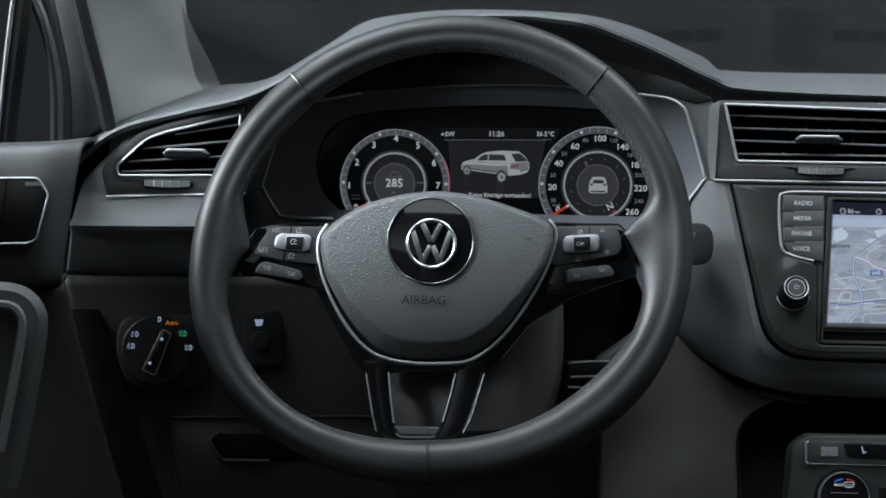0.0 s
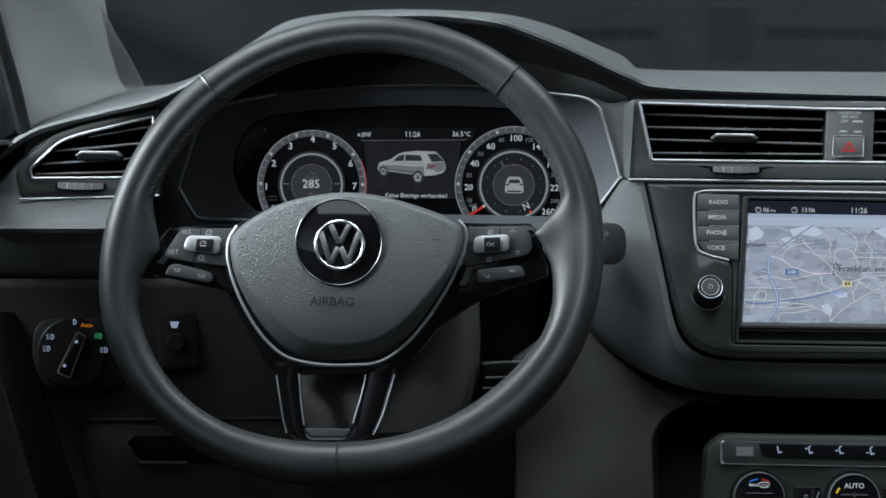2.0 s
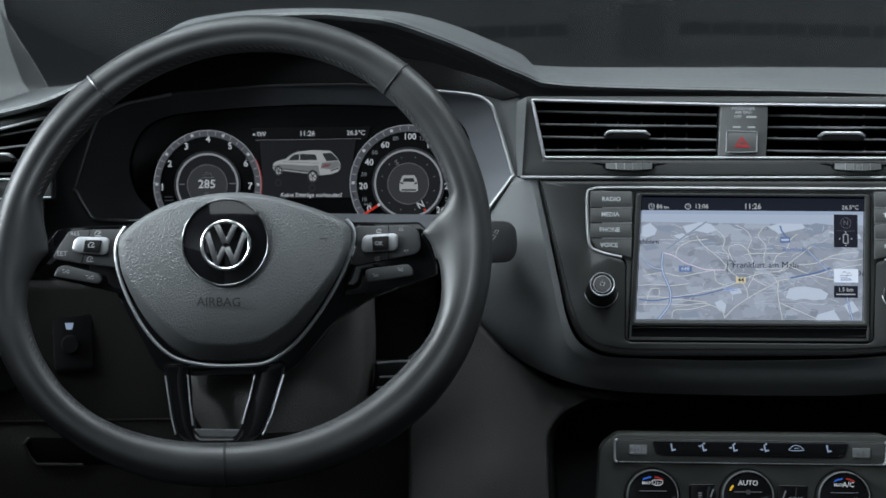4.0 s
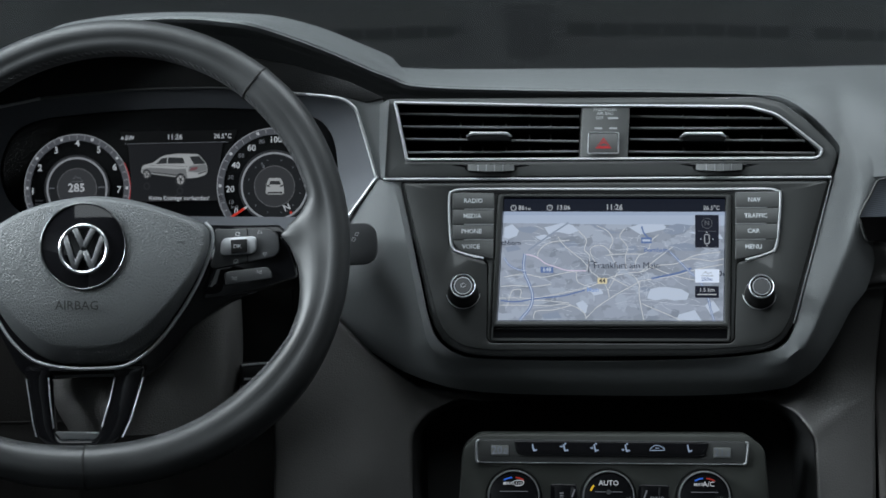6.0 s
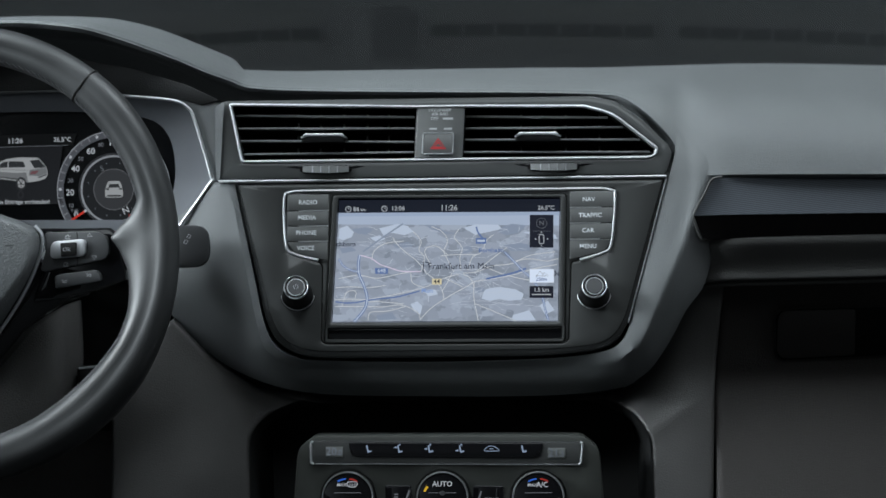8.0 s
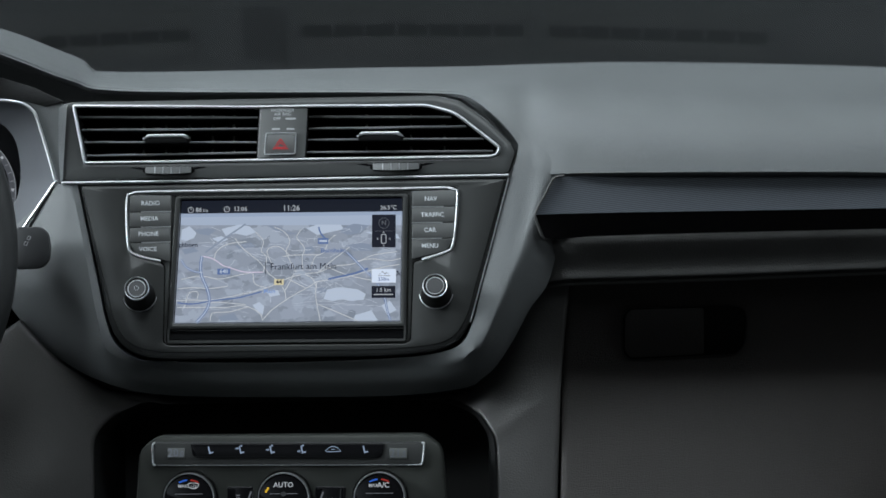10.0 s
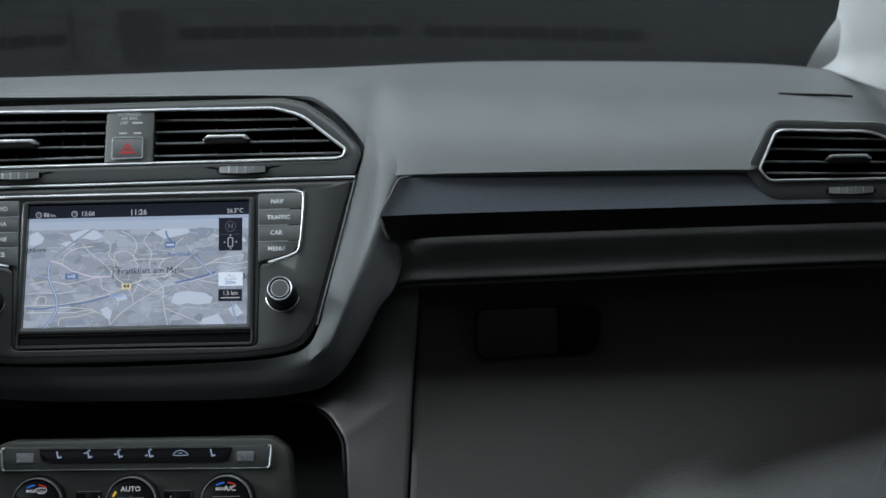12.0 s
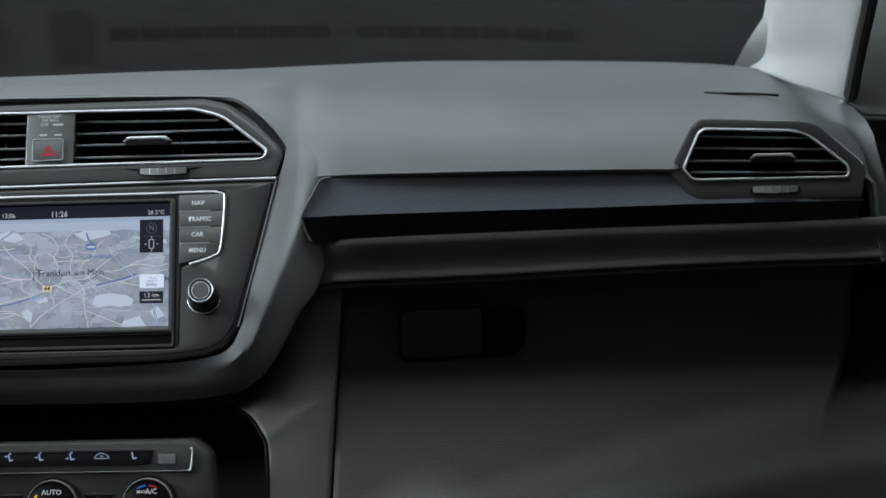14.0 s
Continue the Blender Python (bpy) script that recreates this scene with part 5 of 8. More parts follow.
for o in ([(-0.1094, 0.0052), (-0.1284, 0.0101), (-0.1346, 0.0172), (-0.1361, 0.0526), (-0.1321, 0.0579), (-0.1224, 0.0591), (-0.0844, 0.0593), (-0.0093, 0.0593), (0.0656, 0.0593), (0.1078, 0.0595), (0.1183, 0.0582), (0.1217, 0.0537), (0.1182, 0.0168), (0.1120, 0.0098), (0.0940, 0.0042)],):
    part("chrome_trim", tube(line3(spline(o, 120), moved(C, -0.0010)), 0.0013, False, 8), CHROME, radio)
KL = [[(-0.1339, 0.0565), (-0.1012, 0.0563), (-0.1011, 0.0440), (-0.1338, 0.0437)], [(-0.1338, 0.0433), (-0.1011, 0.0435), (-0.1015, 0.0320), (-0.1338, 0.0318)], [(-0.1338, 0.0313), (-0.1015, 0.0316), (-0.1015, 0.0201), (-0.1337, 0.0199)], [(-0.1337, 0.0194), (-0.1015, 0.0197), (-0.1019, 0.0047), (-0.1275, 0.0110)]]
KR = [[(0.0866, 0.0575), (0.1205, 0.0577), (0.1203, 0.0453), (0.0865, 0.0451)], [(0.0865, 0.0447), (0.1203, 0.0449), (0.1193, 0.0330), (0.0864, 0.0328)], [(0.0864, 0.0323), (0.1193, 0.0326), (0.1187, 0.0207), (0.0863, 0.0204)], [(0.0863, 0.0200), (0.1187, 0.0203), (0.1134, 0.0111), (0.0861, 0.0046)]]
TL = [(-0.1175, 0.0502), (-0.1183, 0.0383), (-0.1188, 0.0264), (-0.1192, 0.0145)]
TR = [(0.1011, 0.0512), (0.1023, 0.0388), (0.1004, 0.0270), (0.1003, 0.0147)]
for outlines, words, spots in ((KL, ("RADIO", "MEDIA", "PHONE", "VOICE"), TL), (KR, ("NAV", "TRAFFIC", "CAR", "MENU"), TR)):
    for o, wd, s in zip(outlines, words, spots):
        key = part("key", plate(rounded(o, 0.0008), moved(C, -0.0022), 0.004, 0.0006), BUTTON, radio)
        lettering("key_print", wd, 0.0033, s[0], s[1], moved(C, -0.0024), INK, key)
        lo = sorted(o, key=lambda p: p[1])[:2]
        if wd not in ("VOICE", "MENU"):
            e0, e1 = (Vector(p) for p in sorted(lo))
            inner = e0.x < -0.05
            part("key_edge", stripe([tuple(e0.lerp(e1, 0.28 if inner else 0.0)), tuple(e0.lerp(e1, 1.0 if inner else 0.72))], 0.0006, moved(C, -0.0027)), CHROME, key)


def knob(parent, base, f, tilt, name="knob", mark=True):
    """A two-tier rotary knob on a chrome ring, its axis leaning up."""
    x, z = base
    ax = Vector((0, -math.cos(radians(tilt)), math.sin(radians(tilt))))
    c = Vector((x, f(x, z), z))
    kn = part(name, turned([(0.0122, 0.0), (0.0118, 0.001), (0.0110, 0.006), (0.0098, 0.0155), (0.0092, 0.0170), (0.0, 0.0170)], c, ax), BLACK, parent, "black rotary knob")
    part("foot_ring", turned([(0.0126, -0.001), (0.0131, 0.0), (0.0131, 0.0004), (0.0127, 0.0006)], c, ax), CHROME, kn)
    part("face_ring", turned([(0.0096, 0.0156), (0.0096, 0.0174), (0.0092, 0.0178), (0.0089, 0.0176), (0.0088, 0.0168)], c, ax), CHROME, kn)
    part("face_line", turned([(0.0070, 0.0171), (0.0069, 0.0177), (0.0065, 0.0177), (0.0063, 0.0171)], c, ax), CHROME, kn)
    cap = part("cap", turned([(0.0062, 0.0171), (0.0060, 0.0178), (0.0, 0.0180)], c, ax), KEY, kn)
    if mark:
        m = c + ax * 0.0185
        g = lambda px, pz: m.y
        bm = stripe(circle(m.x, m.z, 0.0017, 14, -230, 50), 0.0004, g)
        stripe([(m.x, m.z + 0.0004), (m.x, m.z + 0.0022)], 0.0004, g, bm)
        part("power_mark", bm, INK, cap, smooth=0)
    return kn


KB = [(-0.1252, -0.0215), (0.1047, -0.0217)]
knob(radio, KB[0], C, 20)
knob(radio, KB[1], C, 20, mark=False)

# ---- the map on the display ----
SC = moved(C, 0.0008)
part("display", plate(offset(DISP, -0.0006), moved(SC, 0.0), 0.004, 0.0001), LENS, radio)
d0, d1, d2, d3 = [(-0.0932, 0.0519), (0.0787, 0.0518), (0.0765, -0.0426), (-0.0983, -0.0427)]


def on_map(u, v):
    """A place on the display: u from its near edge to the far one, v upwards, both from 0 to 1."""
    lo = Vector(d3).lerp(Vector(d2), u)
    hi = Vector(d0).lerp(Vector(d1), u)
    return tuple(lo.lerp(hi, v))


def map_material():
    mat = bpy.data.materials.new("map_light")
    mat.use_nodes = True
    n, l = mat.node_tree.nodes, mat.node_tree.links
    b = n["Principled BSDF"]
    b.inputs["Base Color"].default_value, b.inputs["Roughness"].default_value = (0.01, 0.01, 0.01, 1), 0.25
    co, vo, no, ramp, mp = n.new("ShaderNodeTexCoord"), n.new("ShaderNodeTexVoronoi"), n.new("ShaderNodeTexNoise"), n.new("ShaderNodeValToRGB"), n.new("ShaderNodeMapping")
    mp.inputs["Scale"].default_value = (1, 1, 2.2)
    no.inputs["Scale"].default_value, no.inputs["Detail"].default_value = 120, 3
    add = n.new("ShaderNodeMix")
    add.data_type, add.blend_type = "RGBA", "LINEAR_LIGHT"
    add.inputs["Factor"].default_value = 0.012
    l.new(co.outputs["Object"], mp.inputs["Vector"])
    l.new(mp.outputs["Vector"], add.inputs["A"])
    l.new(co.outputs["Object"], no.inputs["Vector"])
    l.new(no.outputs["Color"], add.inputs["B"])
    vo.inputs["Scale"].default_value = 75
    l.new(add.outputs["Result"], vo.inputs["Vector"])
    sep = n.new("ShaderNodeSeparateColor")
    l.new(vo.outputs["Color"], sep.inputs[0])
    l.new(sep.outputs[0], ramp.inputs[0])
    ramp.color_ramp.interpolation = "CONSTANT"
    e = ramp.color_ramp.elements
    e[0].color, e[1].position, e[1].color = (0.33, 0.385, 0.48, 1), 0.35, (0.37, 0.43, 0.54, 1)
    for pos, col in ((0.62, (0.29, 0.34, 0.42, 1)), (0.78, (0.42, 0.49, 0.61, 1)), (0.93, (0.26, 0.31, 0.39, 1))):
        k = e.new(pos)
        k.color = col
    l.new(ramp.outputs[0], b.inputs["Emission Color"])
    b.inputs["Emission Strength"].default_value = 0.76
    b.inputs["Specular IOR Level"].default_value = 0.1
    return mat


MAP = map_material()
part("map", sheet([on_map(0, 0), on_map(1, 0), on_map(1, 0.78), on_map(0, 0.80)], moved(SC, -0.0003)), MAP, radio, "lit street map", smooth=0)
part("map_sky", sheet([on_map(0, 0.80), on_map(1, 0.78), on_map(1, 0.895), on_map(0, 0.895)], moved(SC, -0.0003)), glow("map_sky_light", (0.39, 0.47, 0.61), 0.9), radio, smooth=0)
part("map_haze", sheet([on_map(0, 0.865), on_map(1, 0.865), on_map(1, 0.895), on_map(0, 0.895)], moved(SC, -0.00035)), glow("map_haze_light", (0.33, 0.41, 0.56), 0.9), radio, smooth=0)
part("status_bar", sheet([on_map(0, 0.895), on_map(1, 0.895), on_map(1, 1), on_map(0, 1)], moved(SC, -0.0003)), glow("bar_light", (0.010, 0.013, 0.022), 1.0), radio, smooth=0)
ROAD = glow("map_road_light", (0.57, 0.61, 0.66), 1.0)
HIGHWAY = glow("map_highway_light", (0.10, 0.16, 0.34), 1.0)
PALE = glow("map_pale_light", (0.46, 0.54, 0.67), 0.95)
DARKPATCH = glow("map_wood_light", (0.22, 0.27, 0.36), 1.0)
LANE = glow("map_lane_light", (0.46, 0.52, 0.62), 1.0)
CASING = glow("map_casing_light", (0.24, 0.27, 0.31), 1.0)
YELLOW = glow("map_tag_light", (0.66, 0.60, 0.40), 0.9)
rnd = random.Random(4)
RF = moved(SC, -0.0006)


def wander(u, v, ang, n, step, turn):
    pts = [(u, v)]
    for _ in range(n):
        ang += rnd.uniform(-turn, turn)
        s = step * (1.15 - pts[-1][1])
        u, v = u + s * math.cos(ang), v + s * math.sin(ang) * 0.8
        if not (0.005 < u < 0.995 and 0.01 < v < 0.78):
            break
        pts.append((u, v))
    return pts


def map_line(pts, w, mat, f=RF, name="map_road"):
    if len(pts) > 1:
        q = [on_map(*p) for p in pts]
        return part(name, stripe(q if len(q) < 3 else spline(q, len(q) * 3), w, f), mat, radio, smooth=0)


for shape in ([(0.659, 0.182), (0.673, 0.258), (0.708, 0.273), (0.739, 0.277), (0.811, 0.258), (0.847, 0.220), (0.837, 0.172), (0.781, 0.163), (0.740, 0.178), (0.699, 0.163)],
              [(0.007, 0.765), (0.042, 0.790), (0.074, 0.736), (0.065, 0.694), (0.030, 0.669), (0.006, 0.683)],
              [(0.344, 0.140), (0.374, 0.163), (0.397, 0.124), (0.391, 0.057), (0.365, 0.076)],
              [(0.187, 0.765), (0.269, 0.801), (0.316, 0.784), (0.343, 0.736), (0.302, 0.707), (0.250, 0.727), (0.209, 0.707)],
              [(0.148, 0.688), (0.189, 0.707), (0.220, 0.679), (0.180, 0.650)],
              [(0.569, 0.765), (0.620, 0.793), (0.724, 0.790), (0.745, 0.755), (0.673, 0.727), (0.622, 0.707)],
              [(0.838, 0.727), (0.900, 0.736), (0.982, 0.707), (0.993, 0.669), (0.900, 0.688)],
              [(0.403, 0.249), (0.454, 0.258), (0.465, 0.220), (0.424, 0.205)],
              [(0.802, 0.048), (0.873, 0.086), (0.904, 0.000), (0.792, 0.000)],
              [(0.918, 0.124), (0.954, 0.163), (0.985, 0.086), (0.944, 0.048)]):
    part("map_field", sheet([on_map(*p) for p in shape], moved(SC, -0.0004)), PALE, radio, smooth=0)
for shape in ([(0.566, 0.602), (0.602, 0.618), (0.615, 0.574), (0.572, 0.551)],
              [(0.063, 0.759), (0.125, 0.774), (0.162, 0.755), (0.132, 0.713), (0.085, 0.727)],
              [(0.734, 0.765), (0.786, 0.797), (0.853, 0.782), (0.817, 0.723), (0.766, 0.704), (0.724, 0.727)],
              [(0.393, 0.790), (0.445, 0.784), (0.487, 0.736), (0.539, 0.721), (0.487, 0.713), (0.425, 0.755)],
              [(0.193, 0.048), (0.264, 0.076), (0.285, 0.019), (0.204, 0.010)],
              [(0.627, 0.268), (0.668, 0.277), (0.673, 0.249), (0.643, 0.229)],
              [(0.751, 0.618), (0.818, 0.641), (0.880, 0.618), (0.870, 0.574), (0.788, 0.574)],
              [(0.011, 0.602), (0.067, 0.618), (0.089, 0.583), (0.028, 0.560)],
              [(0.252, 0.631), (0.324, 0.650), (0.345, 0.618), (0.273, 0.598)]):
    part("map_wood", sheet([on_map(*p) for p in shape], moved(SC, -0.0004)), DARKPATCH, radio, smooth=0)
for k in range(120):
    u, v = rnd.uniform(0.03, 0.97), 0.03 + 0.72 * rnd.random() ** 0.8
    a = rnd.choice((0.1, 0.35, 1.2, 1.75, 2.6, 2.9, -0.2)) + rnd.uniform(-0.25, 0.25)
    map_line(wander(u, v, a, rnd.randint(3, 7), 0.030, 0.42), rnd.choice((0.00020, 0.00026, 0.00034)), LANE)
# main roads, each pale on a darker casing
for pts in (
        [(0.392, 0.019), (0.436, 0.105), (0.496, 0.182), (0.546, 0.239), (0.586, 0.277), (0.626, 0.325)],
        [(0.392, 0.013), (0.376, 0.076), (0.303, 0.134), (0.222, 0.120), (0.156, 0.124), (0.009, 0.124)],
        [(0.002, 0.182), (0.078, 0.185), (0.150, 0.182), (0.271, 0.220), (0.402, 0.277), (0.493, 0.354), (0.554, 0.382)],
        [(0.626, 0.315), (0.623, 0.239), (0.630, 0.143), (0.640, 0.067), (0.648, 0.000)],
        [(0.634, 0.140), (0.680, 0.105), (0.731, 0.067), (0.813, 0.000)],
        [(0.491, 0.182), (0.484, 0.249), (0.452, 0.335), (0.411, 0.392)],
        [(0.039, 0.120), (0.057, 0.239), (0.097, 0.249), (0.094, 0.182)],
        [(0.159, 0.015), (0.167, 0.076), (0.243, 0.086), (0.324, 0.124)],
        [(0.574, 0.392), (0.636, 0.402), (0.696, 0.449), (0.788, 0.468), (0.870, 0.535), (0.983, 0.564)],
        [(0.626, 0.325), (0.698, 0.344), (0.789, 0.373), (0.901, 0.430), (0.993, 0.459)],
        [(0.533, 0.402), (0.501, 0.507), (0.484, 0.574), (0.499, 0.660), (0.472, 0.736), (0.424, 0.778)],
        [(0.564, 0.411), (0.557, 0.526), (0.566, 0.602), (0.529, 0.688), (0.549, 0.755)],
        [(0.594, 0.411), (0.614, 0.526), (0.654, 0.564), (0.674, 0.660), (0.704, 0.707)],
        [(0.625, 0.392), (0.686, 0.488), (0.726, 0.545), (0.767, 0.602)],
        [(0.411, 0.392), (0.368, 0.488), (0.315, 0.564), (0.273, 0.631), (0.251, 0.688)],
        [(0.385, 0.407), (0.398, 0.526), (0.371, 0.583), (0.380, 0.660), (0.343, 0.736)],
        [(0.339, 0.411), (0.349, 0.315), (0.402, 0.277)],
        [(0.162, 0.503), (0.171, 0.583), (0.221, 0.641), (0.303, 0.660)],
        [(0.005, 0.277), (0.076, 0.287), (0.147, 0.277), (0.229, 0.296)],
        [(0.109, 0.163), (0.191, 0.163), (0.262, 0.153), (0.313, 0.143)],
        [(0.430, 0.449), (0.397, 0.583), (0.448, 0.618), (0.500, 0.545)],
        [(0.493, 0.354), (0.534, 0.315), (0.576, 0.277)],
        [(0.523, 0.392), (0.504, 0.315), (0.484, 0.249)],
        [(0.574, 0.382), (0.605, 0.354), (0.627, 0.277)],
        [(0.634, 0.545), (0.593, 0.545), (0.531, 0.545), (0.470, 0.535)],
        [(0.018, 0.354), (0.104, 0.382), (0.186, 0.354), (0.268, 0.382), (0.339, 0.407)],
        [(0.666, 0.449), (0.738, 0.392), (0.810, 0.354), (0.892, 0.325)],
        [(0.799, 0.488), (0.870, 0.507), (0.942, 0.488), (0.998, 0.507)]):
    map_line(pts, 0.00085, CASING, moved(SC, -0.00070), "map_road_casing")
    map_line(pts, 0.00048, ROAD, moved(SC, -0.00075))
for pts, w, core in (
        ([(0.098, 0.000), (0.141, 0.105), (0.149, 0.201), (0.132, 0.296), (0.109, 0.382), (0.102, 0.468), (0.106, 0.545)], 0.0021, 1),
        ([(0.013, 0.516), (0.035, 0.459), (0.072, 0.421), (0.114, 0.407)], 0.0014, 1),
        ([(0.757, 0.564), (0.799, 0.488), (0.845, 0.402), (0.887, 0.335), (0.928, 0.201), (0.944, 0.086), (0.959, 0.000)], 0.0016, 1),
        ([(0.626, 0.774), (0.635, 0.727), (0.655, 0.683), (0.668, 0.660)], 0.0012, 0),
        ([(0.677, 0.344), (0.738, 0.367), (0.799, 0.392), (0.855, 0.430)], 0.0014, 0),
        ([(0.008, 0.163), (0.079, 0.153), (0.180, 0.182), (0.282, 0.201), (0.383, 0.249)], 0.0010, 0)):
    map_line(pts, w, HIGHWAY, moved(SC, -0.00080), "map_highway")
    if core:
        map_line(pts, w * 0.42, PALE, moved(SC, -0.00085), "map_highway")
map_line([(0.120, 0.574), (0.204, 0.688), (0.295, 0.803)], 0.0012, DARKPATCH, moved(SC, -0.00078), "map_railway")
map_line([(0.110, 0.545), (0.162, 0.516), (0.199, 0.468), (0.236, 0.446), (0.298, 0.411), (0.385, 0.407)], 0.0007, glow("map_route_light", (0.62, 0.55, 0.70), 1.0), moved(SC, -0.00082), "map_route")

MF = moved(SC, -0.0011)
NAVY = glow("map_ink", (0.012, 0.017, 0.035), 1.0)
lettering("map_name", "Frankfurt am Main", 0.0048, 0.0019, -0.0002, moved(MF, -0.0006), NAVY, radio, bold=0.0)
lettering("map_name", "Bornheim", 0.0034, 0.0252, 0.0120, MF, HIGHWAY, radio)
lettering("map_name", "chborn", 0.0036, -0.0879, 0.0174, MF, NAVY, radio)
lettering("map_name", "Main", 0.0034, -0.0245, -0.0189, MF, glow("map_water_name", (0.20, 0.30, 0.55), 1.0), radio)
tagq = [(-0.0171, -0.0120), (-0.0601, -0.0034), (0.0173, 0.0195), (0.0668, -0.0032)]
for k, (w, mat) in enumerate(((0.0075, YELLOW), (0.010, HIGHWAY), (0.008, HIGHWAY))):
    x, z = tagq[k]
    part("road_tag", sheet([(x - w / 2, z - 0.0023), (x + w / 2, z - 0.0023), (x + w / 2, z + 0.0023), (x - w / 2, z + 0.0023)], moved(SC, -0.001)), mat, radio, smooth=0)
lettering("road_number", "44", 0.0034, *tagq[0], moved(SC, -0.0013), NAVY, radio)
lettering("road_number", "648", 0.0030, *tagq[1], moved(SC, -0.0013), PALE, radio)
part("road_number_bar", stripe([(tagq[2][0] - 0.003, tagq[2][1]), (tagq[2][0] + 0.003, tagq[2][1])], 0.0016, moved(SC, -0.0013)), PALE, radio)
lettering("map_name", "Do", 0.0044, 0.0755, -0.0063, moved(SC, -0.00095), NAVY, radio)
part("map_flag", stripe([(-0.0276, -0.0053), (-0.0276, 0.0035), (-0.0227, 0.0026), (-0.0245, 0.0008)], 0.0006, MF), NAVY, radio)
part("compass_tile", sheet([(0.0553, 0.0395), (0.0737, 0.0394), (0.0735, 0.0139), (0.0551, 0.0140)], moved(SC, -0.0010)), glow("tile_light", (0.012, 0.014, 0.024), 1.0), radio)
part("compass_line", stripe([(0.0574, 0.0268), (0.0714, 0.0267)], 0.0003, MF), G_SOFT, radio)
cq = [(0.0645, 0.0329), (0.0643, 0.0206)]
part("compass_ring", stripe(circle(*cq[0], 0.0040, 24), 0.0004, MF, closed=True), G_SOFT, radio)
lettering("compass_letter", "N", 0.0036, *cq[0], MF, G_SOFT, radio)
part("car_symbol", stripe(rounded([(cq[1][0] - 0.0018, cq[1][1] - 0.0035), (cq[1][0] + 0.0018, cq[1][1] - 0.0035), (cq[1][0] + 0.0018, cq[1][1] + 0.0035), (cq[1][0] - 0.0018, cq[1][1] + 0.0035)], 0.001), 0.0007, MF, closed=True), G_WHITE, radio)
for dx, dz in ((0.0046, 0), (-0.0046, 0), (0, 0.0052), (0, -0.0052)):
    part("arrow", sheet(circle(cq[1][0] + dx, cq[1][1] + dz, 0.0009, 3, 90, 450), MF), G_WHITE, radio)
part("height_tile", sheet([(0.0549, -0.0027), (0.0738, -0.0028), (0.0737, -0.0133), (0.0549, -0.0132)], moved(SC, -0.0010)), glow("tile_pale", (0.62, 0.71, 0.86), 1.0), radio)
part("height_mark", stripe([(0.0597, -0.0079), (0.0633, -0.0045), (0.0650, -0.0067), (0.0668, -0.0053), (0.0689, -0.0080)], 0.0004, MF, closed=True), NAVY, radio)
lettering("height_value", "250m", 0.0026, 0.0641, -0.0106, MF, HIGHWAY, radio)
part("scale_tile", sheet([(0.0548, -0.0158), (0.0732, -0.0159), (0.0732, -0.0251), (0.0548, -0.0250)], moved(SC, -0.0010)), glow("tile_dark", (0.012, 0.014, 0.024), 1.0), radio)
lettering("scale_value", "1.5 km", 0.0030, 0.0640, -0.0189, MF, G_WHITE, radio)
part("scale_bar", stripe([(0.0565, -0.0224), (0.0714, -0.0224)], 0.0009, MF), G_WHITE, radio)
for txt, q, s in (("86", [(-0.0799, 0.0447)], 0.0034), ("km", [(-0.0746, 0.0443)], 0.0022), ("13:06", [(-0.0473, 0.0450)], 0.0034), ("11:26", [(-0.0076, 0.0452)], 0.0042), ("26.5°C", [(0.0681, 0.0448)], 0.0032)):
    lettering("status_text", txt, s, *q[0], MF, G_WHITE, radio)
for q in [(-0.0861, 0.0448), (-0.0579, 0.0450)]:
    part("status_symbol", stripe(circle(*q, 0.0021, 18), 0.0006, MF, closed=True), G_WHITE, radio)
    part("status_symbol", stripe([(q[0], q[1] + 0.0014), q, (q[0] + 0.0011, q[1])], 0.0004, MF), G_WHITE, radio)

# ---- climate panel ----
climate = thing("climate_panel", "satin grey climate control panel with three dials", "climate control", (0, 0.02, -0.18))
CP = rounded([(-0.1318, -0.2349), (-0.1256, -0.1438), (-0.1229, -0.1386), (-0.1124, -0.1303), (0.0945, -0.1305), (0.1058, -0.1392), (0.1083, -0.1444), (0.1154, -0.2352)], [0.001, 0.004, 0.004, 0.004, 0.004, 0.004, 0.004, 0.001])
DC = [(-0.0858, -0.1782), (-0.0129, -0.1784), (0.0607, -0.1785)]
part("panel", plate(CP, H, 0.03, 0.002, holes=[circle(x, z, 0.0210, 48) for x, z in DC]), SATIN, climate)
BARO = rounded([(-0.1146, -0.1347), (0.0949, -0.1362), (0.0930, -0.1531), (-0.1142, -0.1521)], 0.002)
strip = part("strip", plate(BARO, moved(H, -0.0016), 0.004, 0.0008), GREYGLOSS, climate)
part("strip_edge", tube(line3(BARO, moved(H, -0.0012)), 0.0005, True, 8), SMOKED, strip)
for o in ([(-0.1126, -0.1352), (-0.1146, -0.1362), (-0.1147, -0.1420), (-0.1144, -0.1508), (-0.1126, -0.1520)], [(0.0928, -0.1364), (0.0947, -0.1372), (0.0944, -0.1440), (0.0933, -0.1520), (0.0912, -0.1531)]):
    part("end_bracket", tube(line3(spline(o, 24), moved(H, -0.0016)), 0.0010, False, 8), CHROME, strip)
part("strip_rail", tube(line3([(-0.1110, -0.1522), (0.0910, -0.1532)], moved(H, -0.0014)), 0.0004, False, 6), CHROME, strip)
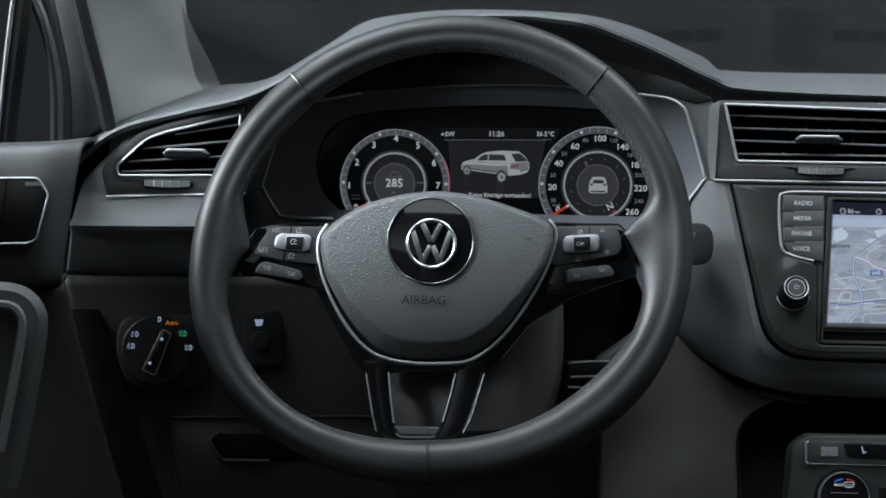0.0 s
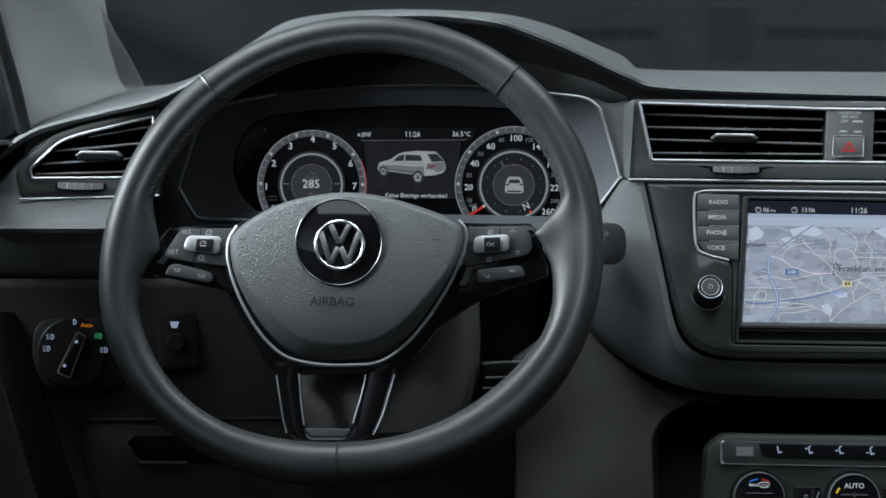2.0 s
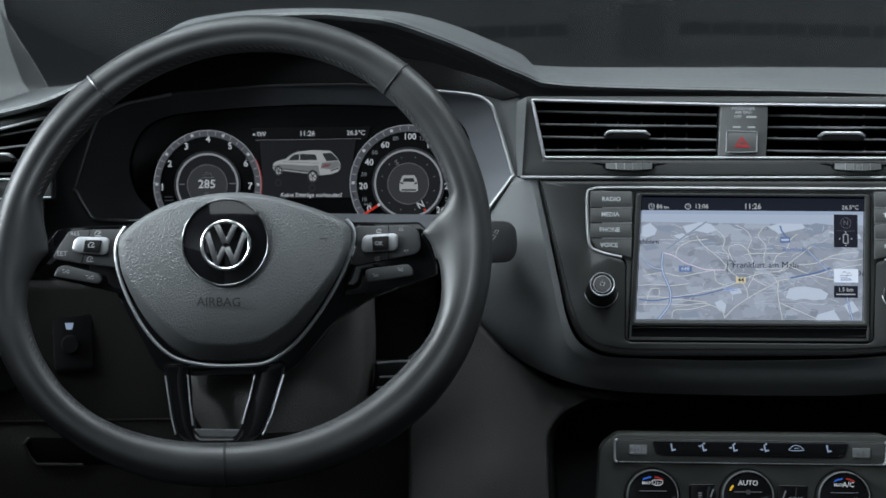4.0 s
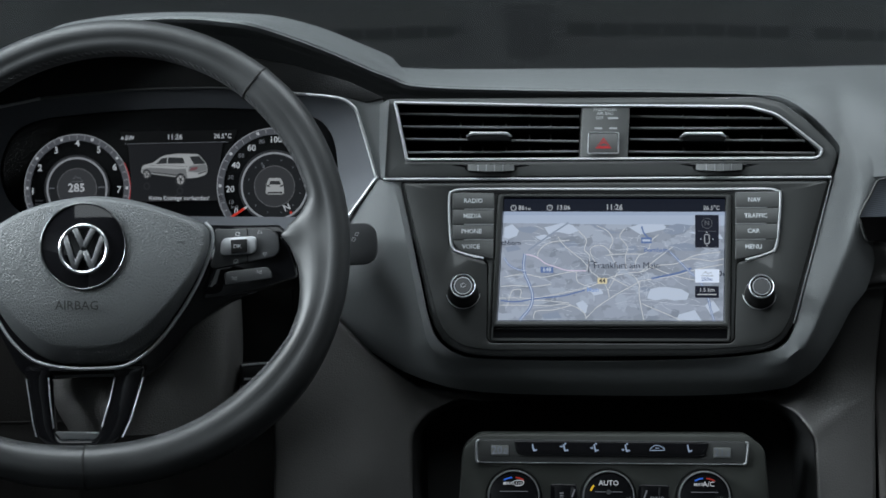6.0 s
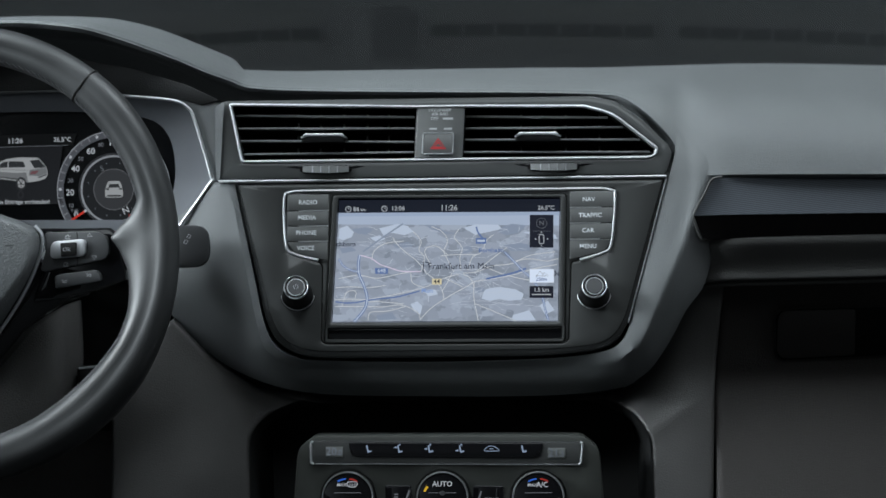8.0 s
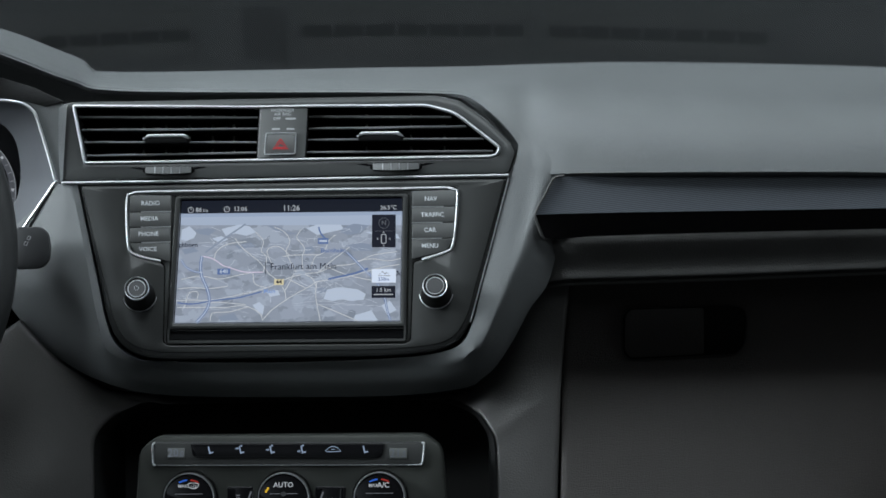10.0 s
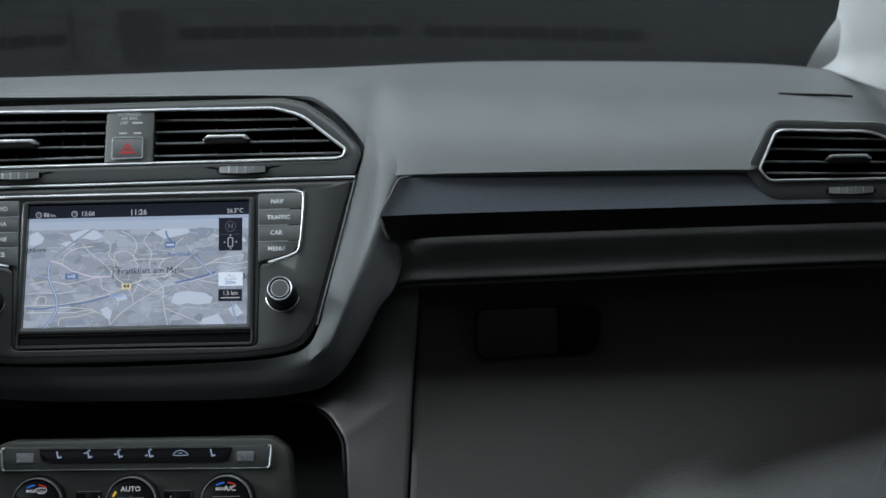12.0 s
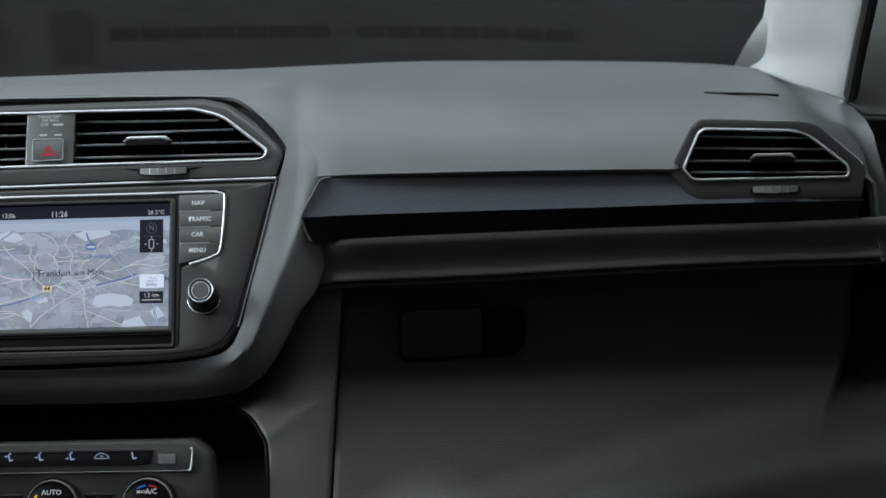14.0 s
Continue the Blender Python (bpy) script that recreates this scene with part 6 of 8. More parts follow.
part("touch_strip", plate(rounded([(-0.0857, -0.1356), (0.0649, -0.1365), (0.0622, -0.1469), (0.0552, -0.1482), (-0.0783, -0.1470), (-0.0836, -0.1452)], 0.002), moved(H, -0.0026), 0.004, 0.0006), PIANO, strip, "gloss black row of touch keys")
for x, z, whole, last, light in ((-0.0965, -0.1429, "20.", "0", 0.30), (0.0750, -0.1443, "21.", "5", 0.22)):
    part("readout", plate(rounded([(x - 0.0068, z + 0.0040), (x + 0.0068, z + 0.0038), (x + 0.0067, z - 0.0041), (x - 0.0068, z - 0.0040)], 0.0006), moved(H, -0.0022), 0.003, 0.0003), READOUT, strip, "grey temperature readout")
    ice = glow("readout_light", (0.55, 0.64, 0.78), light)
    lettering("readout_value", whole, 0.0060, x - 0.0014, z, moved(H, -0.0026), ice, strip, bold=0.0)
    lettering("readout_value", last, 0.0044, x + 0.0046, z - 0.0008, moved(H, -0.0026), ice, strip, bold=0.0)


def seat_icon(x, z, k):
    f = moved(H, -0.0030)
    bm = stripe([(x - 0.0010, z + 0.0030), (x - 0.0004, z - 0.0006), (x + 0.0004, z - 0.0018)], 0.0012, f)
    stripe([(x - 0.0006, z - 0.0022), (x + 0.0026, z - 0.0014)], 0.0012, f, bm)
    if k in (1, 2, 3):
        stripe([(x - 0.0042, z + 0.0026 - k * 0.0012), (x - 0.0020, z + 0.0026 - k * 0.0012)], 0.0007, f, bm)
        stripe([(x - 0.0028, z + 0.0034 - k * 0.0012), (x - 0.0018, z + 0.0026 - k * 0.0012), (x - 0.0028, z + 0.0018 - k * 0.0012)], 0.0005, f, bm)
        sheet(circle(x + 0.0004, z + 0.0034, 0.0008, 8), f, bm)
    part("key_symbol", bm, G_BLUE, strip, smooth=0)


for k, q in enumerate([(-0.0704, -0.1409), (-0.0464, -0.1410), (-0.0228, -0.1410), (0.0012, -0.1411), (0.0248, -0.1412), (0.0492, -0.1412)]):
    if k == 4:
        f = moved(H, -0.0030)
        bm = stripe(spline([(q[0] - 0.0052, q[1] - 0.0012), (q[0] - 0.0044, q[1] + 0.0006), (q[0] - 0.0018, q[1] + 0.0024), (q[0] + 0.0018, q[1] + 0.0022), (q[0] + 0.0050, q[1] + 0.0002), (q[0] + 0.0052, q[1] - 0.0012)], 24, True), 0.0006, f, closed=True)
        stripe([(q[0] - 0.0016, q[1] + 0.0004), (q[0] + 0.0016, q[1] + 0.0004)], 0.0006, f, bm)
        part("key_symbol", bm, G_BLUE, strip, smooth=0)
    else:
        seat_icon(q[0], q[1], k)

for k, (x, z) in enumerate(DC):
    c = Vector((x, H(x, z), z))
    ax = Vector((0, -1, 0.10))
    dial = part("dial", turned([(0.0203, 0.012), (0.0203, -0.003), (0.0200, -0.0062), (0.0196, -0.0092), (0.0190, -0.0100), (0.0186, -0.0098)], c, -ax, 56), SMOKED, climate, "dark rotary dial with a chrome ring")
    part("dial_ring", turned([(0.0200, -0.0066), (0.0199, -0.0086), (0.0193, -0.0102), (0.0189, -0.0101)], c, -ax, 56), CHROME, dial)
    part("dial_groove", turned([(0.0210, 0.004), (0.0209, -0.0004), (0.0202, -0.0006), (0.0202, 0.004)], c, -ax, 56), BLACK, dial)
    part("dial_face", turned([(0.0188, -0.0092), (0.0172, -0.0096), (0.0, -0.0094)], c, -ax, 56), PIANO, dial)
    f = lambda px, pz, c=c: c.y - 0.0100 + (pz - c.z) * 0.10
    part("dial_rule", stripe([(x - 0.0105, z + 0.0046), (x + 0.0105, z + 0.0046)], 0.0005, f), G_SOFT, dial)
    if k != 1:
        part("cold_mark", stripe(circle(x, z, 0.0152, 10, 95, 120), 0.0012, f), glow("lit_blue", (0.05, 0.2, 0.9), 0.5), dial)
        part("warm_mark", stripe(circle(x, z, 0.0152, 10, 60, 85), 0.0012, f), glow("lit_warm", (0.6, 0.05, 0.04), 0.4), dial)
    else:
        part("amber_mark", stripe(circle(x, z, 0.0148, 6, 140, 158), 0.0016, f), glow("lit_yellow", (1.0, 0.62, 0.05), 0.6), dial)
        part("dial_dot", sheet(circle(x, z + 0.0044, 0.0019, 16), moved(f, -0.0002)), KEY, dial)
    if k == 1:
        lettering("dial_print", "AUTO", 0.0038, x, z + 0.0112, f, G_WHITE, dial)
    elif k == 2:
        lettering("dial_print", "A/C", 0.0038, x + 0.003, z + 0.0106, f, G_WHITE, dial)
        lettering("dial_print", "MAX", 0.0024, x - 0.0045, z + 0.0104, f, G_WHITE, dial)
    else:
        lettering("dial_print", "MAX", 0.0024, x - 0.0045, z + 0.0106, f, G_WHITE, dial)
        bm = stripe(spline([(x - 0.0005, z + 0.0122), (x + 0.0035, z + 0.0130), (x + 0.0075, z + 0.0122), (x + 0.006, z + 0.0092), (x + 0.0012, z + 0.0092)], 20, True), 0.0006, f, closed=True)
        for j in range(3):
            stripe([(x + 0.0016 + j * 0.0018, z + 0.0085), (x + 0.0020 + j * 0.0018, z + 0.0118)], 0.0005, f, bm)
        part("dial_symbol", bm, G_WHITE, dial, smooth=0)
for o, txt in (([(-0.0574, -0.1687), (-0.0373, -0.1688), (-0.0344, -0.1961), (-0.0575, -0.1961)], ""), ([(0.0107, -0.1689), (0.0342, -0.1694), (0.0340, -0.1962), (0.0088, -0.1962)], "SYNC")):
    kp = part("fan_keys", plate(rounded(o, 0.002), moved(H, -0.001), 0.004, 0.0008), PIANO, climate)
    x, z = o[0] if not txt else o[1]
    f = moved(H, -0.0014)
    if txt:
        lettering("key_print", txt, 0.0030, x - 0.0095, z - 0.0105, f, G_SOFT, kp)
    else:
        for j in range(3):
            part("fan_bar", stripe([(x + 0.0070, z - 0.007 - j * 0.002), (x + 0.0100, z - 0.007 - j * 0.002)], 0.0010, f), G_SOFT, kp)
    sx = x + (0.0175 if not txt else -0.0185)
    part("fan_mark", stripe([(sx - 0.001, z - 0.010), (sx + 0.0012, z - 0.004)], 0.0012, f), G_SOFT, kp)


# ---- instruments ----
cluster = thing("instrument_cluster", "dark digital instrument cluster with round dials", "instrument cluster", (-0.36, 0.06, 0.05))
SURR = flat(-0.0110, -0.155, 0.02)
WIN = rounded([(-0.4889, 0.0313), (-0.5241, 0.0326), (-0.5330, 0.0365), (-0.5460, 0.0580), (-0.5289, 0.1107), (-0.5175, 0.1200), (-0.5037, 0.1256), (-0.4624, 0.1334), (-0.3939, 0.1391), (-0.3214, 0.1402), (-0.2452, 0.1342), (-0.2230, 0.1312), (-0.2104, 0.1233), (-0.1949, 0.0713), (-0.1969, 0.0650), (-0.2298, 0.0200), (-0.3012, 0.0187)], [0.004, 0.006, 0.006, 0.008, 0.012, 0.012, 0.01, 0.01, 0.01, 0.01, 0.01, 0.01, 0.01, 0.008, 0.006, 0.002, 0.002])
RING = rounded([(-0.5851, 0.0066), (-0.5677, 0.0715), (-0.5450, 0.1017), (-0.5132, 0.1343), (-0.4675, 0.1599), (-0.3945, 0.1697), (-0.3220, 0.1692), (-0.2591, 0.1571), (-0.2143, 0.1430), (-0.1866, 0.1308), (-0.1766, 0.0635), (-0.2207, 0.0090), (-0.3008, -0.0061)], 0.01)
part("surround", plate(RING, SURR, 0.03, 0.002, holes=[WIN]), SOFT, cluster)
# Upper surround, where the hood's shadow is painted as a dark plate.
SHADED_TOP = [(-0.5184, 0.1235), (-0.5037, 0.1276), (-0.4624, 0.1354), (-0.3939, 0.1408), (-0.3214, 0.1420), (-0.2452, 0.1362), (-0.2210, 0.1326), (-0.2016, 0.1275), (-0.1880, 0.1313), (-0.2143, 0.1440), (-0.2591, 0.1581), (-0.3220, 0.1702), (-0.3945, 0.1707), (-0.4675, 0.1609), (-0.5132, 0.1354)]
part("surround_shaded", plate(SHADED_TOP, moved(SURR, -0.0015), 0.02, 0.001), SURROUND_SHADED, cluster, "upper part of the surround, blackened for the hood's shadow")
part("glass", plate(offset(WIN, -0.004), moved(K, 0.002), 0.01, 0.0005), LENS, cluster, "black display glass")
# dished bezel between the chrome line and the display
W_OUT, W_IN = even(WIN + WIN[:1], 160, True), [(-0.4836, 0.0396), (-0.4968, 0.0541), (-0.5028, 0.0770), (-0.4940, 0.1023), (-0.4758, 0.1149), (-0.4392, 0.1208), (-0.3664, 0.1253), (-0.2942, 0.1242), (-0.2494, 0.1188), (-0.2314, 0.1055), (-0.2255, 0.0808), (-0.2282, 0.0582), (-0.2390, 0.0379)]
RIMV = [Vector((x, z)) for x, z in spline(W_IN, 400)]
mid_x, mid_z = (-0.3645, 0.0743)


def towards(p):
    """The point of the display's edge that lies in the same direction from the middle."""
    d = Vector((p[0] - mid_x, p[1] - mid_z)).normalized()
    q = max(RIMV, key=lambda v: Vector((v.x - mid_x, v.y - mid_z)).normalized().dot(d))
    return (q.x, q.y)


bm = bmesh.new()
between = [(0.85 * p[0] + 0.15 * q[0], 0.85 * p[1] + 0.15 * q[1]) for p, q in zip(W_OUT, map(towards, W_OUT))]
rows = [[bm.verts.new((x, f(x, z), z)) for x, z in loop] for loop, f in ((offset(W_OUT, -0.002), moved(SURR, 0.001)), (between, moved(SURR, 0.0045)), ([towards(p) for p in W_OUT], moved(K, -0.0008)))]
for a, b in zip(rows, rows[1:]):
    for i in range(len(a)):
        bm.faces.new((a[i], a[(i + 1) % len(a)], b[(i + 1) % len(a)], b[i]))
part("bezel", bm, BEZEL, cluster, "dished dark grey bezel")
for o in ([(-0.4670, 0.1334), (-0.4922, 0.1286), (-0.5055, 0.1257), (-0.5184, 0.1195), (-0.5289, 0.1102), (-0.5455, 0.0598), (-0.5450, 0.0561), (-0.5335, 0.0374), (-0.5260, 0.0330), (-0.4880, 0.0318)], [(-0.2720, 0.1366), (-0.2452, 0.1342), (-0.2230, 0.1312), (-0.2126, 0.1251), (-0.2080, 0.1162), (-0.1949, 0.0722), (-0.1965, 0.0650), (-0.2298, 0.0200)]):
    part("chrome_line", tube(line3(spline(rounded(o, 0.0)[:], 70), moved(SURR, -0.0025)), 0.0013, False, 8), PALECHROME, cluster)
part("top_line", tube(line3(spline([(-0.4922, 0.1286), (-0.4624, 0.1334), (-0.3939, 0.1396), (-0.3214, 0.1407), (-0.2720, 0.1376)], 40), moved(SURR, -0.0018)), 0.0007, False, 6), BUTTON, cluster)

KG = moved(K, 0.0008)
KT = moved(K, 0.0)


def disc(name, x, z, r0, r1, mat, f=KG, a0=0, a1=360, parent=cluster):
    n = 64
    pts = circle(x, z, (r0 + r1) / 2, n, a0, a1)
    return part(name, stripe(pts, r1 - r0, f, closed=a1 - a0 >= 360), mat, parent, smooth=0)


GREY_BAND = glow("gauge_band_light", (0.105, 0.115, 0.135), 0.55)
TICK = glow("tick_light", (0.75, 0.8, 0.88), 0.26)
DARK_BAND = glow("gauge_inner_light", (0.016, 0.018, 0.021), 0.6)
TICK_DIM = glow("face_edge_light", (0.3, 0.32, 0.35), 0.3)
RING_L = glow("gauge_ring_light", (0.5, 0.54, 0.6), 0.42)
DARKD = glow("gauge_face_light", (0.055, 0.06, 0.068), 0.5)
MIDD = glow("gauge_mid_light", (0.03, 0.033, 0.038), 0.6)
dot = 0.000455
q = [(-0.4388, 0.0612), (-0.2765, 0.0625)]
for (x, z), r in zip(q, (97, 103)):
    R0 = r * dot
    gauge = disc("gauge", x, z, R0 * 0.88, R0, GREY_BAND)
    disc("gauge_edge", x, z, R0 * 0.985, R0, RING_L, moved(KG, -0.0001), parent=gauge)
    inner = 56 if r < 100 else 60
    disc("inner_ring", x, z, (inner - 3.4) * dot, inner * dot, RING_L, parent=gauge)
    disc("ring_shade", x, z, inner * dot, (inner + 4) * dot, MIDD, parent=gauge)
    disc("inner_band", x, z, 36 * dot, (inner - 3.4) * dot, DARK_BAND, parent=gauge)
    disc("face_edge", x, z, 35.2 * dot, 36.4 * dot, TICK_DIM, moved(KG, -0.0001), parent=gauge)
    part("inner_face", sheet(circle(x, z, 36 * dot, 48), KG), DARKD, gauge, smooth=0)
    for k in range(29):
        a = radians(215 - k * 250 / 28)
        big = k % 4 == 0
        c = (x + R0 * 0.94 * math.cos(a), z + R0 * 0.94 * math.sin(a))
        reach = 0.0011 if big else 0.0016
        part("tick", stripe([(c[0] - reach * math.cos(a), c[1] - reach * math.sin(a)), (c[0] + reach * math.cos(a), c[1] + reach * math.sin(a))], 0.0022 if big else 0.0006, moved(KG, -0.0002)), G_WHITE if big else TICK, gauge, smooth=0)
for t, s in zip("1234567", [(-0.4756, 0.0590), (-0.4696, 0.0779), (-0.4561, 0.0919), (-0.4383, 0.0976), (-0.4204, 0.0923), (-0.4073, 0.0783), (-0.4038, 0.0601)]):
    lettering("numeral", t, 0.0052, *s, KT, G_WHITE, cluster)
lettering("numeral", "0", 0.0045, -0.4698, 0.0417, KT, G_WHITE, cluster)
for t, s, b in zip(("0", "10", "20", "30", "40", "50", "60", "80", "100", "120", "140", "160", "180", "200", "220", "240", "260"),
                   [(-0.3075, 0.0425), (-0.3116, 0.0497), (-0.3123, 0.0602), (-0.3120, 0.0697), (-0.3077, 0.0792), (-0.3033, 0.0870), (-0.2950, 0.0930), (-0.2866, 0.0981), (-0.2754, 0.0996), (-0.2646, 0.0983), (-0.2574, 0.0930), (-0.2505, 0.0868), (-0.2459, 0.0787), (-0.2441, 0.0707), (-0.2425, 0.0603), (-0.2437, 0.0499), (-0.2489, 0.0413)],
                   (2, 0, 1, 0, 1, 0, 1, 0, 1, 0, 1, 0, 1, 0, 1, 0, 1)):
    lettering("numeral", t, 0.0048 if b else 0.0032, *s, KT, G_WHITE if b else G_SOFT, cluster)
for s in ([(-0.4698, 0.0399), (-0.4606, 0.0446)], [(-0.3114, 0.0380), (-0.3008, 0.0449)]):
    part("needle", stripe(s, 0.0018, moved(KT, -0.0002)), G_RED, cluster, "red gauge needle")
    part("needle_tip", stripe([s[1], (s[1][0] + 0.002, s[1][1] + 0.0013)], 0.0018, moved(KT, -0.0002)), G_WHITE, cluster)
disc("red_band", *q[0], 96.5 * dot, 98.5 * dot, glow("red_band_light", (0.5, 0.08, 0.09), 0.45), moved(KG, -0.0003), -22, 28)
lettering("height_value", "285", 0.0066, -0.4390, 0.0615, KT, G_WHITE, cluster)
lettering("height_unit", "m", 0.0028, -0.4393, 0.0541, KT, G_SOFT, cluster)
part("hill_mark", stripe([(-0.4432, 0.0668), (-0.4396, 0.0714), (-0.4378, 0.0697), (-0.4364, 0.0706), (-0.4336, 0.0670)], 0.0005, KT, closed=True), G_SOFT, cluster)
for s in ([(-0.4633, 0.0616), (-0.4573, 0.0616)], [(-0.4207, 0.0622), (-0.4143, 0.0623)]):
    part("ring_tick", stripe(s, 0.0008, KT), G_SOFT, cluster)
part("unit_bar", stripe([(-0.4737, 0.0513), (-0.4668, 0.0514)], 0.0012, KT), MIDD, cluster)
part("unit_bar", stripe([(-0.4736, 0.0485), (-0.4662, 0.0487)], 0.0012, KT), MIDD, cluster)
lettering("unit", "km/h", 0.0022, -0.3085, 0.0461, KT, G_SOFT, cluster)
lettering("compass_letter", "N", 0.0050, -0.2663, 0.0455, KT, G_WHITE, cluster, turn=25)
lettering("compass_letter", "S", 0.0040, -0.2857, 0.0791, KT, G_SOFT, cluster, turn=25)
part("compass_dot", sheet(circle(-0.2631, 0.0415, 0.0011, 8), KT), G_RED, cluster)
for k in range(12):
    x, z = q[1]
    a = radians(15 + 30 * k)
    part("compass_tick", sheet(circle(x + 47 * dot * math.cos(a), z + 47 * dot * math.sin(a), 0.0006, 6), KT), G_SOFT, cluster, smooth=0)
part("top_strip", sheet([(-0.4033, 0.1067), (-0.3065, 0.1078), (-0.3095, 0.0986), (-0.3986, 0.0976)], KG), glow("strip_light", (0.008, 0.009, 0.01), 0.5), cluster)
part("mid_strip", sheet([(-0.3963, 0.0967), (-0.3184, 0.0977), (-0.3236, 0.0613), (-0.3176, 0.0515), (-0.3968, 0.0502), (-0.3940, 0.0694)], KG), glow("mid_light", (0.02, 0.022, 0.026), 0.5), cluster)
part("strip_line", stripe([(-0.3995, 0.0971), (-0.3139, 0.0982)], 0.0004, KT), G_SOFT, cluster)
lettering("direction", "SW", 0.0036, -0.3950, 0.1017, KT, G_WHITE, cluster)
part("direction_arrow", sheet(circle(-0.4009, 0.1016, 0.0016, 3, 90, 450), KT), G_WHITE, cluster)
lettering("clock", "11:26", 0.0040, -0.3578, 0.1022, KT, G_WHITE, cluster)
lettering("temperature", "26.5°C", 0.0036, -0.3185, 0.1027, KT, G_WHITE, cluster)
lettering("message", "Keine Einträge vorhanden!", 0.0032, -0.3541, 0.0532, KT, G_WHITE, cluster)


def shown_car(pts, mat, d, name):
    return part(name, sheet(pts, moved(KT, -d)), mat, cluster, smooth=0)


BODY_L, SIDE_L, DARK_L = glow("shown_car_light", (0.42, 0.45, 0.47), 0.62), glow("shown_car_shade", (0.20, 0.215, 0.23), 0.62), glow("shown_glass", (0.030, 0.034, 0.038), 0.7)
LOW_L, RIM_L = glow("shown_car_low", (0.085, 0.092, 0.098), 0.65), glow("shown_rim", (0.42, 0.44, 0.46), 0.6)
shown_car([(-0.3853, 0.0742), (-0.3851, 0.0775), (-0.3838, 0.0796), (-0.3801, 0.0808), (-0.3752, 0.0819), (-0.3694, 0.0862), (-0.3651, 0.0879), (-0.3542, 0.0891), (-0.3392, 0.0886), (-0.3371, 0.0869), (-0.3328, 0.0823), (-0.3310, 0.0782), (-0.3308, 0.0748), (-0.3328, 0.0718), (-0.3388, 0.0698), (-0.3472, 0.0689), (-0.3586, 0.0703), (-0.3770, 0.0727), (-0.3777, 0.0700), (-0.3839, 0.0722)], BODY_L, 0.0001, "shown_car_body")
shown_car([(-0.3847, 0.0766), (-0.3801, 0.0778), (-0.3694, 0.0775), (-0.3571, 0.0766), (-0.3486, 0.0769), (-0.3472, 0.0689), (-0.3586, 0.0703), (-0.3770, 0.0727), (-0.3777, 0.0700), (-0.3839, 0.0722)], SIDE_L, 0.00015, "shown_car_side")
shown_car([(-0.3770, 0.0745), (-0.3568, 0.0724), (-0.3568, 0.0698), (-0.3770, 0.0724)], LOW_L, 0.00018, "shown_sill")
part("shown_sill_line", stripe([(-0.3767, 0.0731), (-0.3571, 0.0707)], 0.0007, moved(KT, -0.00025)), BODY_L, cluster, smooth=0)
shown_car([(-0.3456, 0.0790), (-0.3328, 0.0805), (-0.3311, 0.0775), (-0.3313, 0.0760), (-0.3379, 0.0736), (-0.3468, 0.0745)], SIDE_L, 0.00015, "shown_car_tail")
shown_car([(-0.3388, 0.0730), (-0.3313, 0.0757), (-0.3319, 0.0742), (-0.3382, 0.0721)], LOW_L, 0.00018, "shown_bumper")
shown_car([(-0.3732, 0.0808), (-0.3686, 0.0852), (-0.3638, 0.0861), (-0.3645, 0.0810)], DARK_L, 0.0002, "shown_car_window")
shown_car([(-0.3631, 0.0861), (-0.3511, 0.0856), (-0.3494, 0.0811), (-0.3636, 0.0810)], DARK_L, 0.0002, "shown_car_window")
shown_car([(-0.3456, 0.0864), (-0.3383, 0.0870), (-0.3328, 0.0818), (-0.3328, 0.0808), (-0.3419, 0.0802)], DARK_L, 0.0002, "shown_car_window")
part("shown_shoulder_line", stripe([(-0.3778, 0.0796), (-0.3633, 0.0792), (-0.3472, 0.0785)], 0.0004, moved(KT, -0.0002)), SIDE_L, cluster, smooth=0)
part("shown_lamp", sheet([(-0.3460, 0.0752), (-0.3440, 0.0779), (-0.3380, 0.0784), (-0.3404, 0.0757)], moved(KT, -0.0002)), glow("shown_lamp_light", (0.20, 0.09, 0.105), 0.6), cluster, smooth=0)
for mx, mz, r in ((-0.3808, 0.0724, 0.0032), (-0.3530, 0.0679, 0.0042)):
    shown_car([(mx + u * 0.82, mz + v) for u, v in circle(0, 0, r * 1.28, 20)], DARK_L, 0.00022, "shown_tyre")
    shown_car([(mx + u * 0.82, mz + v) for u, v in circle(0, 0, r * 0.86, 16)], RIM_L, 0.0003, "shown_rim")
    for k in range(5):
        a = radians(54 + 72 * k)
        part("shown_spoke", stripe([(mx, mz), (mx + r * 0.64 * math.cos(a), mz + r * 0.78 * math.sin(a))], 0.0007, moved(KT, -0.00035)), DARK_L, cluster, smooth=0)
for mx, mz in ((-0.3808, 0.0630), (-0.3535, 0.0590)):
    part("mirrored_rim", stripe([(mx + u * 0.85, mz + v) for u, v in circle(0, 0, 0.0026, 16)], 0.0012, moved(KT, -0.0001), closed=True), MIDD, cluster, smooth=0)
shown_car([(-0.2834, 0.0570), (-0.2833, 0.0629), (-0.2819, 0.0668), (-0.2806, 0.0691), (-0.2716, 0.0691), (-0.2701, 0.0667), (-0.2689, 0.0629), (-0.2687, 0.0570), (-0.2707, 0.0560), (-0.2814, 0.0560)], BODY_L, 0.0001, "shown_car_rear")
shown_car([(-0.2809, 0.0639), (-0.2797, 0.0668), (-0.2723, 0.0668), (-0.2711, 0.0639)], DARK_L, 0.0002, "shown_car_window")
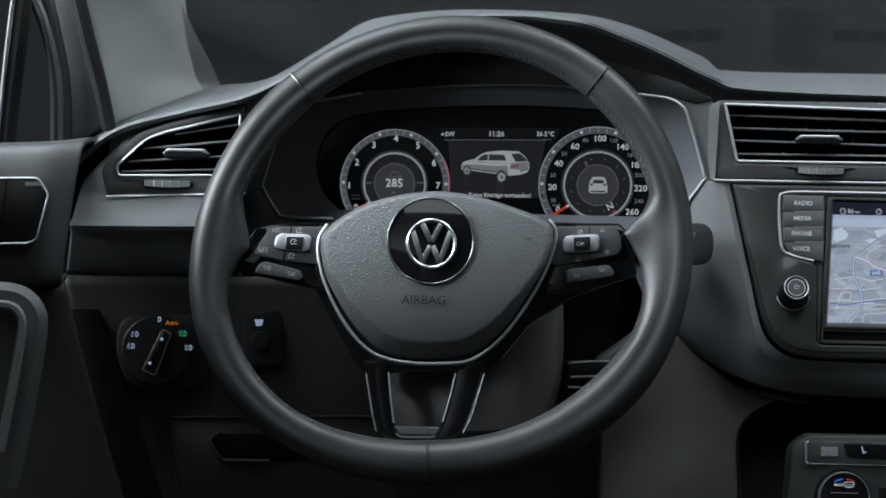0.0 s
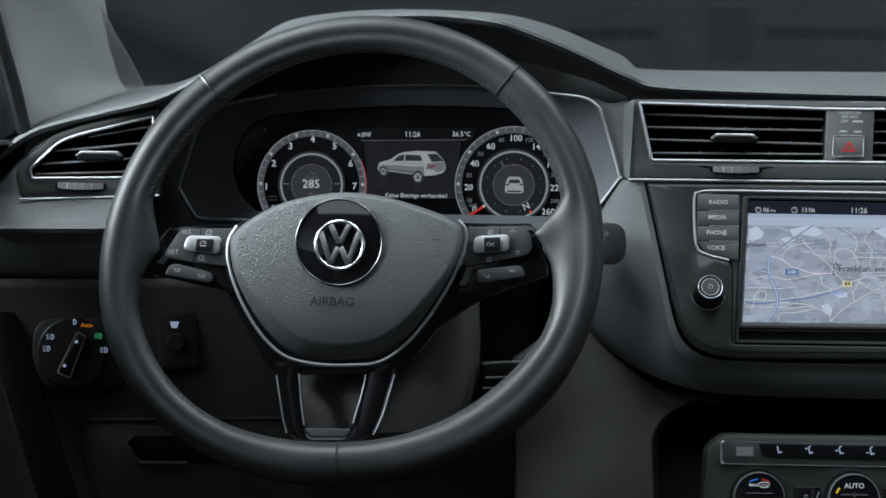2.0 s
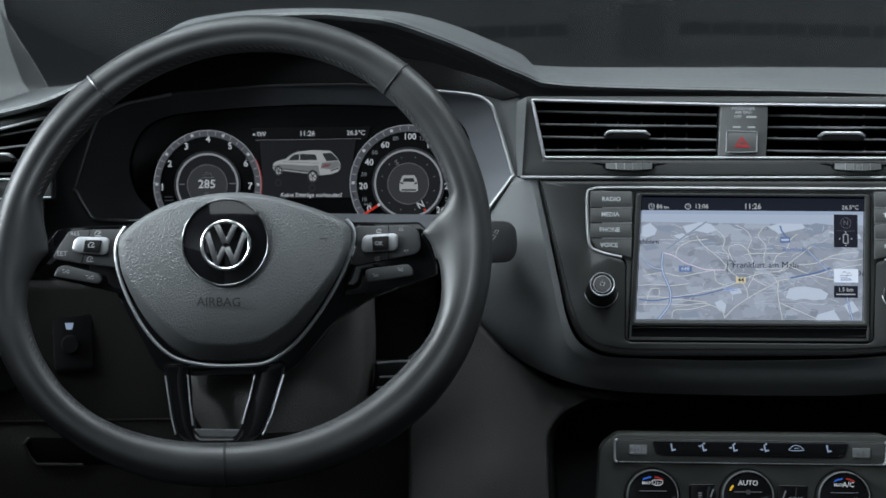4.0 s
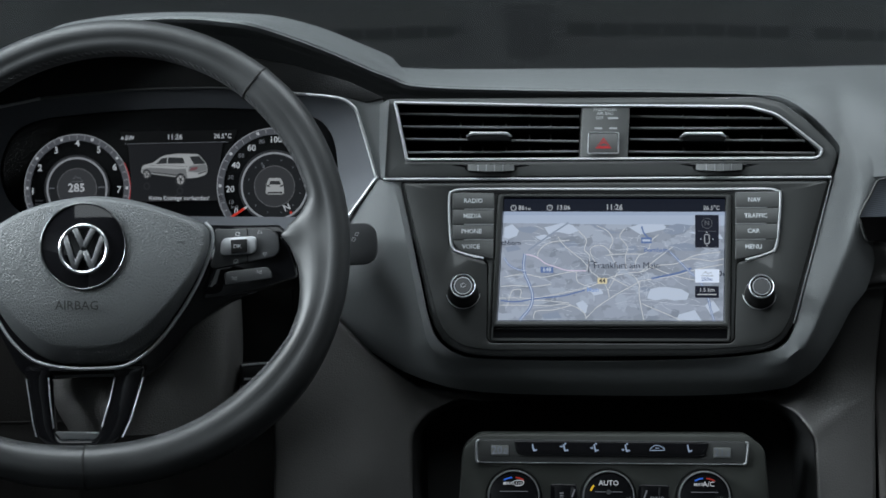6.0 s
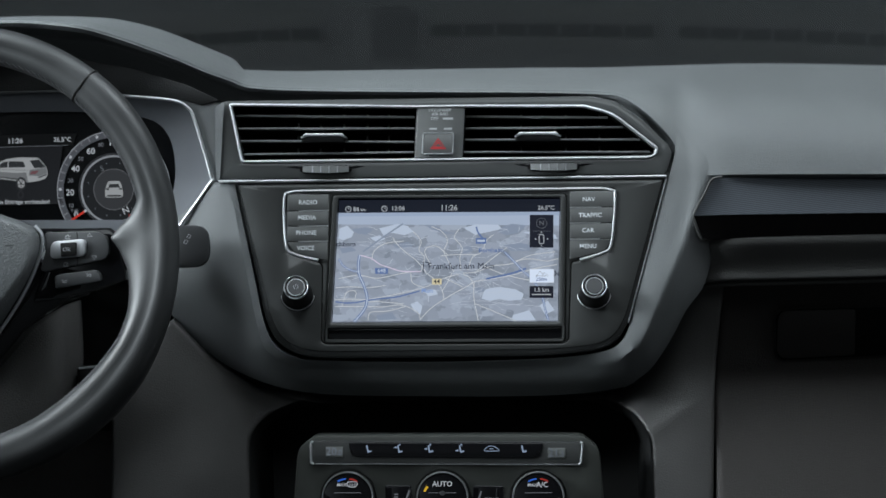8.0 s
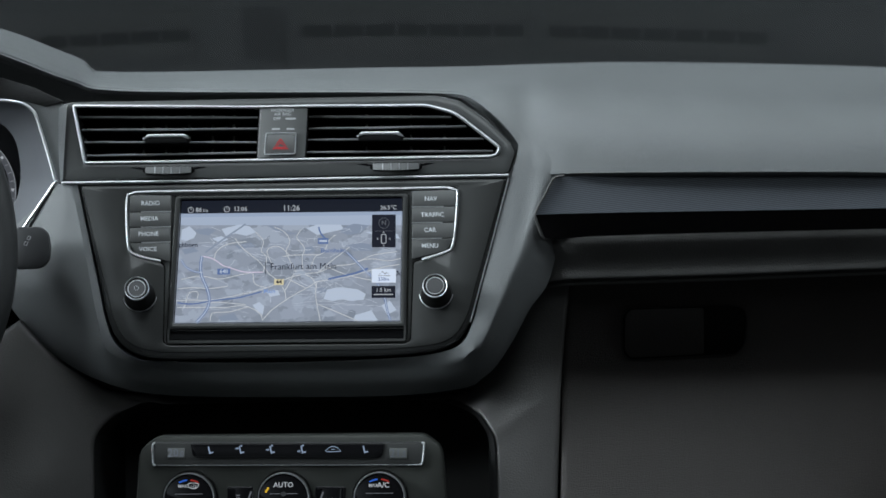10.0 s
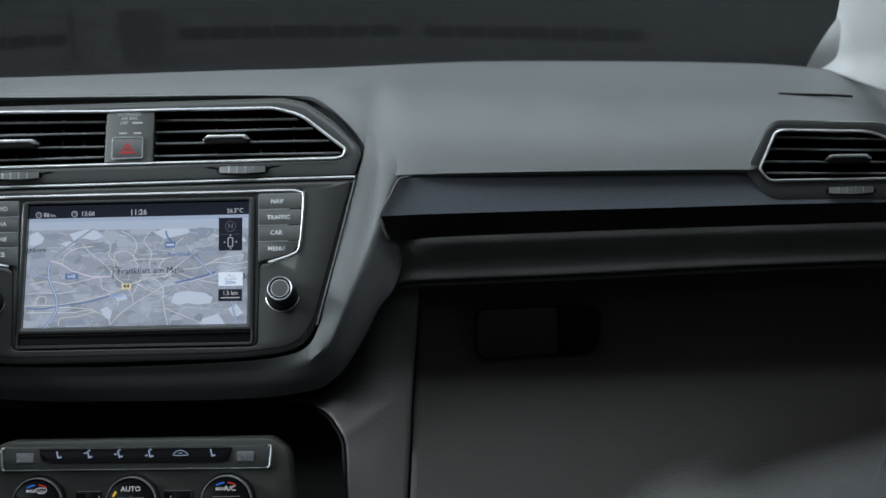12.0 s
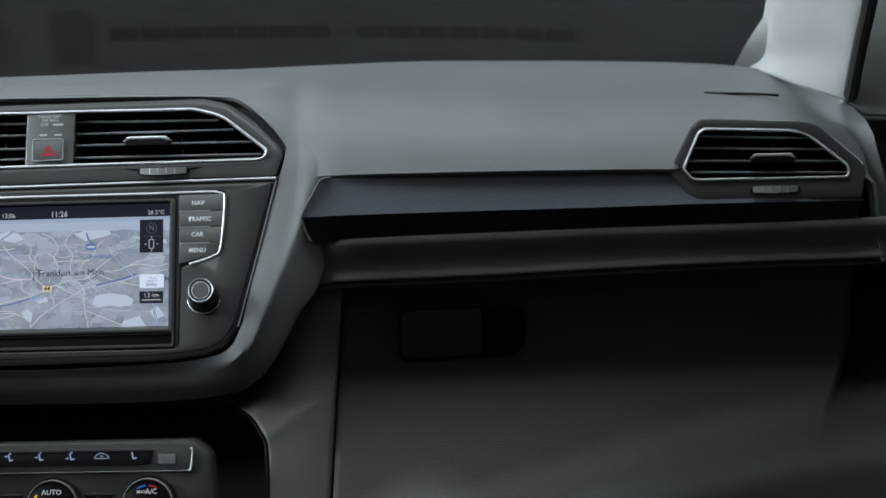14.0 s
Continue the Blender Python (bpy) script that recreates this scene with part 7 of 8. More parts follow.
for o in ([(-0.2828, 0.0632), (-0.2802, 0.0624)], [(-0.2718, 0.0624), (-0.2692, 0.0632)], [(-0.2817, 0.0574), (-0.2702, 0.0574)]):
    part("shown_lamp", stripe(o, 0.0013, moved(KT, -0.0003)), DARK_L, cluster)


# ---- passenger side: decor trim and outer vent ----
trim = thing("decor_trim", "dark ribbed decor trim across the passenger side", "trim", (0.35, 0.03, 0.03))
T0 = [(0.1989, 0.0050, 0.0669), (0.2190, 0.0136, 0.0675), (0.2966, 0.0307, 0.0680), (0.3840, 0.0499, 0.0675), (0.4637, 0.0674, 0.0663), (0.4899, 0.0692, 0.0479), (0.5617, 0.0850, 0.0449), (0.6197, 0.1007, 0.0428)]
T1 = [(0.1821, 0.0000, 0.0378), (0.2187, 0.0085, 0.0387), (0.2961, 0.0255, 0.0395), (0.3833, 0.0447, 0.0401), (0.4629, 0.0622, 0.0409), (0.4896, 0.0681, 0.0412), (0.5615, 0.0839, 0.0413), (0.6196, 0.1007, 0.0410)]
T2 = [(0.1889, 0.0050, 0.0203), (0.2176, 0.0153, 0.0196), (0.2952, 0.0343, 0.0208), (0.3828, 0.0536, 0.0221), (0.4627, 0.0712, 0.0228), (0.4896, 0.0771, 0.0230), (0.5618, 0.0930, 0.0231), (0.6130, 0.1053, 0.0236)]
bm = loft_x([[(x, y + 0.012, z) for x, y, z in T0], T0], 160, 3, bend=False)
loft_x([T0, T1], 160, 8, bm, bend=False)
bmesh.ops.remove_doubles(bm, verts=bm.verts, dist=0.00005)
part("panel", bm, TRIM, trim, smooth=50)
# Lower facet of the same piece, its shade put into the colour.
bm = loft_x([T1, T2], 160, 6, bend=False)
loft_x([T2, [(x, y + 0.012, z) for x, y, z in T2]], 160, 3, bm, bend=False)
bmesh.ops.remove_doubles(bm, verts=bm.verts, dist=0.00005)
part("shaded_facet", bm, TRIM_SHADED, trim, "lower facet of the same trim, darkened for the dark it reflects", smooth=12)
EDGE = [(0.2045, 0.0060, 0.0681), (0.1962, 0.0050, 0.0657), (0.1902, 0.0020, 0.0545), (0.1849, 0.0000, 0.0455), (0.1817, -0.0005, 0.0378), (0.1828, 0.0005, 0.0326), (0.1854, 0.0030, 0.0248), (0.1888, 0.0060, 0.0199), (0.1982, 0.0120, 0.0188), (0.2175, 0.0162, 0.0188), (0.2951, 0.0353, 0.0199), (0.3827, 0.0546, 0.0212), (0.4627, 0.0722, 0.0219)]
part("trim_border", tube(spline(EDGE, 200), 0.0007, False, 8), SHELF, dash)

part("airbag_slit", tube(spline([(0.4983, 0.1480, 0.1330), (0.5187, 0.1515, 0.1322), (0.5418, 0.1536, 0.1312), (0.5593, 0.1544, 0.1298)], 24), 0.0011, False, 6), VOID, dash, "dark slit in the pad")

rv = thing("passenger_vent", "glossy grey outer air vent with chrome surround", "air vent", (0.5, 0.07, 0.06), group="outer vents")
RV = R
ROPEN = rounded([(0.4765, 0.0690), (0.4893, 0.0972), (0.4939, 0.0997), (0.5630, 0.0976), (0.5765, 0.0938), (0.6076, 0.0690), (0.6084, 0.0631), (0.6065, 0.0600), (0.4839, 0.0600)], [0.002, 0.002, 0.003, 0.006, 0.01, 0.003, 0.003, 0.002, 0.004])
part("housing", plate(rounded(RVENT, 0.004), moved(RV, 0.0), 0.02, 0.0025, holes=[ROPEN]), GREYGLOSS, rv)
bm = bmesh.new()
a = [bm.verts.new((x, RV(x, z) + 0.001, z)) for x, z in ROPEN]
b = [bm.verts.new((x, RV(x, z) + 0.034, z)) for x, z in ROPEN]
for i in range(len(a)):
    bm.faces.new((a[i], a[(i + 1) % len(a)], b[(i + 1) % len(a)], b[i]))
bm.faces.new(b)
part("duct", bm, VOID, rv)
part("chrome_surround", tube(line3(ROPEN, moved(RV, -0.0006)), 0.0012, True, 8), CHROME, rv)
vent_bars(rv, [(*a, *b) for a, b in ([(0.4901, 0.0945), (0.5810, 0.0915)], [(0.4854, 0.0852), (0.5943, 0.0822)], [(0.4798, 0.0751), (0.6059, 0.0726)], [(0.4823, 0.0662), (0.6075, 0.0636)])], moved(RV, 0.006))
s = [(0.5475, 0.0756), (0.5491, 0.0510)]
tab(rv, *s[0], RV)
thumb_wheel(rv, *s[1], RV)

# ---- driver's outer vent ----
lv = thing("driver_vent", "glossy grey outer air vent with chrome surround", "air vent", (-0.62, 0.03, 0.08), group="outer vents")
LOPEN = rounded([(-0.6554, 0.0618), (-0.6573, 0.0689), (-0.6346, 0.0907), (-0.6205, 0.0963), (-0.5719, 0.1088), (-0.5609, 0.1117), (-0.5599, 0.0637)], [0.002, 0.003, 0.01, 0.01, 0.01, 0.001, 0.001])
part("housing", plate(rounded([(-0.6658, 0.0501), (-0.6696, 0.0633), (-0.6671, 0.0714), (-0.6401, 0.0959), (-0.6163, 0.1044), (-0.5561, 0.1207), (-0.5547, 0.0469), (-0.6639, 0.0448)], 0.004), moved(L, 0.0), 0.02, 0.0025, holes=[LOPEN]), GREYGLOSS, lv)
bm = bmesh.new()
a = [bm.verts.new((x, L(x, z) + 0.001, z)) for x, z in LOPEN]
b = [bm.verts.new((x, L(x, z) + 0.034, z)) for x, z in LOPEN]
for i in range(len(a)):
    bm.faces.new((a[i], a[(i + 1) % len(a)], b[(i + 1) % len(a)], b[i]))
bm.faces.new(b)
part("duct", bm, VOID, lv)
part("chrome_surround", tube(line3(LOPEN, moved(L, -0.0006)), 0.0012, True, 8), CHROME, lv)
part("chrome_rail", tube(line3([(-0.6648, 0.0452), (-0.6151, 0.0471), (-0.5557, 0.0495)], moved(L, -0.0008)), 0.0007, False, 8), CHROME, lv)
vent_bars(lv, [(*a, *b) for a, b in ([(-0.6125, 0.0956), (-0.5612, 0.1042)], [(-0.6381, 0.0835), (-0.5609, 0.0917)], [(-0.6489, 0.0731), (-0.5607, 0.0797)], [(-0.6537, 0.0650), (-0.5605, 0.0690)])], moved(L, 0.006))
s = [(-0.6024, 0.0798), (-0.6171, 0.0559)]
tab(lv, *s[0], L)
thumb_wheel(lv, *s[1], L)

# ---- driver's switches ----
sw = thing("light_switch", "round black headlamp switch with lit symbols", "switch", (-0.62, 0.02, -0.07))
c = (-0.6248, -0.0757)
NP = flat(0.0400, 0, 0.0)
part("plate", plate(rounded([(-0.6566, -0.0486), (-0.5830, -0.0450), (-0.5796, -0.1053), (-0.6465, -0.1065), (-0.6581, -0.0844)], 0.02, 8), NP, 0.02, 0.003), BLACK, sw)
face = part("face", turned([(0.028, 0.008), (0.028, 0.0), (0.0265, -0.002), (0.0, -0.003)], (c[0], 0.0380, c[1]), (0, 1, 0), 48), BLACK, sw)
gr = part("grip", plate(rounded([(-0.6185, -0.0586), (-0.6122, -0.0621), (-0.6240, -0.0949), (-0.6339, -0.0906)], 0.0015), flat(0.0220), 0.016, 0.002), BLACK, sw, "slanted grip with a metal edge")
part("grip_edge", tube(line3(rounded([(-0.6185, -0.0586), (-0.6122, -0.0621), (-0.6240, -0.0949), (-0.6339, -0.0906)], 0.002), flat(0.0230)), 0.0008, True, 6), material("warm_metal", (0.42, 0.33, 0.27), 0.35, metal=1.0), gr)
NS = flat(0.0340)
marks = [(-0.6240, -0.0511), (-0.6416, -0.0631), (-0.6445, -0.0725), (-0.5990, -0.0730), (-0.6037, -0.0619)]
for k, mq in enumerate(marks):
    g = G_GREEN if k == 4 else G_BLUE
    bm = stripe(circle(mq[0] + 0.0006, mq[1], 0.0020, 10, -90, 90), 0.0008, NS)
    stripe([(mq[0] + 0.0006, mq[1] - 0.002), (mq[0] + 0.0006, mq[1] + 0.002)], 0.0007, NS, bm)
    if k:
        for j in range(3):
            stripe([(mq[0] - 0.0030, mq[1] - 0.0016 + j * 0.0016), (mq[0] - 0.0008, mq[1] - 0.0016 + j * 0.0016)], 0.0006, NS, bm)
    part("lit_symbol", bm, g, sw, smooth=0)
lettering("lit_word", "Auto", 0.0032, -0.6128, -0.0536, NS, G_AMBER, sw)
for mq in [(-0.6192, -0.0662), (-0.6282, -0.0852)]:
    part("lit_symbol", sheet(circle(*mq, 0.0014, 10), flat(0.0216)), G_BLUE, gr, smooth=0)
ws = thing("demister_switch", "black button panel with a lit demister symbol", "switch", (-0.53, 0.02, -0.06))
part("plate", plate(rounded([(-0.5590, -0.0414), (-0.5260, -0.0399), (-0.5242, -0.0864), (-0.5554, -0.0892)], 0.004), NP, 0.02, 0.002), BLACK, ws)
c = [(-0.5424, -0.0666), (-0.5441, -0.0523)]
part("knob", turned([(0.0075, 0.004), (0.0075, -0.004), (0.0065, -0.006), (0.0, -0.006)], (c[0][0], 0.0400, c[0][1]), (0, 1, 0), 28), BLACK, ws)
bm = sheet([(c[1][0] - 0.0036, c[1][1] + 0.0026), (c[1][0] + 0.0036, c[1][1] + 0.0026), (c[1][0] + 0.0022, c[1][1] - 0.0026), (c[1][0] - 0.0022, c[1][1] - 0.0026)], flat(0.0395))
part("lit_symbol", bm, G_BLUE, ws)

lidt = thing("storage_lid", "closed dark storage lid below the light switch", "storage lid", (-0.55, 0.0, -0.15))
part("panel", plate(rounded([(x, z) for x, _, z in [(-0.6219, 0.0000, -0.1362), (-0.6163, 0.0000, -0.1290), (-0.4339, 0.0000, -0.1248), (-0.4317, 0.0000, -0.2374), (-0.5944, 0.0000, -0.2403)]], 0.006), flat(0.037, 0, -0.11), 0.02, 0.002), LOW_SHADED, lidt)
part("pull", plate(rounded([(x, z) for x, _, z in [(-0.5821, 0.0000, -0.1469), (-0.5778, 0.0000, -0.1415), (-0.4952, 0.0000, -0.1409), (-0.4862, 0.0000, -0.1504), (-0.4948, 0.0000, -0.1629), (-0.5717, 0.0000, -0.1634)]], 0.006), flat(0.0358, 0, -0.11), 0.004, 0.0008), VOID, lidt)

edge = [(x, 0.0365 - 0.11 * z, z) for x, _, z in [(-0.4339, 0.0000, -0.1253), (-0.6163, 0.0000, -0.1295), (-0.6210, 0.0000, -0.1362), (-0.5944, 0.0000, -0.2403)]]
part("lid_edge", tube(edge, 0.0009, False, 6), LOW_SHADED, lidt)
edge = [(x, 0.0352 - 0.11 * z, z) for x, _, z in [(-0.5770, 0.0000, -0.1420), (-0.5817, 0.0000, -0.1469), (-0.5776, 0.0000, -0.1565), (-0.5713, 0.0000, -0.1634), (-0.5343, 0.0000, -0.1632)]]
part("pull_edge", tube(edge, 0.0016, False, 8), LOW_SHADED, lidt)

# ---- pillars and doors ----
def shell_sheet(a, b):
    """A thin folded strip between two edges."""
    return loft_matched([a, b, [(x, y + 0.004, z) for x, y, z in b], [(x, y + 0.006, z) for x, y, z in a]], 6, 3)


pl = thing("pillar_trim", "pale grey cloth-covered windscreen pillar", "pillar", (-0.62, 0.2, 0.12), group="windscreen pillars")
A0 = [(-0.6072, 0.2000, 0.1407), (-0.6198, 0.1700, 0.1524), (-0.6255, 0.1400, 0.1736), (-0.6282, 0.1100, 0.1966), (-0.6299, 0.0800, 0.2257)]
A1 = [(-0.6263, 0.1200, 0.1252), (-0.6423, 0.1000, 0.1444), (-0.6485, 0.0800, 0.1680), (-0.6513, 0.0600, 0.1912), (-0.6530, 0.0300, 0.2196)]
A2 = [(-0.6632, 0.0600, 0.1039), (-0.6686, 0.0450, 0.1286), (-0.6754, 0.0300, 0.1588), (-0.6824, 0.0100, 0.1902), (-0.6890, 0.0000, 0.2154)]
bm = loft([[(x + 0.012, y + 0.05, z) for x, y, z in A0], A0, A1, A2, [(x - 0.004, y + 0.05, z) for x, y, z in A2]], 40, 8)
shell(part("cover", bm, HEADLINER, pl), 0.004)
pr = thing("pillar_trim", "pale grey cloth-covered windscreen pillar", "pillar", (0.6, 0.2, 0.12), group="windscreen pillars")
A0 = [(0.5421, 0.2200, 0.1568), (0.5552, 0.2000, 0.1658), (0.5604, 0.1700, 0.1811), (0.5637, 0.1400, 0.2014), (0.5661, 0.1100, 0.2255)]
A1 = [(0.5747, 0.1600, 0.1380), (0.5864, 0.1300, 0.1585), (0.5887, 0.1000, 0.1787), (0.5900, 0.0800, 0.1947), (0.5914, 0.0500, 0.2181)]
A2 = [(0.6089, 0.1200, 0.1216), (0.6114, 0.0900, 0.1457), (0.6134, 0.0600, 0.1700), (0.6156, 0.0300, 0.1934), (0.6173, 0.0100, 0.2128)]
bm = loft([[(x - 0.012, y + 0.05, z) for x, y, z in A0], A0, A1, A2, [(x + 0.004, y + 0.05, z) for x, y, z in A2]], 40, 8)
shell(part("cover", bm, HEADLINER, pr), 0.004)

part("flange", shell_sheet([(-0.6069, 0.2050, 0.1421), (-0.6172, 0.2000, 0.1488), (-0.6253, 0.1800, 0.1640), (-0.6295, 0.1450, 0.1848), (-0.6331, 0.1050, 0.2088), (-0.6350, 0.0900, 0.2200)], [(-0.5915, 0.2250, 0.1440), (-0.5950, 0.2150, 0.1530), (-0.6010, 0.2000, 0.1665), (-0.6110, 0.1700, 0.1878), (-0.6207, 0.1300, 0.2122), (-0.6240, 0.1150, 0.2210)]), FLANGE, pl, "inner flank of the pillar, coloured darker as less lit")
part("flange", shell_sheet([(0.5440, 0.2250, 0.1575), (0.5552, 0.2050, 0.1700), (0.5640, 0.1750, 0.1880), (0.5700, 0.1450, 0.2071), (0.5730, 0.1300, 0.2180)], [(0.5270, 0.2350, 0.1570), (0.5340, 0.2150, 0.1715), (0.5450, 0.2000, 0.1890), (0.5575, 0.1850, 0.2060), (0.5640, 0.1750, 0.2160)]), FLANGE, pr, "inner flank of the pillar, coloured darker as less lit")

door = thing("driver_door", "closed grey driver door with chrome-edged switch panel", "door", (-0.76, -0.05, 0.0))
part("seal", tube([(x, y, z) for x, y, z in spline([(-0.6915, -0.0060, 0.2177), (-0.6815, 0.0120, 0.1707), (-0.6735, 0.0300, 0.1364), (-0.6672, 0.0480, 0.1000)], 30)], 0.0060, False, 10), RUBBER, door)
part("frame_panel", plate([(x, z) for x, _, z in [(-0.7266, 0.0300, 0.2181), (-0.6909, 0.0300, 0.2188), (-0.6744, 0.0300, 0.1521), (-0.6681, 0.0300, 0.1066), (-0.6839, 0.0300, 0.0938), (-0.7061, 0.0300, 0.0862)]], flat(0.06), 0.02, 0.004), DOORSKIN, door, "grey door frame panel")
part("glass_seal", tube(spline([(-0.7229, 0.0500, 0.2204), (-0.7116, 0.0500, 0.1755), (-0.7036, 0.0500, 0.1350), (-0.7008, 0.0500, 0.0872)], 30), 0.005, False, 10), RUBBER, door)
part("glass_edge", tube(spline([(-0.7286, 0.0450, 0.2062), (-0.7163, 0.0450, 0.1750), (-0.7074, 0.0450, 0.1346), (-0.7056, 0.0450, 0.0887)], 30), 0.003, False, 10), BUTTON, door)
part("inner_seal", tube(spline([(-0.7300, 0.0400, 0.2012), (-0.7191, 0.0400, 0.1744), (-0.7116, 0.0400, 0.1342), (-0.7098, 0.0400, 0.0884)], 30), 0.0026, False, 10), RUBBER, door)
part("division_bar", tube(spline([(-0.7346, 0.0300, 0.2179), (-0.7390, 0.0300, 0.1731), (-0.7446, 0.0300, 0.1194), (-0.7479, 0.0300, 0.0827)], 30), 0.009, False, 10), BLACK, door)
part("division_line", tube(spline([(-0.7400, 0.0200, 0.2122), (-0.7452, 0.0200, 0.1632), (-0.7495, 0.0200, 0.1098), (-0.7516, 0.0200, 0.0822)], 30), 0.0016, False, 8), BUTTON, door)
U0 = [(-0.7983, 0.0000, 0.0804), (-0.7457, 0.0000, 0.0845), (-0.7062, 0.0000, 0.0866), (-0.6769, 0.0100, 0.0907)]
U1 = [(-0.7922, -0.0300, 0.0627), (-0.7405, -0.0300, 0.0680), (-0.7059, -0.0300, 0.0704), (-0.6805, -0.0200, 0.0730)]
U2 = [(-0.7906, -0.0300, -0.0196), (-0.7387, -0.0300, -0.0194), (-0.7085, -0.0300, -0.0180), (-0.6926, -0.0200, -0.0156)]
bm = loft([[(x, y + 0.08, z) for x, y, z in U0], U0, U1, U2, [(x, y + 0.03, z - 0.004) for x, y, z in U2]], 40, 8)
shell(part("upper_panel", bm, DOORSKIN, door), 0.004)
o = rounded([(-0.7661, 0.0554), (-0.7091, 0.0565), (-0.7007, 0.0445), (-0.7091, 0.0101), (-0.7155, 0.0070), (-0.7651, 0.0052)], 0.003)
sp = part("switch_panel", plate(o, flat(-0.046), 0.016, 0.001), BLACK, door)
part("chrome_edge", tube(line3(o, flat(-0.0455)), 0.0011, True, 8), CHROME, sp)
part("lit_symbol", stripe([(-0.7392, 0.0464), (-0.7391, 0.0412)], 0.003, flat(-0.0465)), G_BLUE, sp)
part("print_bar", stripe([(-0.7185, 0.0520), (-0.7064, 0.0522)], 0.003, flat(-0.0465)), BUTTON, sp)
part("panel_split", stripe([(-0.7324, 0.0552), (-0.7358, 0.0066)], 0.0008, flat(-0.0463)), VOID, sp)
B0 = [(-0.7943, -0.0100, -0.0241), (-0.7419, -0.0100, -0.0231), (-0.7070, -0.0100, -0.0225), (-0.6937, -0.0050, -0.0223)]
B1 = [(-0.7944, 0.0000, -0.1121), (-0.7418, 0.0000, -0.1111), (-0.6936, 0.0000, -0.1102), (-0.6700, 0.0050, -0.1101)]
B2 = [(-0.7936, 0.0100, -0.2450), (-0.7408, 0.0100, -0.2441), (-0.6614, 0.0100, -0.2427), (-0.6289, 0.0150, -0.2427)]
bm = loft([B0, B1, B2], 30, 10)
shell(part("lower_panel", bm, LOW_SHADED, door), 0.004)
hd = spline([(-0.7608, -0.0500, -0.0352), (-0.7266, -0.0500, -0.0354), (-0.7127, -0.0500, -0.0445), (-0.7107, -0.0500, -0.0608), (-0.7167, -0.0500, -0.1037), (-0.7251, -0.0500, -0.1510), (-0.7302, -0.0500, -0.1768)], 40)
handle = part("pull_handle", tube(hd, [0.012] * 40, False, 6, 0.8), DOORSKIN, door, "angular grey door pull handle")
# Inner bevel of the handle, coloured lighter than the rest.
part("handle_bevel", tube(spline([(-0.7578, -0.0660, -0.0400), (-0.7265, -0.0660, -0.0402), (-0.7170, -0.0660, -0.0477), (-0.7159, -0.0660, -0.0613), (-0.7218, -0.0660, -0.1030), (-0.7302, -0.0660, -0.1499)], 40), 0.0035, False, 6), BUTTON, handle)
# Black plate in place of the shade between door and dash.
part("gap", plate([(x, z) for x, _, z in [(-0.7029, 0.0600, -0.0139), (-0.6878, 0.0600, 0.0925), (-0.6652, 0.0600, 0.0929), (-0.6812, 0.0600, -0.0135), (-0.5996, 0.0600, -0.2476), (-0.6404, 0.0600, -0.2484)]], flat(0.04), 0.01, 0.001), VOID, door)

pd = thing("passenger_door", "closed dark passenger door beyond the dash", "door", (0.72, 0.1, 0.0))
part("seal", tube(spline([(0.6245, 0.0120, 0.2115), (0.6203, 0.0440, 0.1829), (0.6162, 0.0780, 0.1538), (0.6128, 0.1080, 0.1250)], 24), 0.006, False, 10), RUBBER, pd)
part("frame_panel", plate([(x, z) for x, _, z in [(0.6141, 0.1000, 0.1216), (0.6338, 0.1000, 0.2267), (0.7013, 0.1000, 0.2245), (0.6983, 0.1000, 0.1057), (0.6272, 0.1000, 0.1109)]], flat(0.13), 0.02, 0.004), SOFT, pd, "grey door frame panel")
part("panel", plate([(x, z) for x, _, z in [(0.6263, 0.1000, 0.1100), (0.6983, 0.1000, 0.1057), (0.6878, 0.1000, -0.2957), (0.5452, 0.1000, -0.2932), (0.5677, 0.1000, -0.1135), (0.5934, 0.1000, 0.0120), (0.6081, 0.1000, 0.0656)]], flat(0.17), 0.02, 0.004), BLACK, pd)

# ---- defroster grille along the windscreen ----
GRX = [(-0.3064, 0.2269), (-0.1369, 0.2216), (-0.0882, 0.2201), (-0.0542, 0.2190), (-0.0360, 0.2185), (0.1700, 0.2121), (0.1906, 0.2114), (0.3921, 0.2052)]
grille = thing("defroster_grille", "black slotted defroster grille at the windscreen base", "grille", (0.1, 0.35, 0.15))


def dash_top(x):
    """The height of the dash top just behind its crest."""
    return 0.1595


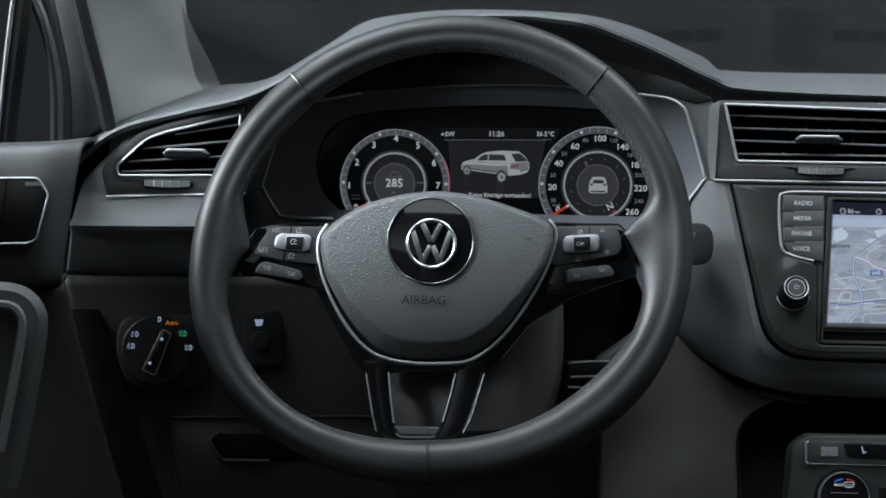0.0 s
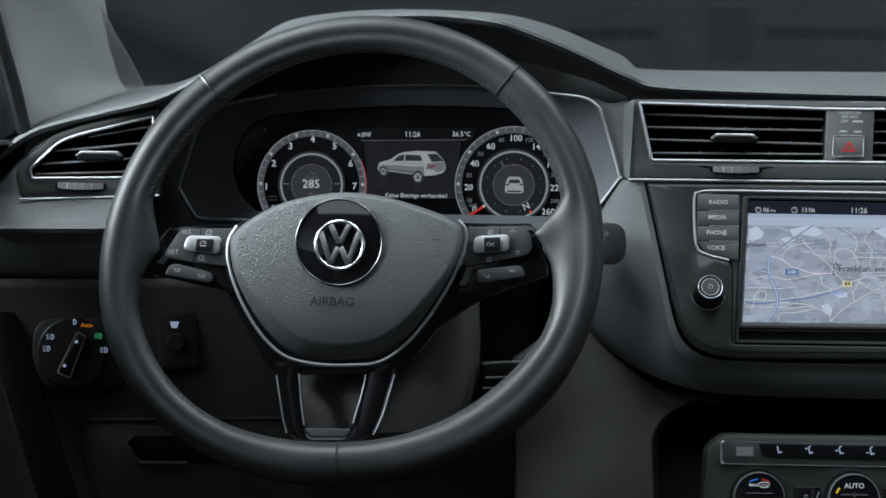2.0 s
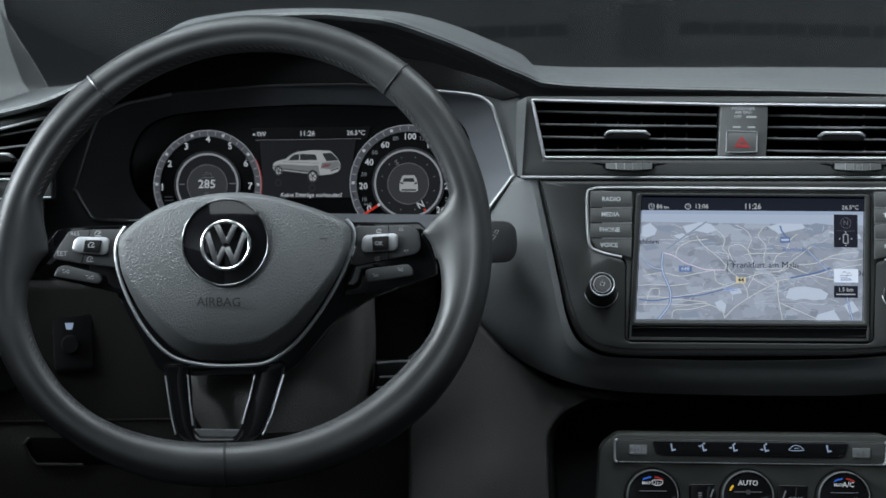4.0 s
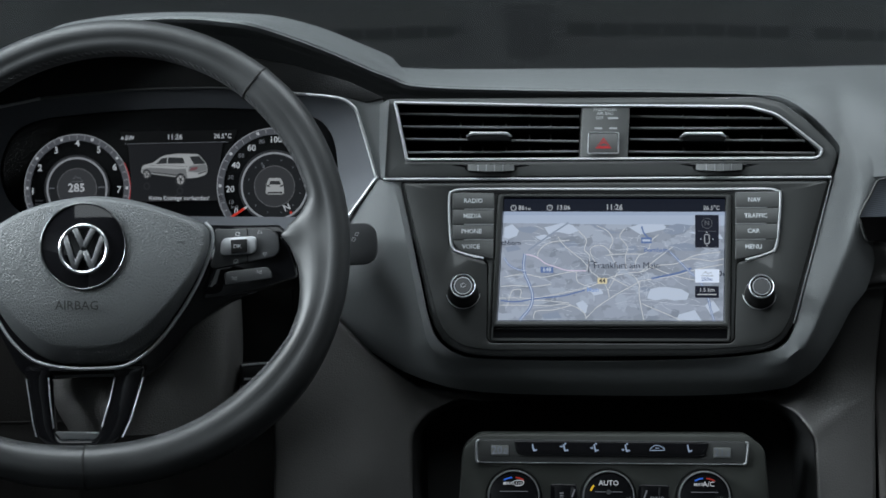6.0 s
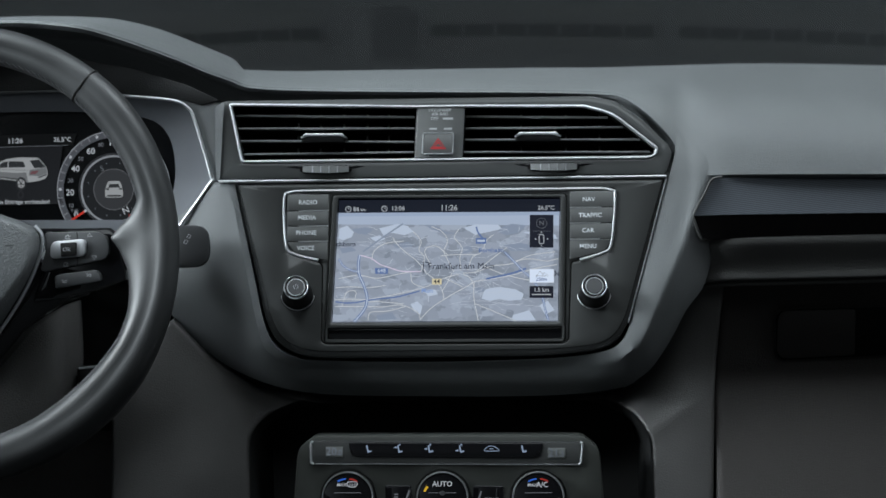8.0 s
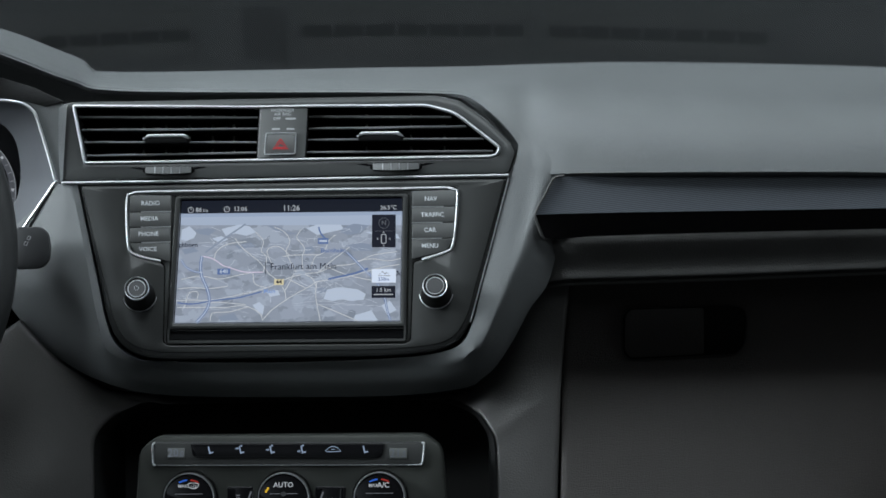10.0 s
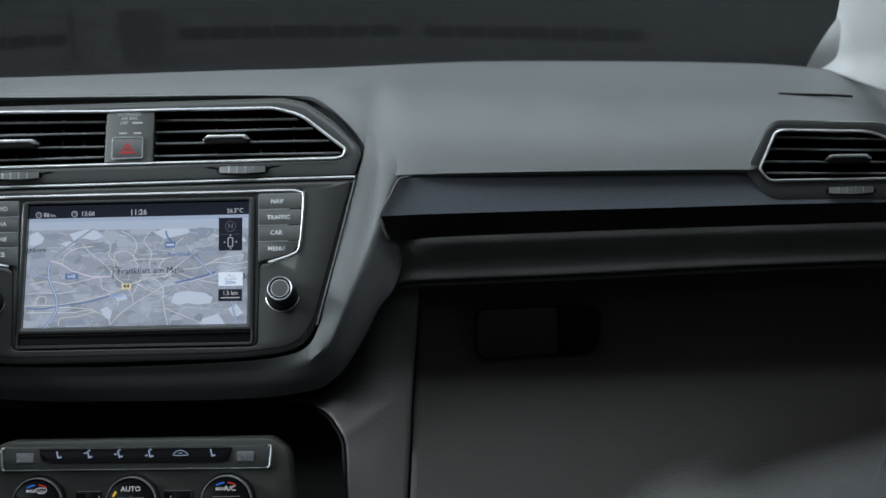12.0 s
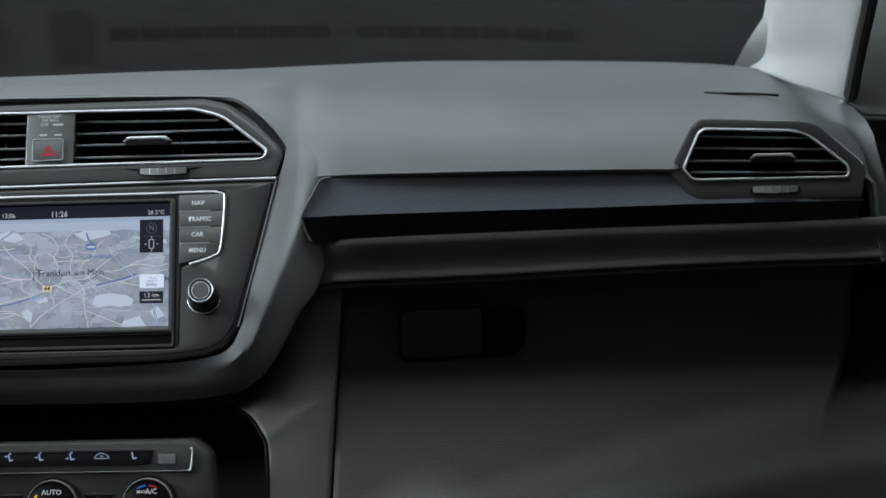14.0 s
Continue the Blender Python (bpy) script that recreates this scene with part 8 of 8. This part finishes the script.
for a, b, n in ((0, 1, 6), (4, 5, 7), (6, 7, 7)):
    x0, x1 = GRX[a][0], GRX[b][0]
    for k in range(n):
        xa, xb = x0 + (x1 - x0) * k / n, x0 + (x1 - x0) * (k + 1) / n
        z = dash_top((xa + xb) / 2)
        seg = part("segment", box(xa, xb, 0.322, 0.367, z - 0.006, z + 0.0015), BUTTON, grille, smooth=0)
        part("slot", box(xa + 0.0016, xb - 0.0016, 0.339, 0.351, z - 0.002, z + 0.0021), VOID, seg, smooth=0)
z = dash_top(GRX[2][0])
part("sensor_cover", box(GRX[2][0], GRX[3][0], 0.322, 0.372, z - 0.006, z + 0.004), KEY, grille)

# ---- blockers added for the unseen rest of the cabin, to shade the footwells ----
part("light_blocker", box(-0.86, -0.82, -2.6, -0.05, -0.75, 0.110), LOW_SHADED, door)
part("light_blocker", box(0.80, 0.84, -2.6, 0.10, -0.75, 0.120), LOW_SHADED, pd)

# ---- front passenger seat ----
seat = thing("car_seat", "grey fabric front seat, close to the camera", "seat", (0.5, -1.4, -0.5))
SEATS = [[(0.3052, -1.3600, -0.1190), (0.3365, -1.3800, -0.0749), (0.3674, -1.4000, -0.0555), (0.4025, -1.4100, -0.0430), (0.4354, -1.4100, -0.0346), (0.4803, -1.4100, -0.0294)],
         [(0.3120, -1.4000, -0.1146), (0.3436, -1.4200, -0.0711), (0.3722, -1.4400, -0.0523), (0.4034, -1.4500, -0.0407), (0.4327, -1.4500, -0.0329), (0.4740, -1.4500, -0.0281)],
         [(0.3194, -1.4200, -0.1324), (0.3517, -1.4400, -0.0949), (0.3748, -1.4600, -0.0755), (0.4037, -1.4700, -0.0641), (0.4307, -1.4700, -0.0576), (0.4702, -1.4700, -0.0544)],
         [(0.3117, -1.5600, -0.3738), (0.3456, -1.5900, -0.3592), (0.3679, -1.6100, -0.3447), (0.3980, -1.6200, -0.3371), (0.4262, -1.6200, -0.3367), (0.4692, -1.6200, -0.3360)]]
bm = loft([[(x, y + 0.08, z - 0.02) for x, y, z in SEATS[0]], [(x, y + 0.03, z) for x, y, z in SEATS[0]], *SEATS], 50, 8)
shell(part("backrest", bm, SEAT, seat), 0.01)
part("cushion", box(0.36, 0.62, -1.42, -0.95, -0.62, -0.50), SEAT, seat)
part("base_frame", box(0.38, 0.60, -1.40, -1.0, -1.12, -0.62), BLACK, seat)
